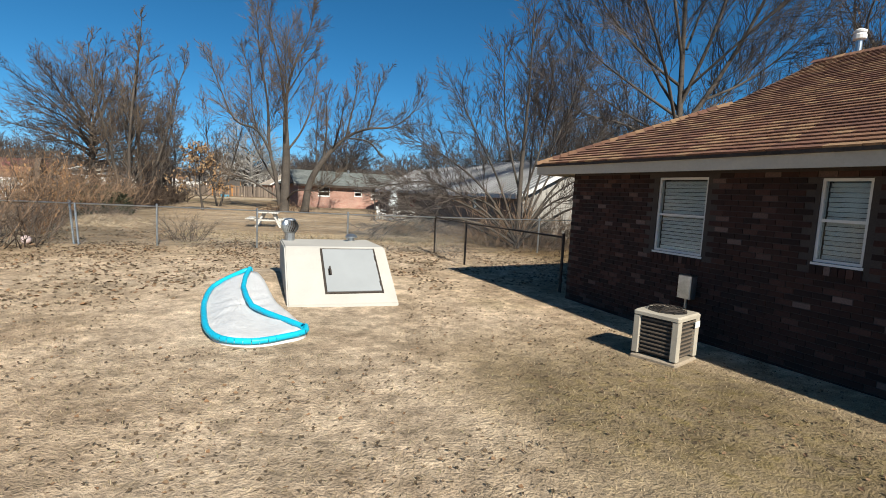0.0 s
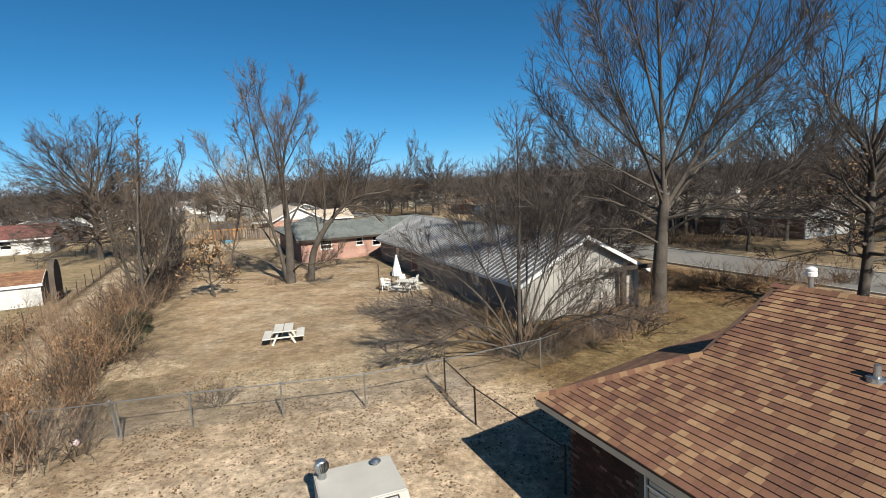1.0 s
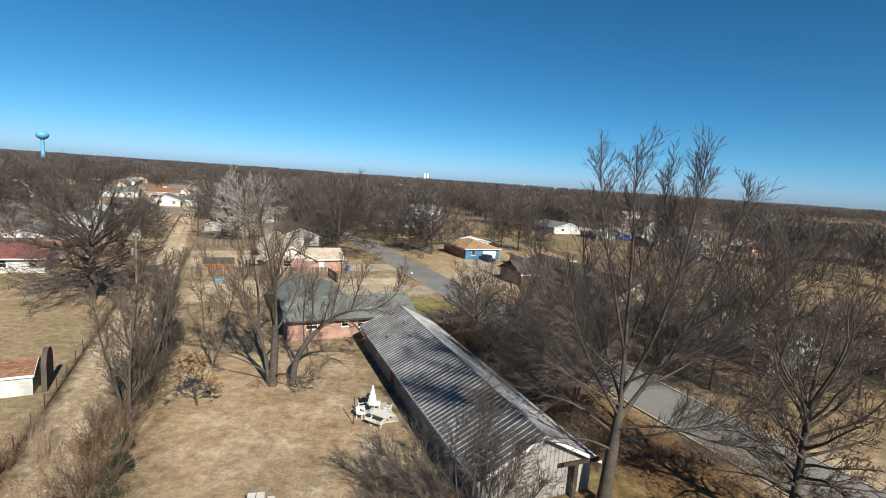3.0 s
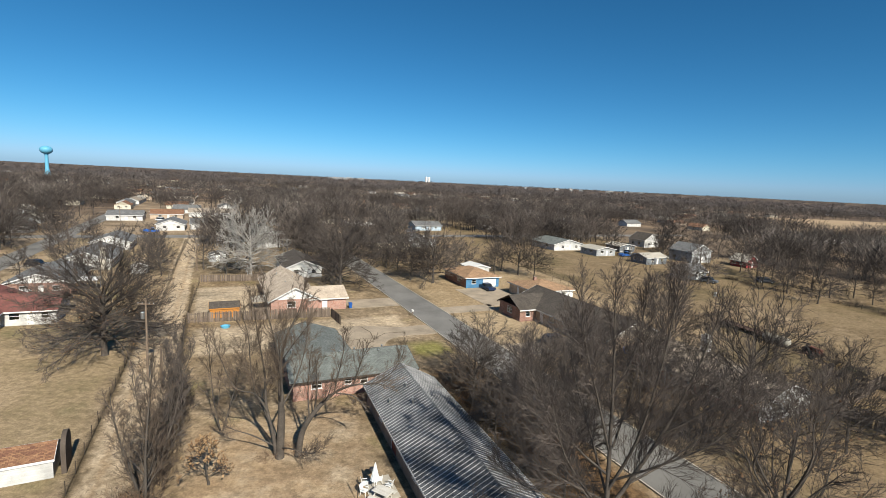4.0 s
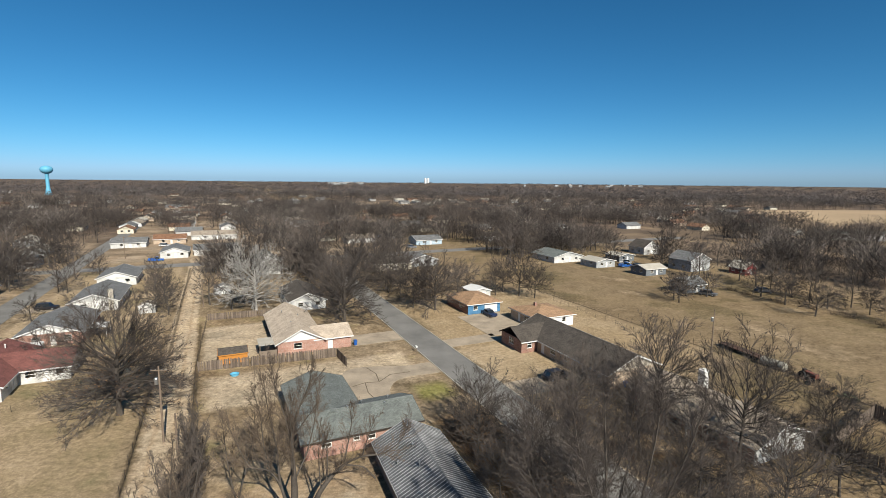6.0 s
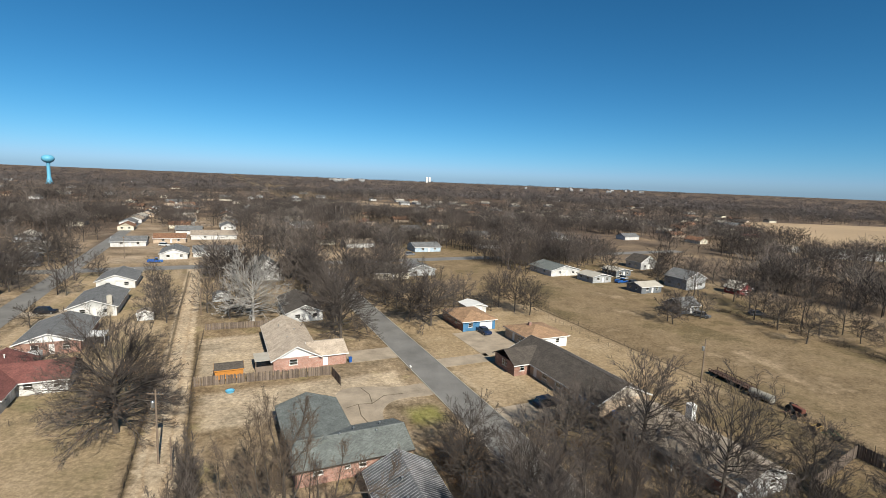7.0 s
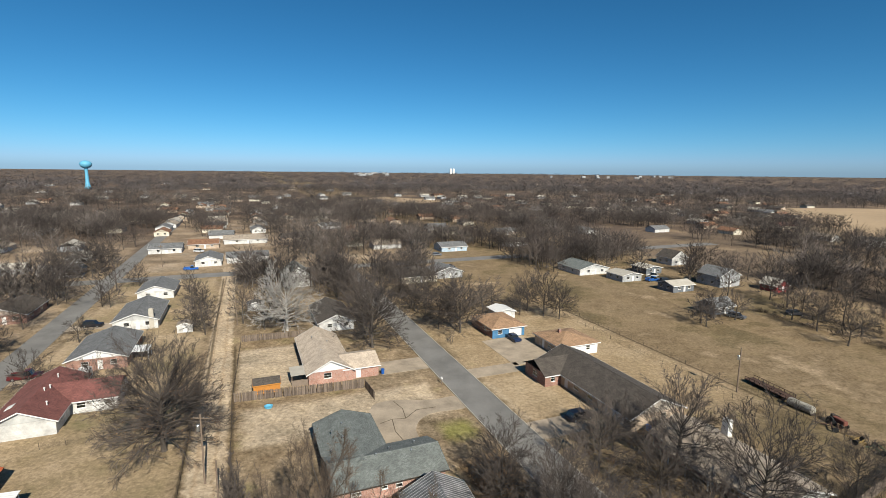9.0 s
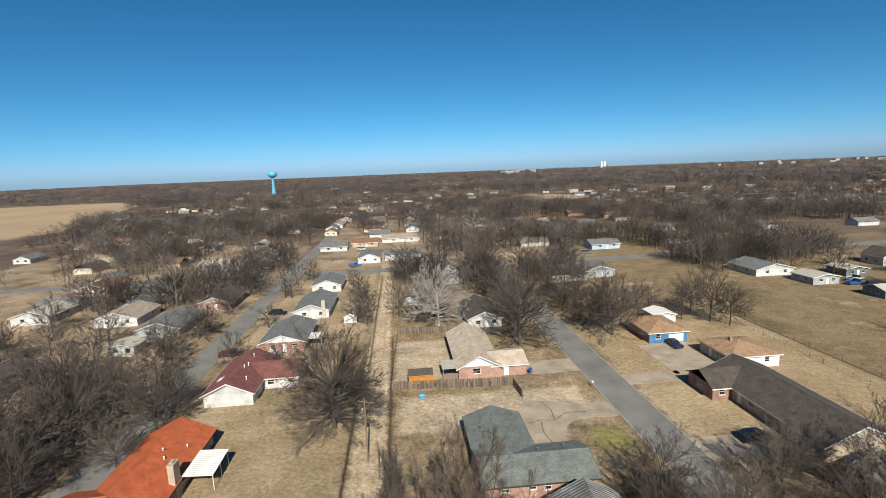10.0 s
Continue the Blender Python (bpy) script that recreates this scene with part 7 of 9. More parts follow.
def leaf_cloud(tips, rnd, size):
    lv = Shape()
    for p in tips:
        a = Vector((rnd.gauss(0, 1), rnd.gauss(0, 1), rnd.gauss(0, 1))).normalized()
        b = a.orthogonal().normalized()
        z = size * rnd.uniform(0.6, 1.3)
        lv.add([tuple(p - a * z), tuple(p + b * z * 0.55), tuple(p + a * z), tuple(p - b * z * 0.55 + a.cross(b) * z * 0.3)], [(0, 1, 2), (0, 2, 3)])
    return lv


def dome_tree(seed, h, R, cb, r, limbs=14, subs=7, fine=5, twigs=5, twig_r=0.02, reach=0.42, low=0.1, leaves=0.0, leaf_size=0.12, fork=0.5, sides=6):
    """A bare tree whose limbs rise from a short trunk to a domed, evenly filled crown that starts at cb of the height."""
    rnd = random.Random(seed)
    trunk, crown = Shape(), Shape()
    tips = []
    lean = Vector((rnd.uniform(-0.03, 0.03), rnd.uniform(-0.03, 0.03), 0))
    axis = lambda z: lean * z + Vector((0.1 * math.sin(z * 0.5 + seed), 0.1 * math.cos(z * 0.6 + seed), z))
    top = fork * h
    stem_path(trunk, [(*axis(-0.2), r * 1.6), (*axis(0.45), r * 1.1), (*axis(top * 0.4), r * 0.95), (*axis(top), r * 0.6)], 9)
    for i in range(limbs):
        f = (i + 0.5) / limbs
        az = i * 2.39996 + rnd.uniform(-0.35, 0.35)
        el = math.asin(min(0.995, low + (0.99 - low) * f)) if i < limbs - 2 else 1.35
        s = axis(cb * h + (top - cb * h) * min(1.0, 0.05 + 1.0 * f))
        out = Vector((math.cos(az), math.sin(az), 0))
        k = rnd.uniform(0.86, 1.06)
        e = axis(cb * h) + out * (R * math.cos(el) ** 0.62 * k) + Vector((0, 0, (h - cb * h) * math.sin(el) * k))
        ln = (e - s).length
        c1 = s + out * (ln * 0.34) + Vector((0, 0, ln * (0.12 + 0.3 * f)))
        m = (s + c1 * 2 + e) / 4 + Vector((rnd.gauss(0, 0.04), rnd.gauss(0, 0.04), rnd.gauss(0, 0.03))) * ln
        r0 = r * (0.5 - 0.12 * f)
        pts = stem_path(trunk, [(*s, r0), (*((s + m) / 2 + Vector((rnd.gauss(0, 0.02), rnd.gauss(0, 0.02), 0)) * ln), r0 * 0.75), (*m, r0 * 0.55), (*((m + e) / 2 + Vector((rnd.gauss(0, 0.02), rnd.gauss(0, 0.02), 0)) * ln), r0 * 0.34), (*e, twig_r)], sides)
        dress(crown, pts, rnd, ln * reach, subs, fine, twigs, twig_r, 0.22, 0.22, tips, leaves if f < 0.55 else leaves * 0.2)
    return trunk, crown, leaf_cloud(tips, rnd, leaf_size)


def shaped_tree(seed, lines, twig_r=0.012, reach=2.4, per=1.35, fine=6, twigs=5, up=0.28):
    """A tree grown on given main stems and limbs, each a list of x, y, z, radius from the foot."""
    rnd = random.Random(seed)
    trunk, crown = Shape(), Shape()
    for i, line in enumerate(lines):
        pts = stem_path(trunk, line, 9 if line[0][3] > 0.15 else 6)
        ln = sum((pts[k + 1][0] - pts[k][0]).length for k in range(len(pts) - 1))
        if line[-1][3] > 0.1:
            continue
        dress(crown, pts, rnd, min(reach, 0.42 * ln), max(5, int(ln * per)), fine, twigs, twig_r, 0.25 if line[0][2] > 2 else 0.42, up)
        spike(crown, pts[-1][0], pts[-1][1], 0.8, twig_r * 1.5)
    return trunk, crown, Shape()


def plant(label, x, y, shapes, rz=0.0, trunk_mat=None, twig_mat=None, leaf_mat=None, name="tree", category="bare tree", group="bare trees"):
    t = thing(name, label, category, x, y, 0, rz, group)
    part("trunk", shapes[0], trunk_mat or MAT_BARK, t, smooth=True)
    part("crown", shapes[1], twig_mat or MAT_TWIG, t)
    if len(shapes) > 2 and shapes[2].v:
        part("foliage", shapes[2], leaf_mat or MAT_DEAD_LEAF, t)
    return t


# the big trees round the yards
OAK = [
    [(0, 0, -0.2, 0.62), (0.02, 0, 0.5, 0.44), (0.12, 0, 3.0, 0.36), (0.3, 0, 6.3, 0.30)],
    [(0.3, 0, 6.1, 0.20), (0.25, 0.3, 10, 0.14), (0.0, 0.2, 14.5, 0.10), (-0.3, 0, 17.5, 0.05), (-0.5, 0, 20.4, 0.014)],
    [(0.25, 0.3, 9.4, 0.10), (-1.0, -0.5, 13.0, 0.08), (-2.1, -0.8, 16.4, 0.05), (-2.7, -1, 19.6, 0.02)],
    [(0.3, 0, 5.6, 0.19), (1.7, 0.3, 7.6, 0.15), (3.6, 0.5, 11.0, 0.11), (5.2, 0.6, 15.0, 0.07), (6.2, 0.5, 19.0, 0.02)],
    [(3.4, 0.5, 10.6, 0.09), (5.4, -0.8, 13.0, 0.07), (7.2, -1.5, 16.0, 0.02)],
    [(0.3, 0.1, 7.0, 0.13), (1.3, -1.0, 11, 0.10), (2.1, -1.4, 16, 0.06), (2.4, -1.6, 20.2, 0.02)],
    [(0.2, 0, 4.6, 0.12), (-2.2, 0.6, 6.0, 0.09), (-4.6, 0.8, 6.6, 0.06), (-6.6, 1.0, 8.2, 0.02)],
    [(0.25, 0, 5.0, 0.12), (2.8, -0.6, 5.5, 0.08), (5.4, -1.0, 5.0, 0.05), (7.4, -1.2, 4.8, 0.02)],
    [(0.25, 0, 5.2, 0.13), (2.6, 2.0, 7.0, 0.09), (5.4, 3.5, 9.5, 0.06), (8.3, 4.2, 12.5, 0.02)],
    [(0.2, 0, 5.8, 0.12), (-1.6, -2.2, 8.2, 0.09), (-3.6, -3.6, 11.4, 0.05), (-4.6, -4.2, 14.4, 0.02)],
    [(0.3, 0, 6.6, 0.12), (-0.2, 2.6, 9.3, 0.08), (-1.2, 4.6, 13.2, 0.05), (-1.4, 5.2, 16.8, 0.02)],
    [(0.25, 0.2, 8.0, 0.10), (-1.8, 0.4, 9.6, 0.08), (-4.0, 0.6, 12.2, 0.05), (-5.2, 0.6, 15.2, 0.02)],
    [(0.3, 0.1, 7.6, 0.10), (2.2, -2.0, 10.0, 0.07), (4.4, -3.4, 12.4, 0.04), (5.6, -4.0, 15.2, 0.02)],
    [(0.4, 0.2, 9.8, 0.09), (2.0, 1.8, 13.4, 0.06), (3.2, 2.6, 17.8, 0.02)],
    [(0.2, 0, 3.6, 0.09), (-1.8, -0.8, 4.6, 0.06), (-4.0, -1.4, 4.8, 0.02)],
    [(0.2, 0, 6.4, 0.10), (-2.4, -0.4, 7.8, 0.07), (-4.8, -0.6, 9.4, 0.04), (-6.6, -0.6, 11.8, 0.02)],
    [(0.2, 0, 4.2, 0.10), (1.9, -1.6, 5.6, 0.07), (4.2, -2.8, 7.0, 0.04), (6.4, -3.4, 8.6, 0.02)],
    [(1.6, 0.3, 7.4, 0.10), (4.0, 0.8, 8.6, 0.07), (6.4, 1.0, 10.6, 0.04), (8.6, 1.0, 13.4, 0.02)],
    [(0.2, 0, 5.4, 0.10), (-1.6, 2.2, 6.8, 0.07), (-3.6, 3.8, 8.8, 0.04), (-5.0, 4.6, 11.4, 0.02)],
    [(0.0, 0.2, 13.0, 0.07), (1.2, 0.4, 15.8, 0.05), (1.6, 0.4, 19.6, 0.02)],
]
MAPLE = [
    [(0, 0, -0.2, 0.52), (0.0, 0, 0.4, 0.4), (0.1, 0.1, 4.0, 0.3), (0.0, 0.1, 8.2, 0.14), (0.4, 0.3, 10.9, 0.091), (1.5, 0.5, 13.6, 0.049), (1.9, 0.6, 15.4, 0.016)],
    [(0, 0.1, 7.6, 0.105), (-0.3, -0.3, 10.6, 0.07), (-1.0, -0.6, 13.8, 0.035), (-1.3, -0.7, 15.9, 0.016)],
    [(-0.3, -0.1, 0.4, 0.182), (-0.6, -0.2, 2.6, 0.147), (-1.1, -0.3, 5.0, 0.119), (-1.2, -0.5, 8.2, 0.084), (-1.8, -0.7, 12.2, 0.042), (-2.0, -0.8, 14.8, 0.016)],
    [(-0.9, -0.3, 4.3, 0.112), (-1.9, -0.6, 6.1, 0.084), (-3.5, -1.0, 6.8, 0.063), (-4.6, -1.2, 9.3, 0.035), (-5.3, -1.3, 11.3, 0.016)],
    [(-1.9, -0.6, 6.1, 0.07), (-2.8, 0.6, 8.0, 0.049), (-3.2, 1.2, 10.5, 0.035), (-4.0, 1.6, 12.8, 0.016)],
    [(0.05, 0.1, 4.6, 0.098), (0.9, 1.6, 6.6, 0.07), (1.4, 2.8, 9.2, 0.042), (1.6, 3.2, 12.0, 0.016)],
    [(0.0, 0, 5.2, 0.091), (0.6, -1.6, 7.4, 0.063), (0.9, -2.8, 10.2, 0.035), (1.0, -3.2, 12.6, 0.016)],
    [(-0.3, 0, 1.0, 0.091), (-2.3, -0.4, 2.2, 0.063), (-4.2, -0.6, 2.9, 0.035), (-5.2, -0.7, 4.0, 0.016)],
    [(0.2, 0, 0.9, 0.084), (1.4, -1.4, 1.7, 0.056), (3.2, -2.2, 1.8, 0.035), (4.6, -2.6, 2.6, 0.016)],
    [(-0.2, 0.1, 1.6, 0.12), (-1.8, 1.6, 3.2, 0.08), (-3.4, 2.6, 5.4, 0.035), (-4.2, 3.0, 7.6, 0.016)],
    [(0.1, 0, 9.0, 0.063), (1.2, -0.4, 10.6, 0.042), (2.6, -0.6, 12.6, 0.016)],
]
LEANER = [
    [(0, 0, -0.2, 0.42), (0.05, 0, 0.4, 0.32), (0.4, 0, 2.4, 0.26), (1.5, 0, 4.3, 0.21), (3.1, 0.1, 6.0, 0.12), (4.8, 0.2, 6.8, 0.09), (6.8, 0.3, 7.1, 0.053), (8.4, 0.3, 8.4, 0.03), (9.2, 0.3, 10.2, 0.016)],
    [(6.6, 0.3, 7.1, 0.045), (7.6, 0.1, 6.9, 0.03), (8.6, 0.0, 6.5, 0.016)],
    [(1.4, 0, 4.2, 0.09), (1.7, -0.3, 7.0, 0.06), (1.5, -0.4, 9.6, 0.016)],
    [(3.1, 0.1, 6.0, 0.075), (3.6, 0.6, 8.8, 0.045), (4.0, 0.8, 11.4, 0.016)],
    [(4.8, 0.2, 6.8, 0.068), (5.5, -0.4, 9.2, 0.038), (6.2, -0.6, 11.0, 0.016)],
    [(1.0, 0, 3.4, 0.083), (0.4, 1.6, 5.2, 0.053), (0.3, 2.6, 8.4, 0.016)],
    [(2.2, 0, 5.2, 0.068), (3.0, -1.8, 6.6, 0.045), (3.6, -2.8, 8.6, 0.016)],
    [(3.3, 0.1, 6.0, 0.075), (4.9, 0.1, 5.8, 0.06), (6.0, 0.1, 4.7, 0.09)],
]
ARCHED = [
    [(0, 0, -0.1, 0.12), (0, 0, 3.0, 0.09), (0.1, 0, 6.0, 0.05), (0.1, 0, 9.4, 0.016)],
    [(0, 0, 0.2, 0.07), (-1.5, 0.3, 1.3, 0.05), (-3.4, 0.8, 1.9, 0.035), (-5.6, 1.4, 1.6, 0.016)],
    [(0, 0, 0.2, 0.07), (-1.3, 0.9, 2.2, 0.05), (-3.0, 2.2, 3.6, 0.03), (-4.6, 3.4, 4.4, 0.016)],
    [(0, 0, 0.1, 0.06), (-1.6, -0.5, 0.9, 0.045), (-3.6, -0.9, 1.1, 0.03), (-5.4, -1.1, 0.7, 0.016)],
    [(0, 0, 0.3, 0.06), (-0.8, 0.6, 2.6, 0.045), (-1.8, 1.2, 4.6, 0.03), (-2.6, 1.6, 6.2, 0.016)],
    [(0, 0, 0.2, 0.06), (0.9, 0.5, 2.2, 0.045), (1.8, 1.0, 4.0, 0.03), (2.4, 1.2, 5.8, 0.016)],
    [(0, 0, 0.2, 0.06), (1.4, 0.2, 1.6, 0.04), (2.8, 0.6, 2.6, 0.016)],
    [(0.2, 0.4, 0.1, 0.06), (0.6, 1.6, 2.6, 0.045), (0.8, 2.4, 5.0, 0.03), (0.9, 2.8, 7.2, 0.016)],
    [(-0.3, 0.2, 0.1, 0.05), (-2.4, 1.6, 0.9, 0.035), (-4.8, 3.2, 1.2, 0.016)],
    [(0.1, 0.1, 1.8, 0.05), (0.7, -0.3, 4.2, 0.035), (0.9, -0.5, 7.0, 0.016)],
    [(0.0, 0.1, 2.2, 0.05), (-0.7, 0.2, 4.8, 0.035), (-0.9, 0.3, 7.8, 0.016)],
    [(0.1, 0, 0.2, 0.06), (1.6, -0.6, 1.5, 0.045), (3.2, -1.0, 2.0, 0.03), (4.6, -1.2, 1.7, 0.016)],
    [(0.1, 0, 0.2, 0.06), (1.3, 0.5, 2.0, 0.045), (2.9, 0.8, 3.0, 0.03), (4.2, 1.0, 3.0, 0.016)],
    [(0.0, 0, 0.2, 0.05), (-1.8, -0.2, 1.7, 0.04), (-3.6, 0.1, 2.4, 0.03), (-5.2, 0.4, 2.2, 0.016)],
    [(0.0, 0, 0.1, 0.05), (-0.9, -0.8, 1.4, 0.04), (-2.2, -1.4, 1.9, 0.03), (-3.6, -1.8, 1.4, 0.016)],
    [(0.1, 0, 0.1, 0.05), (0.8, -0.9, 1.6, 0.04), (1.9, -1.6, 2.2, 0.03), (3.0, -2.2, 2.0, 0.016)],
    [(0.1, 0, 0.3, 0.06), (0.7, -0.2, 2.8, 0.045), (1.5, -0.3, 5.0, 0.03), (2.0, -0.3, 6.8, 0.016)],
    [(0.1, 0, 0.3, 0.06), (1.2, 0.1, 2.2, 0.045), (2.5, 0.2, 3.8, 0.03), (3.3, 0.2, 5.0, 0.016)],
]
plant("very tall bare oak with a straight trunk behind the bushes", 11.5, 25.8, shaped_tree(11, [[(x, y, z, r if z < 6 and r > 0.28 else max(0.014, r * 0.8)) for x, y, z, r in q] for q in OAK], 0.0125, 3.4, 3.1, 10, 6, 0.34), 0)
plant("tall bare oak holding dead brown leaves low down", 20.9, 23.6, dome_tree(12, 16.2, 4.0, 0.14, 0.24, 30, 9, 7, 6, 0.014, 0.55, -0.05, 0.22, 0.085), 10, leaf_mat=MAT_OLD_LEAF)
plant("bare maple with several rising stems", -12.5, 39.4, shaped_tree(13, MAPLE, 0.014, 3.4, 2.3, 9, 6, 0.36), 0, twig_mat=MAT_TWIG_WARM)
plant("bare tree leaning far out beside the maple", -11.0, 39.9, shaped_tree(14, LEANER, 0.014, 3.2, 2.0, 9, 6, 0.36), 0, twig_mat=MAT_TWIG_WARM)
plant("large round-crowned bare tree beside the alley fence", -43.0, 61.6, dome_tree(15, 16.5, 8.4, 0.10, 0.38, 44, 11, 8, 6, 0.022, 0.58, -0.1, 0.10, 0.10), 0, leaf_mat=MAT_OLD_LEAF)
plant("slender bare tree in the row along the alley", -20.2, 32.0, make_tree(16, 13.5, 3.0, 0.17, 3, 34, 6, 6, 0.12, 0.16, 0.7, stem_lean=0.08, fine=5), 0, twig_mat=MAT_TWIG_WARM)
plant("slender bare tree in the row along the alley", -21.6, 36.0, make_tree(17, 12.5, 2.8, 0.16, 3, 36, 6, 6, 0.10, 0.16, 0.7, stem_lean=0.10, fine=5), 50)
plant("slender bare tree in the row along the alley", -23.5, 41.5, make_tree(18, 11.0, 3.0, 0.15, 3, 33, 6, 6, 0.10, 0.15, 0.7, stem_lean=0.13, fine=5), 120)
plant("slender bare tree in the row along the alley", -25.3, 46.5, make_tree(31, 10.0, 2.4, 0.15, 3, 33, 6, 6, 0.08, 0.2, 0.5, stem_lean=0.13, fine=5), 70)
plant("thin bare tree beyond the small leafy one", -19.5, 43.5, make_tree(19, 10.5, 3.0, 0.13, 2, 16, 6, 5, 0.2, 0.15, 0.7, stem_lean=0.25), 20, twig_mat=MAT_TWIG_WARM)
plant("small tree with orange-brown dead leaves", -16.8, 35.0, make_tree(20, 4.6, 2.0, 0.08, 1, 16, 6, 4, 0.18, 0.03, 1.1, leaves=0.38, leaf_size=0.11), 0, leaf_mat=MAT_ORANGE_LEAF, name="small_tree", category="small tree", group="")
plant("tangled bare tree with arching branches in the fence bushes", 3.0, 19.6, shaped_tree(21, ARCHED, 0.011, 2.6, 3.6, 8, 6, 0.22), 0)
plant("many-stemmed bare tree behind the metal-roofed house", 12.6, 45.0, dome_tree(22, 11.0, 6.4, 0.05, 0.19, 36, 10, 7, 6, 0.017, 0.58, 0.0, fork=0.3), 0)
A_TREE = plant("round-crowned bare tree before the straw-roofed house", *blk(51.9, 42.0)[:2], dome_tree(23, 15.6, 6.8, 0.18, 0.20, 27, 8, 7, 5, 0.026, 0.6, 0.0, sides=4), 0)
B_TREE = plant("bare tree with open crown by the street", *blk(52.6, 30.6)[:2], dome_tree(24, 15.4, 6.4, 0.22, 0.20, 25, 8, 7, 5, 0.026, 0.6, 0.02, sides=4), 0)
C_TREE = plant("wide bare tree with an open crown", -44.0, 163.0, dome_tree(25, 14.0, 7.6, 0.14, 0.20, 20, 6, 6, 3, 0.05, 0.66, 0.02, sides=3), 0)
D_TREE = plant("dense dark bare tree with a short trunk", -26.5, 152.0, dome_tree(26, 14.5, 6.8, 0.08, 0.20, 22, 6, 6, 3, 0.05, 0.66, -0.05, sides=3), 0)
plant("pale-barked bare sycamore behind the yard fence", -44.6, 116.4, dome_tree(27, 16.5, 8.2, 0.12, 0.34, 32, 9, 7, 5, 0.03, 0.55, -0.05), 0, MAT_TWIG_PALE, MAT_TWIG_PALE)
E_TREE = plant("small bare tree with a short trunk", 65.6, 131.5, dome_tree(28, 8.0, 4.6, 0.18, 0.16, 15, 6, 5, 3, 0.036, 0.62, 0.02, sides=3), 0)
F_TREE = plant("tall thin bare tree", 23.2, 134.6, dome_tree(29, 14.0, 4.6, 0.14, 0.20, 16, 6, 5, 3, 0.048, 0.62, 0.08, sides=3), 0)
G_TREE = plant("large round-crowned bare tree at the roadside", -20.6, 106.0, dome_tree(41, 16.5, 8.4, 0.10, 0.30, 30, 8, 7, 5, 0.036, 0.6, -0.05, sides=4), 0)


def again(tree, x, y, s, rz, label=""):
    t = copy_thing(tree, pose(x, y, 0, 0, 0, rz) @ Matrix.Diagonal((s, s, s * 1.0, 1)))
    t.scale = (s, s, s)
    if label:
        t["label"] = label
    return t


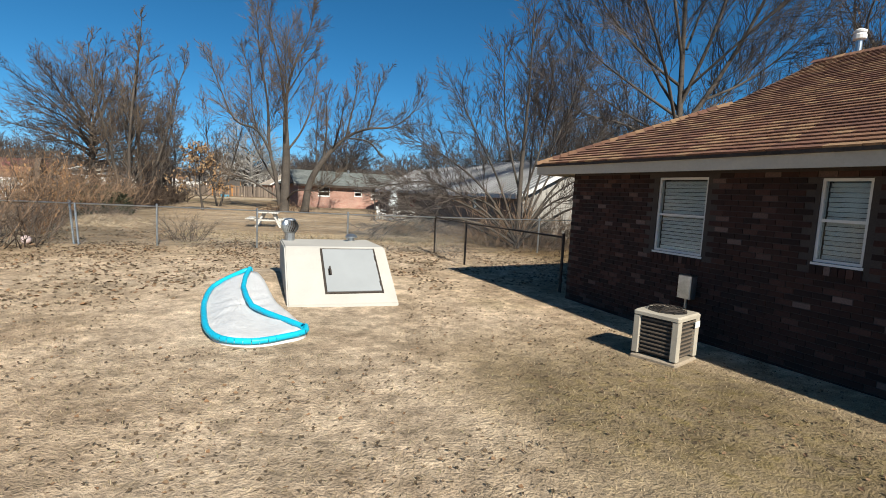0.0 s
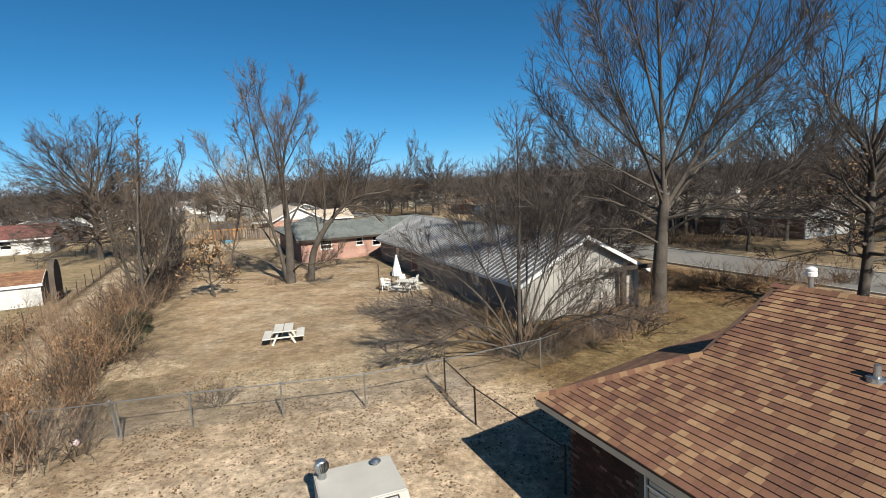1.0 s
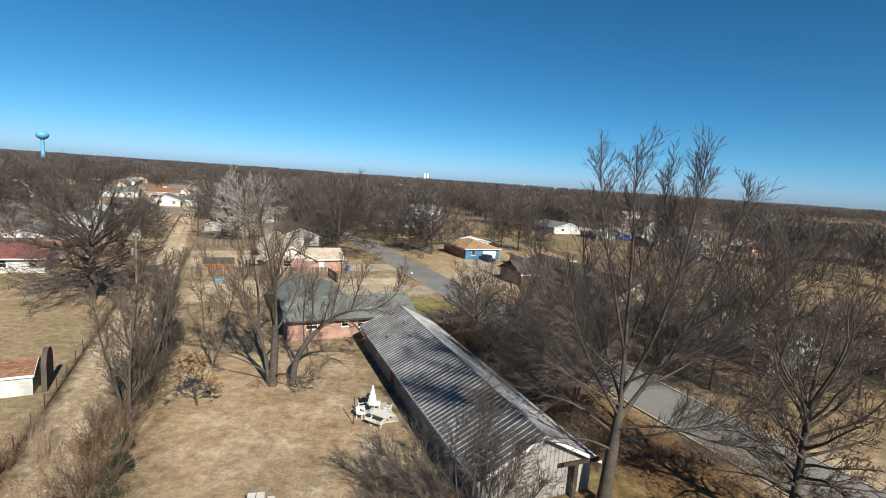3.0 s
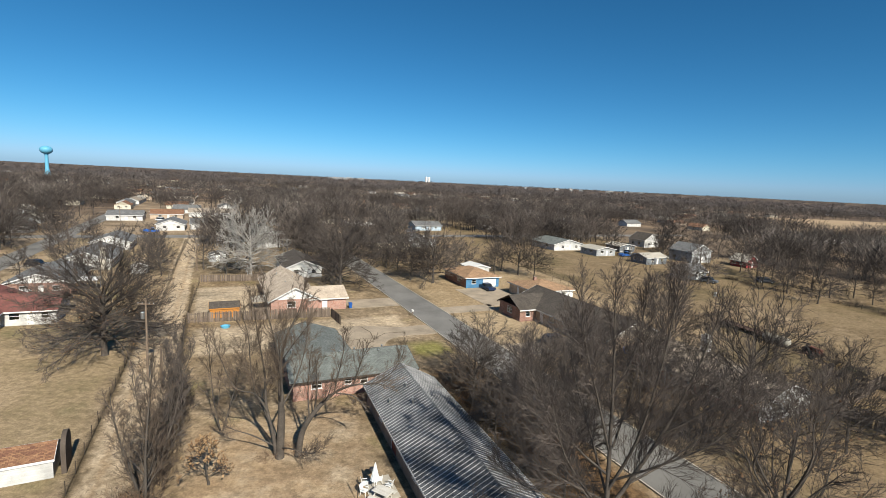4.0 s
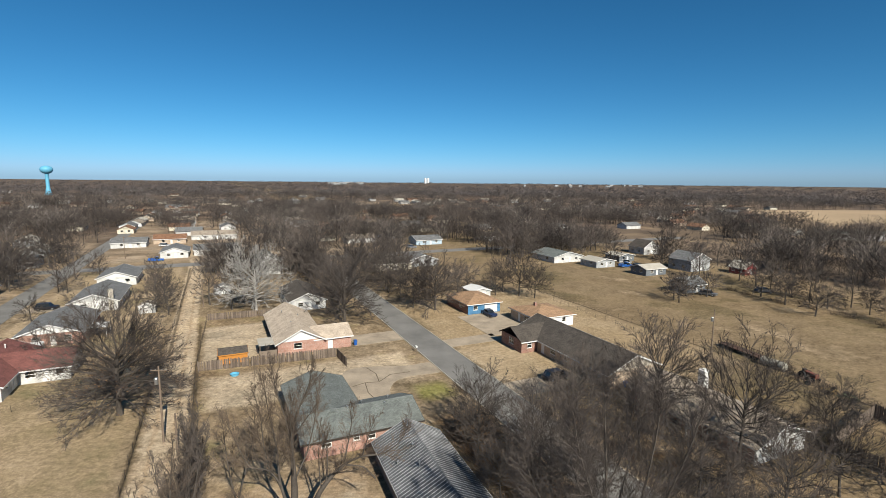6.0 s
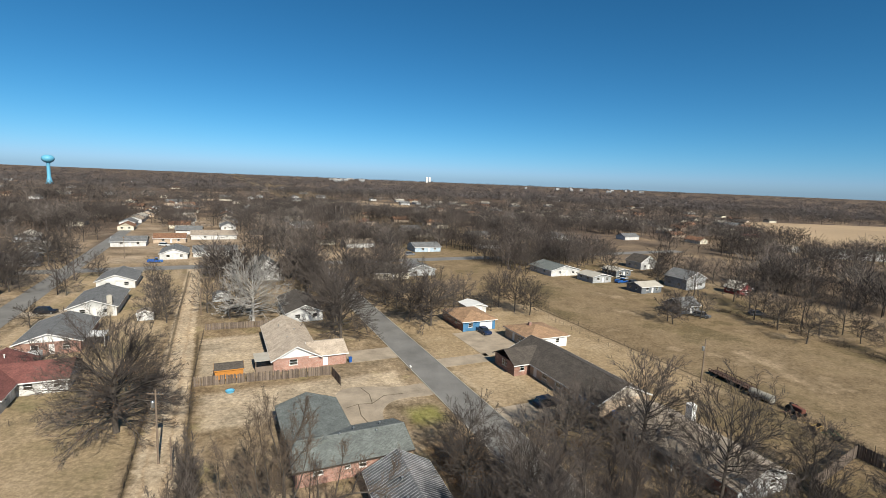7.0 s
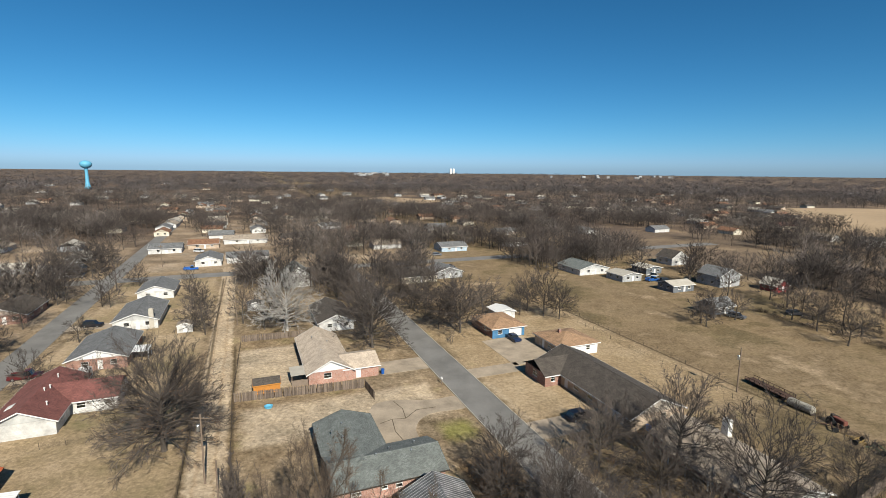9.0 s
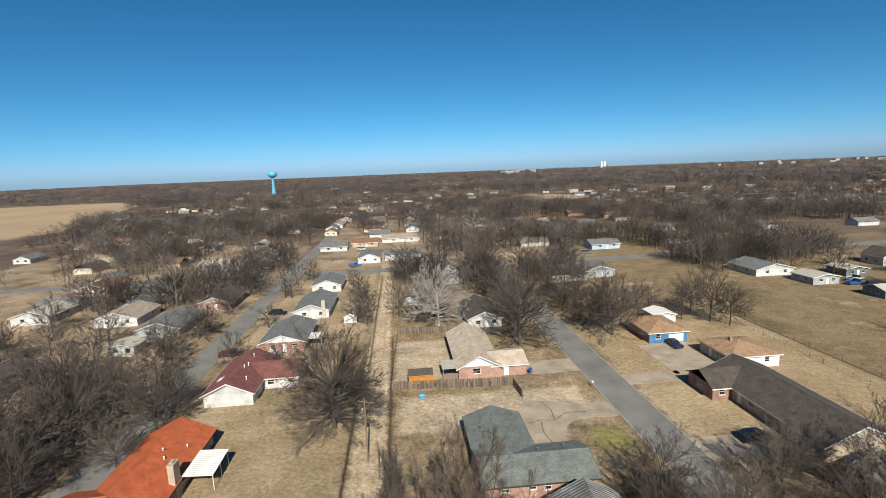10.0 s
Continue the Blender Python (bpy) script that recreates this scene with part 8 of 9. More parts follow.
# bare trees given across and along the block: tree, v, u, scale, turn
PLACED = [
    (B_TREE, 31.9, 40.0, 0.66, 40), (A_TREE, 29.0, 49.0, 0.62, 140), (B_TREE, 29.5, 31.0, 0.66, 250), (A_TREE, 25.5, 27.0, 0.52, 20), (B_TREE, 26.0, 44.0, 0.55, 310), (A_TREE, 24.6, 36.5, 0.5, 95),
    (A_TREE, 43.5, 47.5, 0.66, 60), (B_TREE, 45.5, 38.5, 0.62, 160), (A_TREE, 44.0, 29.0, 0.66, 200), (B_TREE, 48.5, 50.5, 0.55, 80), (A_TREE, 46.5, 22.0, 0.72, 10), (B_TREE, 57.5, 23.0, 0.66, 120),
    (A_TREE, 64.5, 18.0, 0.7, 330), (B_TREE, 84.5, 24.0, 0.6, 210), (A_TREE, 70.5, 30.5, 0.55, 75), (B_TREE, 78.0, 12.0, 0.7, 15),
    (G_TREE, 48.6, 107.9, 0.9, 130), (A_TREE, 44.5, 112.0, 0.75, 20), (A_TREE, 79.3, 108.8, 0.72, 220), (B_TREE, 75.3, 119.3, 0.8, 310), (A_TREE, 71.0, 116.0, 0.6, 35), (E_TREE, 66.5, 125.0, 1.2, 60), (E_TREE, 62.0, 122.0, 1.1, 10),
    (E_TREE, 113.0, 89.8, 0.95, 30), (E_TREE, 126.0, 91.3, 1.05, 130), (E_TREE, 141.1, 85.4, 1.15, 210), (E_TREE, 137.5, 76.6, 1.0, 310), (E_TREE, 132.5, 66.5, 1.0, 100), (A_TREE, 142.9, 54.7, 0.6, 45), (E_TREE, 139.0, 48.0, 1.1, 200), (E_TREE, 144.0, 70.0, 1.0, 15), (F_TREE, 147.0, 62.0, 0.6, 80), (E_TREE, 149.5, 82.0, 1.1, 260), (E_TREE, 121.5, 94.5, 1.1, 5),
    (D_TREE, -14.5, 132.0, 0.62, 70), (F_TREE, -11.5, 128.0, 0.6, 160), (E_TREE, -13.0, 141.0, 1.1, 10), (F_TREE, -14.0, 151.0, 0.7, 40),
    (G_TREE, 27.5, 122.0, 0.8, 170), (D_TREE, 29.0, 133.0, 0.9, 60), (C_TREE, 28.5, 145.0, 0.8, 250), (G_TREE, 29.0, 160.0, 0.62, 20), (D_TREE, 30.0, 176.0, 0.75, 100), (F_TREE, 25.5, 150.0, 0.75, 10), (E_TREE, 3.0, 164.0, 0.8, 30),
    (C_TREE, 46.0, 126.0, 0.65, 110), (G_TREE, 44.5, 146.0, 0.5, 310), (E_TREE, 52.0, 138.0, 0.8, 150),
    (D_TREE, -55.0, 214.0, 0.9, 20), (C_TREE, -58.0, 226.0, 0.95, 130), (D_TREE, -54.5, 238.0, 0.85, 210), (G_TREE, -63.0, 209.0, 0.8, 300), (D_TREE, -66.0, 222.0, 1.0, 60), (D_TREE, -60.0, 248.0, 0.95, 170),
    (D_TREE, -39.0, 104.0, 0.55, 40), (G_TREE, -55.0, 126.0, 0.6, 80), (A_TREE, -54.5, 148.0, 0.7, 200), (C_TREE, -56.0, 182.0, 0.8, 140), (D_TREE, -68.0, 186.0, 0.85, 230), (C_TREE, -76.0, 124.0, 0.7, 30), (E_TREE, -38.5, 132.0, 0.8, 20), (E_TREE, -39.0, 164.0, 0.9, 150), (E_TREE, -17.0, 160.0, 0.9, 250), (D_TREE, -28.0, 99.0, 0.5, 190), (F_TREE, -19.0, 176.0, 0.6, 30), (D_TREE, -36.0, 191.0, 0.6, 110),
    (D_TREE, -56.0, 76.0, 0.85, 30), (C_TREE, -54.5, 64.0, 0.9, 150), (G_TREE, -62.0, 70.0, 0.8, 240), (D_TREE, -55.0, 52.0, 0.9, 60), (C_TREE, -65.0, 58.0, 0.85, 300), (D_TREE, -74.0, 66.0, 0.8, 10), (C_TREE, -60.0, 92.0, 0.7, 200), (D_TREE, -78.0, 98.0, 0.7, 110), (D_TREE, -88.0, 84.0, 0.75, 170), (C_TREE, -100.0, 96.0, 0.8, 250), (D_TREE, -96.0, 116.0, 0.75, 60), (G_TREE, -108.0, 84.0, 0.7, 10), (C_TREE, -84.0, 46.0, 0.9, 310),
    (G_TREE, -42.9, 77.0, 0.7, 20), (A_TREE, -51.6, 58.0, 0.8, 60), (A_TREE, -52.6, 84.0, 0.75, 110), (B_TREE, -43.2, 86.0, 0.5, 280), (B_TREE, -52.6, 98.0, 0.7, 10), (A_TREE, -43.6, 66.0, 0.55, 330), (B_TREE, -60.0, 80.0, 0.75, 140), (G_TREE, -53.0, 72.0, 0.8, 200), (G_TREE, -59.0, 61.0, 0.85, 250), (D_TREE, -62.0, 86.0, 0.8, 40), (D_TREE, -66.0, 74.0, 0.85, 10), (G_TREE, -68.0, 94.0, 0.7, 120), (D_TREE, -53.5, 90.0, 0.6, 330),
    (B_TREE, -57.0, 112.0, 0.65, 160), (G_TREE, -56.0, 40.0, 0.9, 90), (D_TREE, -70.0, 108.0, 0.7, 10), (G_TREE, -82.0, 74.0, 0.7, 60), (C_TREE, -96.0, 62.0, 0.85, 220), (D_TREE, -118.0, 106.0, 0.8, 300), (D_TREE, -54.0, 172.0, 0.75, 0), (D_TREE, -80.0, 172.0, 0.7, 190), (C_TREE, -100.0, 140.0, 0.75, 30), (D_TREE, -124.0, 140.0, 0.8, 170),
]
for tr, v, u, s, rz in PLACED:
    q = blk(v, u)
    again(tr, q.x, q.y, s, rz)

# trees among the houses of the town
BUSY = []
for ob in list(bpy.data.objects):
    if ob.parent is None and ob.get("category") in ("house", "shed", "carport"):
        BUSY.append((ob.matrix_world.translation.x, ob.matrix_world.translation.y))


def free(v, u, room=9.0):
    """Whether a tree may stand there: off the streets, the alley, the open field and the houses."""
    if 31.5 < v < 42.0 and u < 200 or -52 < v < -42 or 194 < u < 212 or -12 < v < -3:
        return False
    if 66 < v < 134 and -30 < u < 150 or -11 < v < 33 and u < 118 or v > -41 and v < -11 and u < 194 or 42 < v < 66 and u < 118 and u > 20:
        return False
    if 66 < v < 110 and 150 < u < 195 or 42 < v < 110 and 212 < u < 224 or -48 < v < 12 and 196 < u < 300:
        return False
    q = blk(v, u)
    return all((q.x - a) ** 2 + (q.y - b) ** 2 > room * room for a, b in BUSY)


rt = random.Random(78)
count = 0
while count < 7:
    ang, d = rt.uniform(-1.25, -0.5), rt.uniform(85, 235)
    x, y = d * math.sin(ang), d * math.cos(ang)
    v, u = to_blk(x, y)
    if v > -53 or any((x - a) ** 2 + (y - b) ** 2 < 55 for a, b in BUSY):
        continue
    again(rt.choice([C_TREE, D_TREE, F_TREE, D_TREE]), x, y, rt.uniform(0.5, 0.75), rt.uniform(0, 360))
    count += 1

rt = random.Random(77)
KINDS = [C_TREE, D_TREE, E_TREE, F_TREE, F_TREE, E_TREE]
count = 0
while count < 58:
    ang, d = rt.uniform(-0.95, 0.72), 105 + 130 * rt.random() ** 1.2
    x, y = d * math.sin(ang), d * math.cos(ang)
    v, u = to_blk(x, y)
    if not free(v, u) or v < -52 and u < 200 and rt.random() < 0.7:
        continue
    k = rt.choice(KINDS)
    s = rt.uniform(0.65, 1.0) * (1.35 if k is E_TREE else 1.0)
    again(k, x, y, s, rt.uniform(0, 360))
    count += 1


# ---- far woods: simple bare crowns, joined, from the middle distance to the horizon
FIELDS = [
    [(342, 180), (402, 221), (523, 355), (590, 386), (760, 320), (600, 190), (420, 140)],
    [(-290, 440), (-349, 607), (-425, 854), (-540, 1010), (-900, 1000), (-700, 500), (-420, 330)],
    [(115, 650), (190, 705), (238, 595), (200, 560)],
    [(20, 1060), (20, 1110), (160, 1130), (160, 1080)],
]
FIELDS = [[tuple(blk(v, u)[:2]) for v, u in p] for p in FIELDS]


def inside(x, y, poly):
    c = False
    for (x0, y0), (x1, y1) in zip(poly, poly[1:] + poly[:1]):
        if (y0 > y) != (y1 > y) and x < (x1 - x0) * (y - y0) / (y1 - y0) + x0:
            c = not c
    return c


def open_land(x, y):
    return (x + 660) ** 2 + (y - 815) ** 2 < 75 ** 2 or any(inside(x, y, p) for p in FIELDS)


for p, lab in zip(FIELDS, ("tan stubble field beyond the town", "wide tan crop field rising beyond the houses", "pale strip of open field among the woods", "thin pale strip of field far off")):
    field(p, lab)


def bare_template(seed, limbs, twigs, r):
    """A small bare tree, one metre high and about one wide: stem, limbs and a rounded haze of twigs."""
    rnd = random.Random(seed)
    sh = Shape()
    spike(sh, Vector((0, 0, -0.02)), Vector((0, 0, 1)), 0.9, 0.016)
    for i in range(limbs):
        a = i * 2.4 + rnd.uniform(-0.3, 0.3)
        z = 0.16 + 0.5 * i / limbs
        d = Vector((math.cos(a), math.sin(a), rnd.uniform(0.45, 1.3))).normalized()
        spike(sh, Vector((0, 0, z)), d, rnd.uniform(0.4, 0.55) * (1.1 - 0.5 * i / limbs), 0.009)
    for i in range(twigs):
        a, f = rnd.uniform(0, 6.283), rnd.random()
        rad = 0.46 * math.sqrt(rnd.random())
        z = 0.22 + 0.66 * f * math.sqrt(max(0.05, 1 - (rad / 0.5) ** 2))
        p = Vector((rad * math.cos(a), rad * math.sin(a), z))
        d = Vector((math.cos(a + rnd.gauss(0, 0.5)) * (0.3 + rad), math.sin(a + rnd.gauss(0, 0.5)) * (0.3 + rad), 0.55 + rnd.gauss(0, 0.2))).normalized()
        spike(sh, p, d, rnd.uniform(0.12, 0.22), r)
    return np.array(sh.v), np.array(sh.f)


def scatter(name, label, templates, spots, mat):
    """Joins copies of the templates: spots are x, y, height, width, turn."""
    vs, fs, o = [], [], 0
    for i, (x, y, h, w, a) in enumerate(spots):
        v, f = templates[i % len(templates)]
        c, s = math.cos(a), math.sin(a)
        q = np.empty_like(v)
        q[:, 0] = (v[:, 0] * c - v[:, 1] * s) * w + x
        q[:, 1] = (v[:, 0] * s + v[:, 1] * c) * w + y
        q[:, 2] = v[:, 2] * h
        vs.append(q)
        fs.append(f + o)
        o += len(v)
    vs, fs = np.concatenate(vs), np.concatenate(fs)
    me = bpy.data.meshes.new(name)
    me.from_pydata(vs.tolist(), [], fs.tolist())
    me.materials.append(mat)
    return tagged(new(name, me), label, "woods", kind="stuff")


def wooded(v, u):
    """Whether the land beyond the open field carries trees there."""
    if v < 186:
        return u > 172 + 0.05 * (v - 105)
    return 60 < u < 165 and v < 205 or u >= 165 or v > 230


def far_woods():
    rnd = random.Random(3)
    spots = []
    while len(spots) < 70:
        v, u = rnd.uniform(-190, -53), rnd.uniform(190, 400)
        q = blk(v, u)
        h = rnd.uniform(10, 17)
        if all((q.x - a) ** 2 + (q.y - b) ** 2 > 60 for a, b in BUSY):
            spots.append((q.x, q.y, h, h * rnd.uniform(0.7, 1.05), rnd.uniform(0, 6.28)))
    while len(spots) < 1700:
        ang = rnd.uniform(-1.0, 0.78)
        d = 170 * (480 / 170) ** rnd.random()
        x, y = d * math.sin(ang), d * math.cos(ang)
        v, u = to_blk(x, y)
        if not free(v, u, 8) or open_land(x, y) or noise.noise(Vector((x * 0.014, y * 0.014, 0))) < -0.02:
            continue
        if v > 105 and (not wooded(v, u) or rnd.random() < 0.25) or -50 < v < 62 and 205 < u < 440 and rnd.random() < 0.62 or v < -52 and u < 330 and rnd.random() < 0.6:
            continue
        h = rnd.uniform(8, 16.5)
        spots.append((x, y, h, h * rnd.uniform(0.7, 1.1), rnd.uniform(0, 6.28)))
    near_kinds = [bare_template(s, 9, 96, 0.0085) for s in range(5)]
    for part_of, label, mat in (((0, 1, 2, 3), "grey-brown bare winter trees filling the town beyond", MAT_WOODS), ((4, 5), "dark bare trees scattered through the town", MAT_WOODS_DARK), ((6,), "pale-barked bare trees scattered through the town", MAT_WOODS_PALE)):
        scatter("bare_woods", label, near_kinds, [q for i, q in enumerate(spots) if i * 5 % 7 in part_of], mat)
    spots = []
    while len(spots) < 3600:
        ang = rnd.uniform(-1.05, 0.85)
        d = 400 * (1100 / 400) ** rnd.random()
        x, y = d * math.sin(ang), d * math.cos(ang)
        v, u = to_blk(x, y)
        if d < 460 and not free(v, u, 8) or open_land(x, y) or noise.noise(Vector((x * 0.008, y * 0.008, 4))) < -0.2:
            continue
        if v > 105 and not wooded(v, u):
            continue
        h = rnd.uniform(8, 15)
        spots.append((x, y, h, h * rnd.uniform(0.9, 1.5), rnd.uniform(0, 6.28)))
    far_kinds = [bare_template(s + 40, 5, 36, 0.014) for s in range(5)]
    for part_of, label, mat in (((0, 1, 2, 3), "bare winter woods between the far houses", MAT_WOODS), ((4, 5), "dark stands of bare trees between the far houses", MAT_WOODS_DARK), ((6,), "pale bare trees between the far houses", MAT_WOODS_PALE)):
        scatter("bare_woods", label, far_kinds, [q for i, q in enumerate(spots) if i * 5 % 7 in part_of], mat)
    spots = []
    while len(spots) < 6500:
        ang = rnd.uniform(-1.1, 0.9)
        f = rnd.random()
        d = 1 / (1 / 900 + f * (1 / 4900 - 1 / 900))
        x, y = d * math.sin(ang), d * math.cos(ang)
        if open_land(x, y) or noise.noise(Vector((x * 0.004, y * 0.004, 9))) < -0.5:
            continue
        h = rnd.uniform(8, 14.5)
        spots.append((x, y, h, h * rnd.uniform(1.2, 2.2) * (0.7 + d / 2500), rnd.uniform(0, 6.28)))
    scatter("distant_woods", "dark bare woodland stretching to the horizon", [bare_template(s + 80, 2, 15, 0.045) for s in range(5)], spots, MAT_WOODS_FAR)


far_woods()


# ---- more houses of the town, each a plain small house seen from far
def town_house(label, wall, roof, w, l, rise):
    h = thing("house", label, "house", 0, 0, 0, BLOCK_TURN, "houses of the town")
    a, b = w / 2, l / 2
    add_walls(h, -a, a, -b, b, 2.5, wall, {"n": [("w", -a * 0.45, 1.3, 1.0, 2.0), ("w", a * 0.45, 1.3, 1.0, 2.0)], "r": [("w", 0, 1.3, 1.0, 2.0)]}, plain=True)
    gable_roof(h, -a, a, -b, b, 2.55, rise, roof, "y", 0.45, 0.4, wall, MAT_WHITE, plain=True)
    return h


def town():
    kinds = [
        town_house("small white house with a grey roof", SIDING_WHITE, ROOF_GREY, 8.5, 13, 1.9),
        town_house("brick house with a dark shingle roof", BRICK_TAN, ROOF_DARK, 9, 14, 2.0),
        town_house("white house with a pale straw roof", SIDING_WHITE, ROOF_STRAW, 9, 15, 1.7),
        town_house("cream house with a brown roof", SIDING_CREAM, ROOF_FAR_BROWN, 8, 12, 1.9),
        town_house("grey house with a pale grey roof", SIDING_GREY, MAT_CONCRETE, 9, 13, 1.5),
    ]
    spots = [(26.5, 291, 90), (30.6, 416, 0), (31.3, 520, 0), (77, 418, 90), (86, 383, 90), (68, 247, 90), (-117, 380, 0), (-110, 293, 0), (-166, 380, 0), (-155, 270, 0), (-202, 328, 0), (-119, 208, 0), (-73, 192, 0), (-202, 284, 0), (350, 483, 0), (-88, 160, 0), (-112, 100, 90), (-112, 122, 90), (-138, 110, 0), (-138, 160, 0), (-112, 170, 90), (-86, 232, 90), (-70, 250, 0), (52, 262, 0), (300, 235, 0), (262, 260, 90), (330, 190, 0)]
    for u in range(330, 480, 24):
        spots += [(-48, u + 4, 0), (-20, u + 12, 90), (8, u + 2, 0), (54, u + 10, 90)]
    rnd = random.Random(8)

    def far_house(label, wall, roof):
        h = thing("house", label, "house", 0, 0, 0, 0, "far houses of the town")
        part("wall", Shape().box(-4.2, -6.5, 0, 4.2, 6.5, 2.6), wall, h, uv=lambda p: (p[0] + p[1], p[2]))
        for sx in (-1, 1):
            part("roof", Shape().slab([(sx * 4.8, -7.0, 2.45), (sx * 4.8, 7.0, 2.45), (0, 7.0, 4.6), (0, -7.0, 4.6)][::sx], 0.12), roof, h, uv=lambda p: (p[1], p[0]))
        return h

    far = [far_house("small far-off white house with a grey roof", SIDING_WHITE, ROOF_GREY), far_house("small far-off house with a dark roof", SIDING_CREAM, ROOF_DARK), far_house("small far-off brick house with a brown roof", BRICK_TAN, ROOF_FAR_BROWN), far_house("small far-off grey house with a pale roof", SIDING_GREY, MAT_CONCRETE)]
    placed = 0
    taken = [tuple(blk(v, u)[:2]) for v, u, t in spots]
    while placed < 130:
        ang, d = rnd.uniform(-0.98, 0.75), 215 + 560 * rnd.random() ** 0.9
        x, y = d * math.sin(ang), d * math.cos(ang)
        v, u = to_blk(x, y)
        u = round(u / 24) * 24
        x, y = blk(v, u)[:2]
        if not free(v, u, 20) or v > 95 and u < 250 or open_land(x, y) or any((x - a) ** 2 + (y - b) ** 2 < 400 for a, b in taken):
            continue
        taken.append((x, y))
        m = pose(x, y, 0, 0, 0, BLOCK_TURN + rnd.choice((0, 90)) + rnd.uniform(-5, 5))
        if placed < 4:
            far[placed].matrix_world = m
        else:
            copy_thing(far[rnd.choice((0, 1, 1, 2, 2, 3))], m)
        placed += 1
    for i in range(60):
        ang, d = rnd.uniform(-0.95, 0.75), rnd.uniform(480, 1500)
        x, y = d * math.sin(ang), d * math.cos(ang)
        if not open_land(x, y):
            v, u = to_blk(x, y)
            spots.append((v, u, rnd.choice((0, 90))))
    first = set()
    for i, (v, u, turn) in enumerate(spots):
        k = kinds[(i * 7 + int(u)) % 5]
        q = blk(v + rnd.uniform(-2, 2), u + rnd.uniform(-3, 3))
        m = pose(q.x, q.y, 0, 0, 0, BLOCK_TURN + turn + rnd.uniform(-4, 4))
        if k not in first:
            first.add(k)
            k.matrix_world = m
        else:
            copy_thing(k, m)
    big = thing("warehouse", "long low warehouse with white walls and a grey-green roof", "warehouse", *blk(338, 160)[:2], 0, BLOCK_TURN - 34)
    part("wall", Shape().box(-17, -5, 0, 17, 5, 4.2), SIDING_WHITE, big, uv=lambda p: (p[0] + p[1], p[2]))
    part("roof", Shape().slab([(-17.5, -5.5, 4.3), (17.5, -5.5, 4.3), (17.5, 0, 5.4), (-17.5, 0, 5.4)], 0.2), ROOF_GREEN, big, uv=lambda p: (p[0], p[1]))
    part("roof", Shape().slab([(17.5, 5.5, 4.3), (-17.5, 5.5, 4.3), (-17.5, 0, 5.4), (17.5, 0, 5.4)], 0.2), ROOF_GREEN, big, uv=lambda p: (p[0], p[1]))
    red = far_house("far-off house with a red roof", SIDING_CREAM, ROOF_RED)
    red.matrix_world = pose(*blk(372, 243)[:2], 0, 0, 0, BLOCK_TURN + 70)
    for i in range(30):
        ang, d = (rnd.uniform(-0.22, -0.14) if i % 3 else rnd.uniform(0.1, 0.4)), rnd.uniform(2600, 3900)
        w = rnd.uniform(10, 34)
        b = thing("far_building", "pale far-off building among the woods", "building", d * math.sin(ang), d * math.cos(ang), 0, rnd.uniform(-30, 30), "far pale buildings")
        part("wall", Shape().box(-w / 2, -8, 0, w / 2, 8, 10.0), SIDING_GREY, b, uv=lambda p: (p[0] + p[1], p[2]))
        part("roof", Shape().box(-w / 2 - 0.5, -8.5, 10.01, w / 2 + 0.5, 8.5, 10.6), MAT_CONCRETE, b)


town()


# ---- brush, hedges and shrubs
def make_bush(seed, h, w, stems, twigs, r, up=0.9):
    rnd = random.Random(seed)
    s = Shape()
    for i in range(stems):
        a = rnd.uniform(0, 6.283)
        rad = w * 0.5 * math.sqrt(rnd.random())
        p = Vector((rad * 0.8 * math.cos(a), rad * 0.8 * math.sin(a), -0.05))
        d = Vector((math.cos(a) * 0.5 * rad / w + rnd.gauss(0, 0.36), math.sin(a) * 0.5 * rad / w + rnd.gauss(0, 0.36), up)).normalized()
        pts = limb(s, p, d, h * rnd.uniform(0.5, 1.0), r, 4, 3, rnd, 0.02, 0.28, 0.3)
        for j in range(twigs):
            q, dd, rr = sample(pts, 0.15 + 0.85 * rnd.random())
            spike(s, q, rot_about(dd, rnd.uniform(0.3, 1.0), rnd.uniform(0, 6.28)), h * rnd.uniform(0.12, 0.3), r * 0.55)
    return s


BUSH_MESHES = [
    make_bush(1, 2.6, 2.8, 30, 13, 0.015).mesh("bush", MAT_BRUSH),
    make_bush(2, 2.2, 2.6, 38, 11, 0.016, 0.6).mesh("bush", MAT_BRUSH_DARK),
    make_bush(3, 1.6, 2.8, 38, 10, 0.013, 0.6).mesh("bush", MAT_BRUSH),
    make_bush(4, 1.5, 2.6, 40, 11, 0.016, 0.5).mesh("bush", MAT_BRUSH_DARK),
]


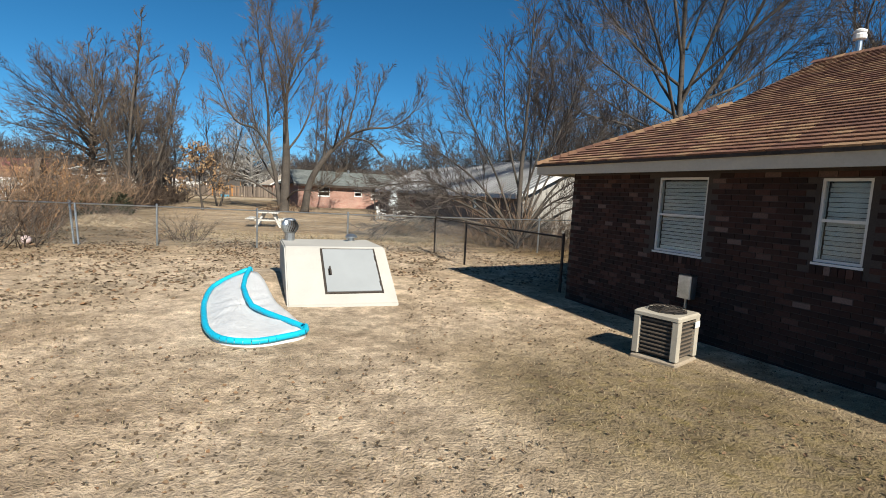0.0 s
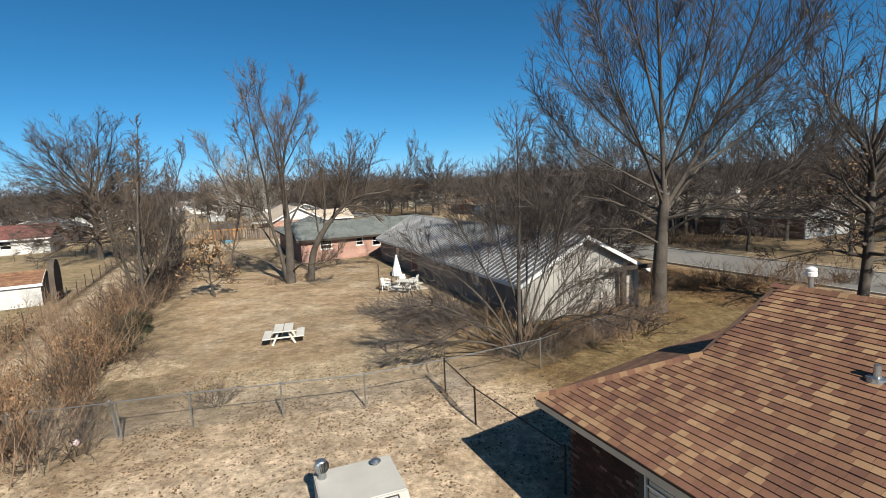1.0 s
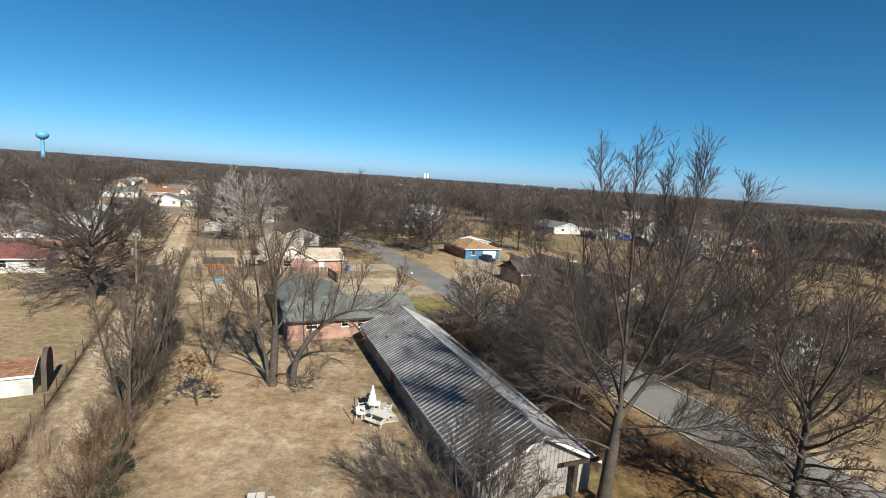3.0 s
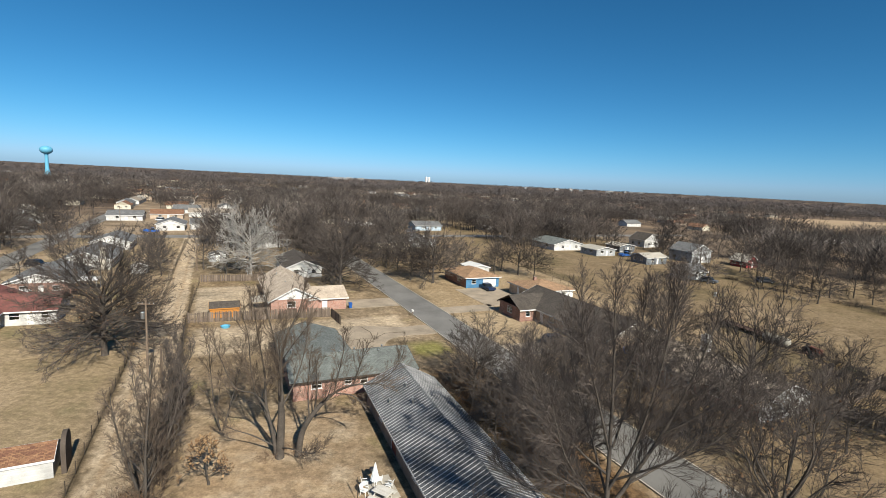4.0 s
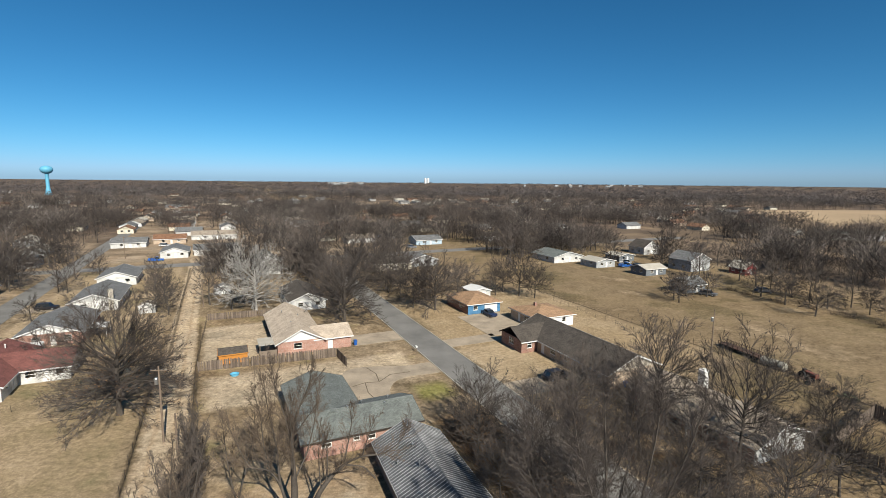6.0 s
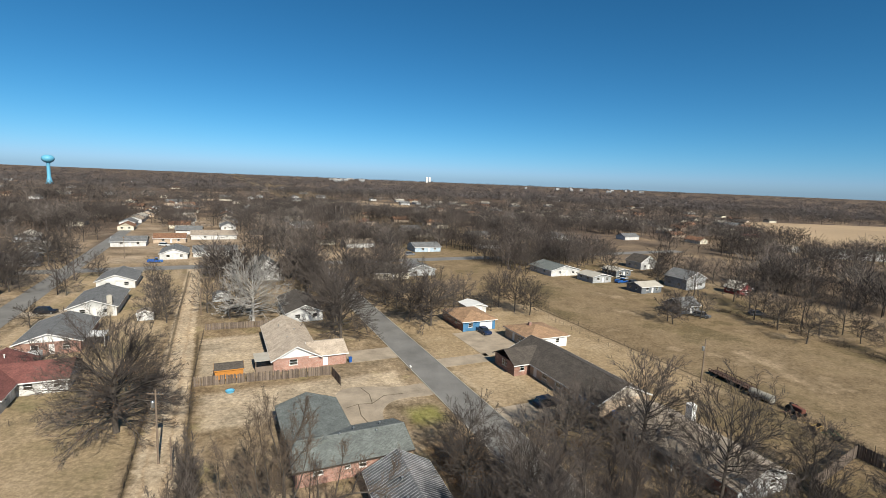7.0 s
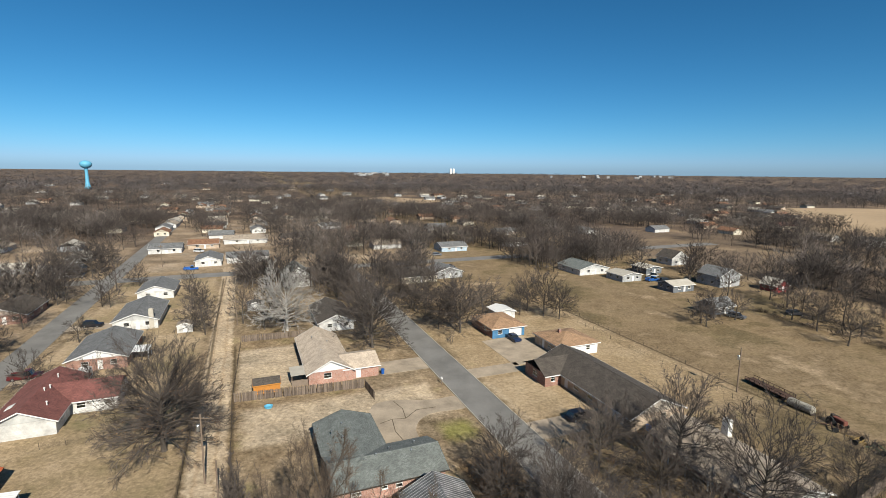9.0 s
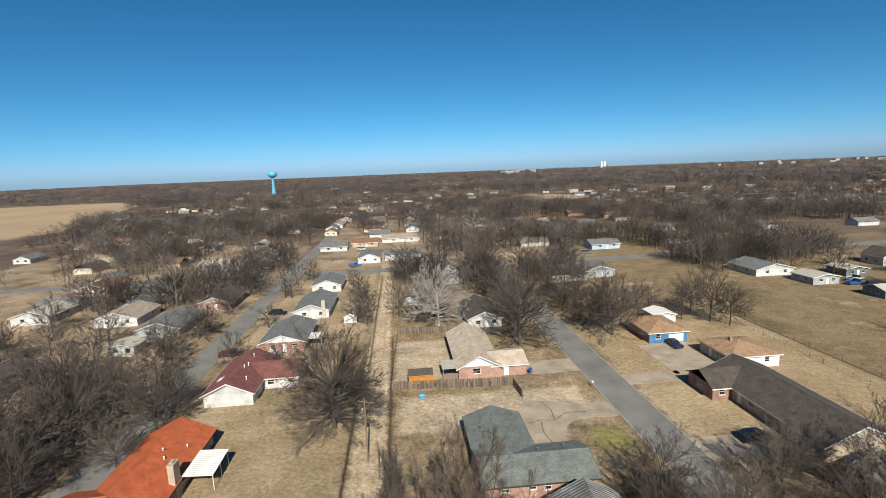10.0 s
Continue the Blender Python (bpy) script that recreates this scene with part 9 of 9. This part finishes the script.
def make_leafy(seed, h, w, stems, leaves, size):
    """Thin stems with many dry leaves in an uneven clump."""
    rnd = random.Random(seed)
    s = Shape()
    for i in range(stems):
        a = rnd.uniform(0, 6.283)
        p = Vector((0.3 * w * rnd.random() * math.cos(a), 0.3 * w * rnd.random() * math.sin(a), -0.05))
        d = Vector((math.cos(a) * 0.45 + rnd.gauss(0, 0.2), math.sin(a) * 0.45 + rnd.gauss(0, 0.2), 0.9)).normalized()
        pts = limb(s, p, d, h * rnd.uniform(0.55, 1.05), 0.012, 4, 3, rnd, 0.0, 0.18, 0.3)
        for j in range(leaves):
            q, dd, rr = sample(pts, 0.2 + 0.8 * rnd.random())
            q = q + Vector((rnd.gauss(0, 0.16), rnd.gauss(0, 0.16), rnd.gauss(0, 0.12)))
            n1 = Vector((rnd.gauss(0, 1), rnd.gauss(0, 1), rnd.gauss(0, 1))).normalized()
            n2 = n1.orthogonal().normalized()
            z = size * rnd.uniform(0.6, 1.3)
            s.add([tuple(q - n1 * z), tuple(q + n2 * z * 0.5), tuple(q + n1 * z), tuple(q - n2 * z * 0.5 + n1.cross(n2) * z * 0.3)], [(0, 1, 2), (0, 2, 3)])
    return s


BUSH_MESHES += [
    make_leafy(5, 2.0, 2.2, 26, 26, 0.055).mesh("bush", MAT_DEAD_LEAF),
    make_leafy(6, 1.5, 1.8, 24, 30, 0.05).mesh("bush", MAT_OLD_LEAF),
    make_leafy(7, 1.6, 1.8, 24, 32, 0.055).mesh("bush", MAT_EVERGREEN),
]


def bush(label, x, y, kind, s=1.0, rz=0.0, sz=None):
    ob = new("bush", BUSH_MESHES[kind])
    ob.matrix_world = pose(x, y, relief(x, y), 0, 0, rz) @ Matrix.Diagonal((s, s, sz or s, 1))
    return tagged(ob, label, "bush", "dry bushes")


rb = random.Random(21)
for i in range(22):
    f = i / 21
    x, y = -11.6 - 9.4 * f + rb.uniform(-0.9, 0.7), 12.0 + 19.5 * f + rb.uniform(-0.8, 0.8)
    bush("tall dry reddish-brown brush along the alley", x, y, (0, 1, 4, 0, 5, 1)[i % 6], rb.uniform(0.65, 1.2), rb.uniform(0, 360), rb.uniform(0.9, 1.7))
for i in range(14):
    x, y = -17.0 - rb.uniform(0, 8), 13.0 + rb.uniform(0, 16)
    bush("dry brush thicket beside the alley", x, y, (0, 2, 5, 0)[i % 4], rb.uniform(0.6, 1.15), rb.uniform(0, 360), rb.uniform(0.9, 1.8))
for x, y, k, s in ((-14.6, 14.2, 4, 1.0), (-15.8, 15.6, 4, 1.15), (-13.6, 12.8, 5, 0.9), (-17.4, 17.2, 4, 0.9), (-15.0, 20.0, 6, 0.8), (-16.4, 23.6, 6, 1.1), (-17.6, 25.4, 6, 1.0), (-16.9, 22.0, 5, 1.2)):
    bush("leafy dry shrub in the alley hedge" if k != 6 else "dark green shrub in the alley hedge", x, y, k, s, rb.uniform(0, 360))
for i in range(14):
    bush("low tangled dry brush beside the chain-link fence", 0.2 + rb.uniform(-2.6, 3.4), 24.0 + rb.uniform(-2.2, 3.6), (2, 2)[i % 2], rb.uniform(0.35, 0.7), rb.uniform(0, 360))
for i in range(16):
    x, y = -20.4 - i * 0.38 + rb.uniform(-0.6, 0.6), 32.0 + i * 1.05 + rb.uniform(-0.6, 0.6)
    bush("dark dense brush under the row of slender trees", x, y, (1, 3)[i % 2], rb.uniform(1.0, 1.5), rb.uniform(0, 360))
for i in range(18):
    f = i / 17
    x, y = 2.2 + 7.2 * f + rb.uniform(-0.6, 0.6), 19.4 + 3.4 * f + rb.uniform(-0.5, 1.3)
    bush("tangled grey-brown brush behind the chain-link fence", x, y, (0, 2, 1, 2)[i % 4], rb.uniform(0.75, 1.15), rb.uniform(0, 360))
for i in range(22):
    f = i / 21
    x, y = 12.5 + 14.0 * f + rb.uniform(-0.8, 0.8), 33.0 - 4.2 * f + rb.uniform(-2.0, 1.6)
    bush("low reddish-brown brush at the edge of the street", x, y, (0, 2, 5, 1)[i % 4], rb.uniform(0.5, 0.95), rb.uniform(0, 360))
for i in range(22):
    bush("low brown brush beside the street", 13.9 + rb.uniform(-2.2, 1.2) - i * 0.45, 34 + i * 1.1, (3, 1, 5)[i % 3], rb.uniform(0.7, 1.2), rb.uniform(0, 360))
for i in range(30):
    q = blk(rb.uniform(41.5, 52.5), rb.uniform(28, 57))
    bush("dark tangled brush beneath the street trees", q.x, q.y, (1, 3, 5)[i % 3], rb.uniform(0.6, 1.2), rb.uniform(0, 360))
for x, y, k, s in ((-8.3, 16.4, 1, 0.55), (-13.6, 20.4, 3, 0.62), (-13.0, 20.1, 2, 0.4), (-12.0, 40.5, 2, 0.8), (-13.4, 38.9, 2, 0.7), (-11.0, 40.2, 2, 0.6), (-26.8, 50.0, 1, 1.0), (-28.5, 53.0, 3, 1.0)):
    bush("small dry shrub on the lawn", x, y, k, s, rb.uniform(0, 360))
for i in range(26):
    f = i / 25
    q = blk(136.5 + 7 * f + rb.uniform(-1, 1), 32 + 125 * f + rb.uniform(-2, 2))
    bush("dark brush on the far fence of the field", q.x, q.y, (1, 3)[i % 2], rb.uniform(0.6, 1.2), rb.uniform(0, 360))
for i in range(16):
    f = i / 15
    bush("scrap and brush at the field's edge", 58.0 + 6.6 * f + rb.uniform(-0.8, 0.8), 93.0 - 27 * f + rb.uniform(-0.8, 0.8), (3, 1)[i % 2], rb.uniform(0.4, 0.75), rb.uniform(0, 360))

ev = Shape()
re_ = random.Random(4)
for i in range(900):
    a, rad, z = re_.uniform(0, 6.28), 0.9 * math.sqrt(re_.random()), re_.uniform(0.0, 1.3)
    rad *= math.sqrt(max(0.05, 1 - (z / 1.45) ** 2))
    spike(ev, Vector((rad * math.cos(a), rad * math.sin(a), z)), Vector((math.cos(a), math.sin(a), re_.uniform(-0.2, 0.8))).normalized(), 0.28, 0.03)
for x, y, s in ((-17.2, 26.2, 0.9), (-18.4, 28.6, 0.7), (-15.6, 22.6, 0.6)):
    ob = solo("shrub", ev, MAT_EVERGREEN, "dark green evergreen shrub at the hedge's foot", "shrub", group="evergreen shrubs", m=pose(x, y, 0) @ Matrix.Diagonal((s, s, s, 1)))


heap = Shape()
rh = random.Random(9)
for j in range(5):
    for i in range(24):
        q = []
        for jj, ii in ((j, i), (j, i + 1), (j + 1, i + 1), (j + 1, i)):
            g, a = jj / 5, ii * math.pi / 12
            q.append((2.3 * g * math.cos(a), 1.5 * g * math.sin(a), 0.46 * (1 - g * g) - 0.04))
        heap.add(q, [(0, 1, 2, 3)] if j else [(0, 2, 3)])
for i in range(4500):
    a, rad = rh.uniform(0, 6.283), math.sqrt(rh.random())
    z = 0.5 * (1 - rad ** 2)
    spike(heap, Vector((2.3 * rad * math.cos(a), 1.5 * rad * math.sin(a), z - 0.05)), Vector((rh.gauss(0, 1), rh.gauss(0, 1), rh.uniform(0.1, 0.6))).normalized(), rh.uniform(0.08, 0.22), 0.012)
solo("straw_mound", heap, MAT_PALE_STRAW, "low mound of pale dead grass on the lawn", "mound", m=pose(-13.4, 20.2, 0, 0, 0, 15))


# ---- grass blades and fallen leaves close to the camera's start
def grass():
    rnd = np.random.default_rng(5)
    n = 90000
    x = rnd.uniform(-14, 5.5, n)
    y = 1.5 + 15.0 * rnd.random(n) ** 1.4
    vs, fs = [], []
    tall = 6000
    x[:tall] = rnd.uniform(-9.8, 0.2, tall)
    y[:tall] = 17.2 + 0.12 * x[:tall] + rnd.uniform(0.8, 4.2, tall)
    for i in range(n):
        v, u = to_blk(x[i], y[i])
        if v > 6.2 and u < 8 or (-4.3 < x[i] < -0.6 and 5.7 < y[i] < 11.4):
            continue
        z = relief(x[i], y[i])
        a, h, w = rnd.uniform(0, 6.28), rnd.uniform(0.012, 0.04) * (3.0 if i < tall else 1.0), rnd.uniform(0.002, 0.0045) * (2.6 if i < tall else 1.0)
        b = rnd.uniform(0, 6.28)
        ln = rnd.uniform(0.01, 0.06)
        o = len(vs)
        cx, cy = w * math.cos(a), w * math.sin(a)
        vs += [(x[i] - cx, y[i] - cy, z - 0.01), (x[i] + cx, y[i] + cy, z - 0.01), (x[i] + ln * math.cos(b), y[i] + ln * math.sin(b), z + h)]
        fs.append((o, o + 1, o + 2))
    me = bpy.data.meshes.new("dry_grass")
    me.from_pydata(vs, [], fs)
    me.materials.append(MAT_STRAW)
    tagged(new("dry_grass", me), "short dry straw-coloured grass blades", "grass", kind="stuff")
    vs, fs = [], []
    spots = []
    for i in range(30000):
        spots.append((rnd.uniform(-14, 5.5), 1.5 + 18 * rnd.random() ** 1.3))
    for i in range(5000):
        a, r = rnd.uniform(0, 6.28), 9 * math.sqrt(rnd.random())
        spots.append((14.5 + 1.3 * r * math.cos(a), 27 + r * math.sin(a)))
    for i in range(7000):
        p2 = blk(rnd.uniform(7.0, 31.0), rnd.uniform(9.0, 23.0))
        spots.append((p2.x, p2.y))
    for i in range(2500):
        spots.append((rnd.uniform(-16, 0), 13.2 + rnd.uniform(0, 3.5)))
    for px, py in spots:
        v, u = to_blk(px, py)
        if (6.2 < v < 16 and u < 8) or (13.7 < v < 23 and 21.7 < u < 47) or (-4.3 < px < -0.6 and 5.7 < py < 11.4) or noise.noise(Vector((px * 0.8, py * 0.8, 1))) < rnd.uniform(-0.5, 0.3):
            continue
        z = relief(px, py) + 0.012
        a, s = rnd.uniform(0, 6.28), rnd.uniform(0.009, 0.027) * (2.0 if u > 9 else 1.0)
        c, d = s * math.cos(a), s * math.sin(a)
        t = rnd.uniform(-0.3, 0.5) * s
        o = len(vs)
        vs += [(px - c, py - d, z), (px + d * 0.6, py - c * 0.6, z + t), (px + c, py + d, z + t * 0.5), (px - d * 0.6, py + c * 0.6, z + s * 0.6)]
        fs += [(o, o + 1, o + 2), (o, o + 2, o + 3)]
    me = bpy.data.meshes.new("fallen_leaves")
    me.from_pydata(vs, [], fs)
    me.materials.append(MAT_FALLEN)
    tagged(new("fallen_leaves", me), "scattered dry brown fallen leaves on the lawn", "leaves", kind="stuff")


grass()


# ---- single bricks and shingles of the near house
def pieces(name, parent, mesh, places, rest_name, rest_mat, single=300):
    """The first ones as parts of their own, the others joined."""
    for m in places[:single]:
        ob = new(name, mesh)
        ob.parent = parent
        ob.matrix_basis = m
    v0 = [v.co.copy() for v in mesh.vertices]
    f0 = [tuple(p.vertices) for p in mesh.polygons]
    vs, fs = [], []
    for m in places[single:]:
        o = len(vs)
        vs += [tuple(m @ q) for q in v0]
        fs += [tuple(i + o for i in f) for f in f0]
    if vs:
        me = bpy.data.meshes.new(rest_name)
        me.from_pydata(vs, [], fs)
        me.materials.append(rest_mat)
        ob = new(rest_name, me)
        ob.parent = parent
        tagged(ob, kind="stuff")


def brickwork():
    rnd = random.Random(6)
    brick = Shape().box(-0.009, -0.0975, 0.0, 0.03, 0.0975, 0.062).mesh("brick", MAT_BRICK)
    wins = [(-2.99 - 0.45, -2.99 + 0.45, 1.16, 2.37), (-5.12 - 0.27, -5.12 + 0.27, 1.30, 2.34)]
    near, far = [], []
    for r in range(33):
        z = 0.004 + r * 0.0735
        k = 0
        while True:
            y = -WO - 0.1 - k * 0.205 - (0.1025 if r % 2 else 0)
            k += 1
            if y < -13:
                break
            if any(a - 0.08 < y < b + 0.08 and c - 0.05 < z < d for a, b, c, d in wins):
                continue
            m = pose(WO + rnd.uniform(-0.002, 0.002), y, z, rnd.uniform(-0.4, 0.4), 0, 0)
            (near if -4.4 < y < -2.0 and z < 2.2 else far).append(m)
    pieces("brick", NH, brick, near + far, "brickwork", MAT_BRICK_REST)
    # bricks set on edge below the windows
    for a, b, c, d in wins:
        n = int((b - a) / 0.075)
        for i in range(n):
            ob = new("sill_brick", brick)
            ob.parent = NH
            ob.matrix_basis = pose(WO - 0.02, a + 0.04 + i * 0.075, c - 0.06, 0, 0, 0) @ Matrix.Diagonal((1.2, 0.34, 1.6, 1))


def shingles():
    rnd = random.Random(9)
    th = math.atan(NS)
    deg = math.degrees(th)
    tab = Shape().hexa([(0, -0.118, 0.004), (0.2, -0.118, -0.004), (0.2, 0.118, -0.004), (0, 0.118, 0.004), (0, -0.118, 0.034), (0.2, -0.118, 0.006), (0.2, 0.118, 0.006), (0, 0.118, 0.034)]).mesh("shingle", MAT_SHINGLE)
    near, far = [], []
    rows = int(NW / 2 / math.cos(th) / 0.14)
    for r in range(rows):
        s = r * 0.14 - 0.03
        x = s * math.cos(th)
        z = NZ + s * math.sin(th)
        lim = -max(x, 0.0) * 2.1 / JX - 0.16 if x < JX else GY - 0.10
        off = rnd.uniform(0, 0.32)
        y = lim - off * 0.2
        while y > -13.5:
            w = rnd.uniform(0.15, 0.27)
            (near if x < 2.6 and y > -6.3 else far).append(pose(x, y - w / 2, z + rnd.uniform(0, 0.004), 0, -deg, 0) @ Matrix.Diagonal((1, w / 0.242, 1, 1)))
            y -= w
    pieces("shingle", NH, tab, near + far, "shingle_rest", MAT_SHINGLE_REST)
    cap = Shape()
    cap.add([(0, -0.13, -0.05), (0, 0, 0.03), (0, 0.13, -0.05), (0.26, -0.13, -0.065), (0.26, 0, 0.015), (0.26, 0.13, -0.065), (0, -0.13, -0.065), (0, 0, 0.015), (0, 0.13, -0.065)], [(0, 1, 4, 3), (1, 2, 5, 4), (6, 7, 1, 0), (7, 8, 2, 1)])
    me = cap.mesh("hip_cap", MAT_SHINGLE)
    a = Vector((0, 0, NZ + 0.035))
    b = Vector((JX, GY, NZ + NS * JX + 0.035))
    d = b - a
    rz = math.degrees(math.atan2(d.y, d.x))
    tilt = math.degrees(math.atan2(d.z, math.hypot(d.x, d.y)))
    n = int(d.length / 0.15)
    for i in range(n):
        p = a + d * (i / n)
        ob = new("hip_cap", me)
        ob.parent = NH
        ob.matrix_basis = pose(p.x, p.y, p.z, 0, -tilt, rz)
    for i in range(70):
        ob = new("ridge_cap", me)
        ob.parent = NH
        ob.matrix_basis = pose(NW / 2, GY - 0.2 - i * 0.15, RZ + 0.03, 0, 0, 90)


brickwork()
shingles()
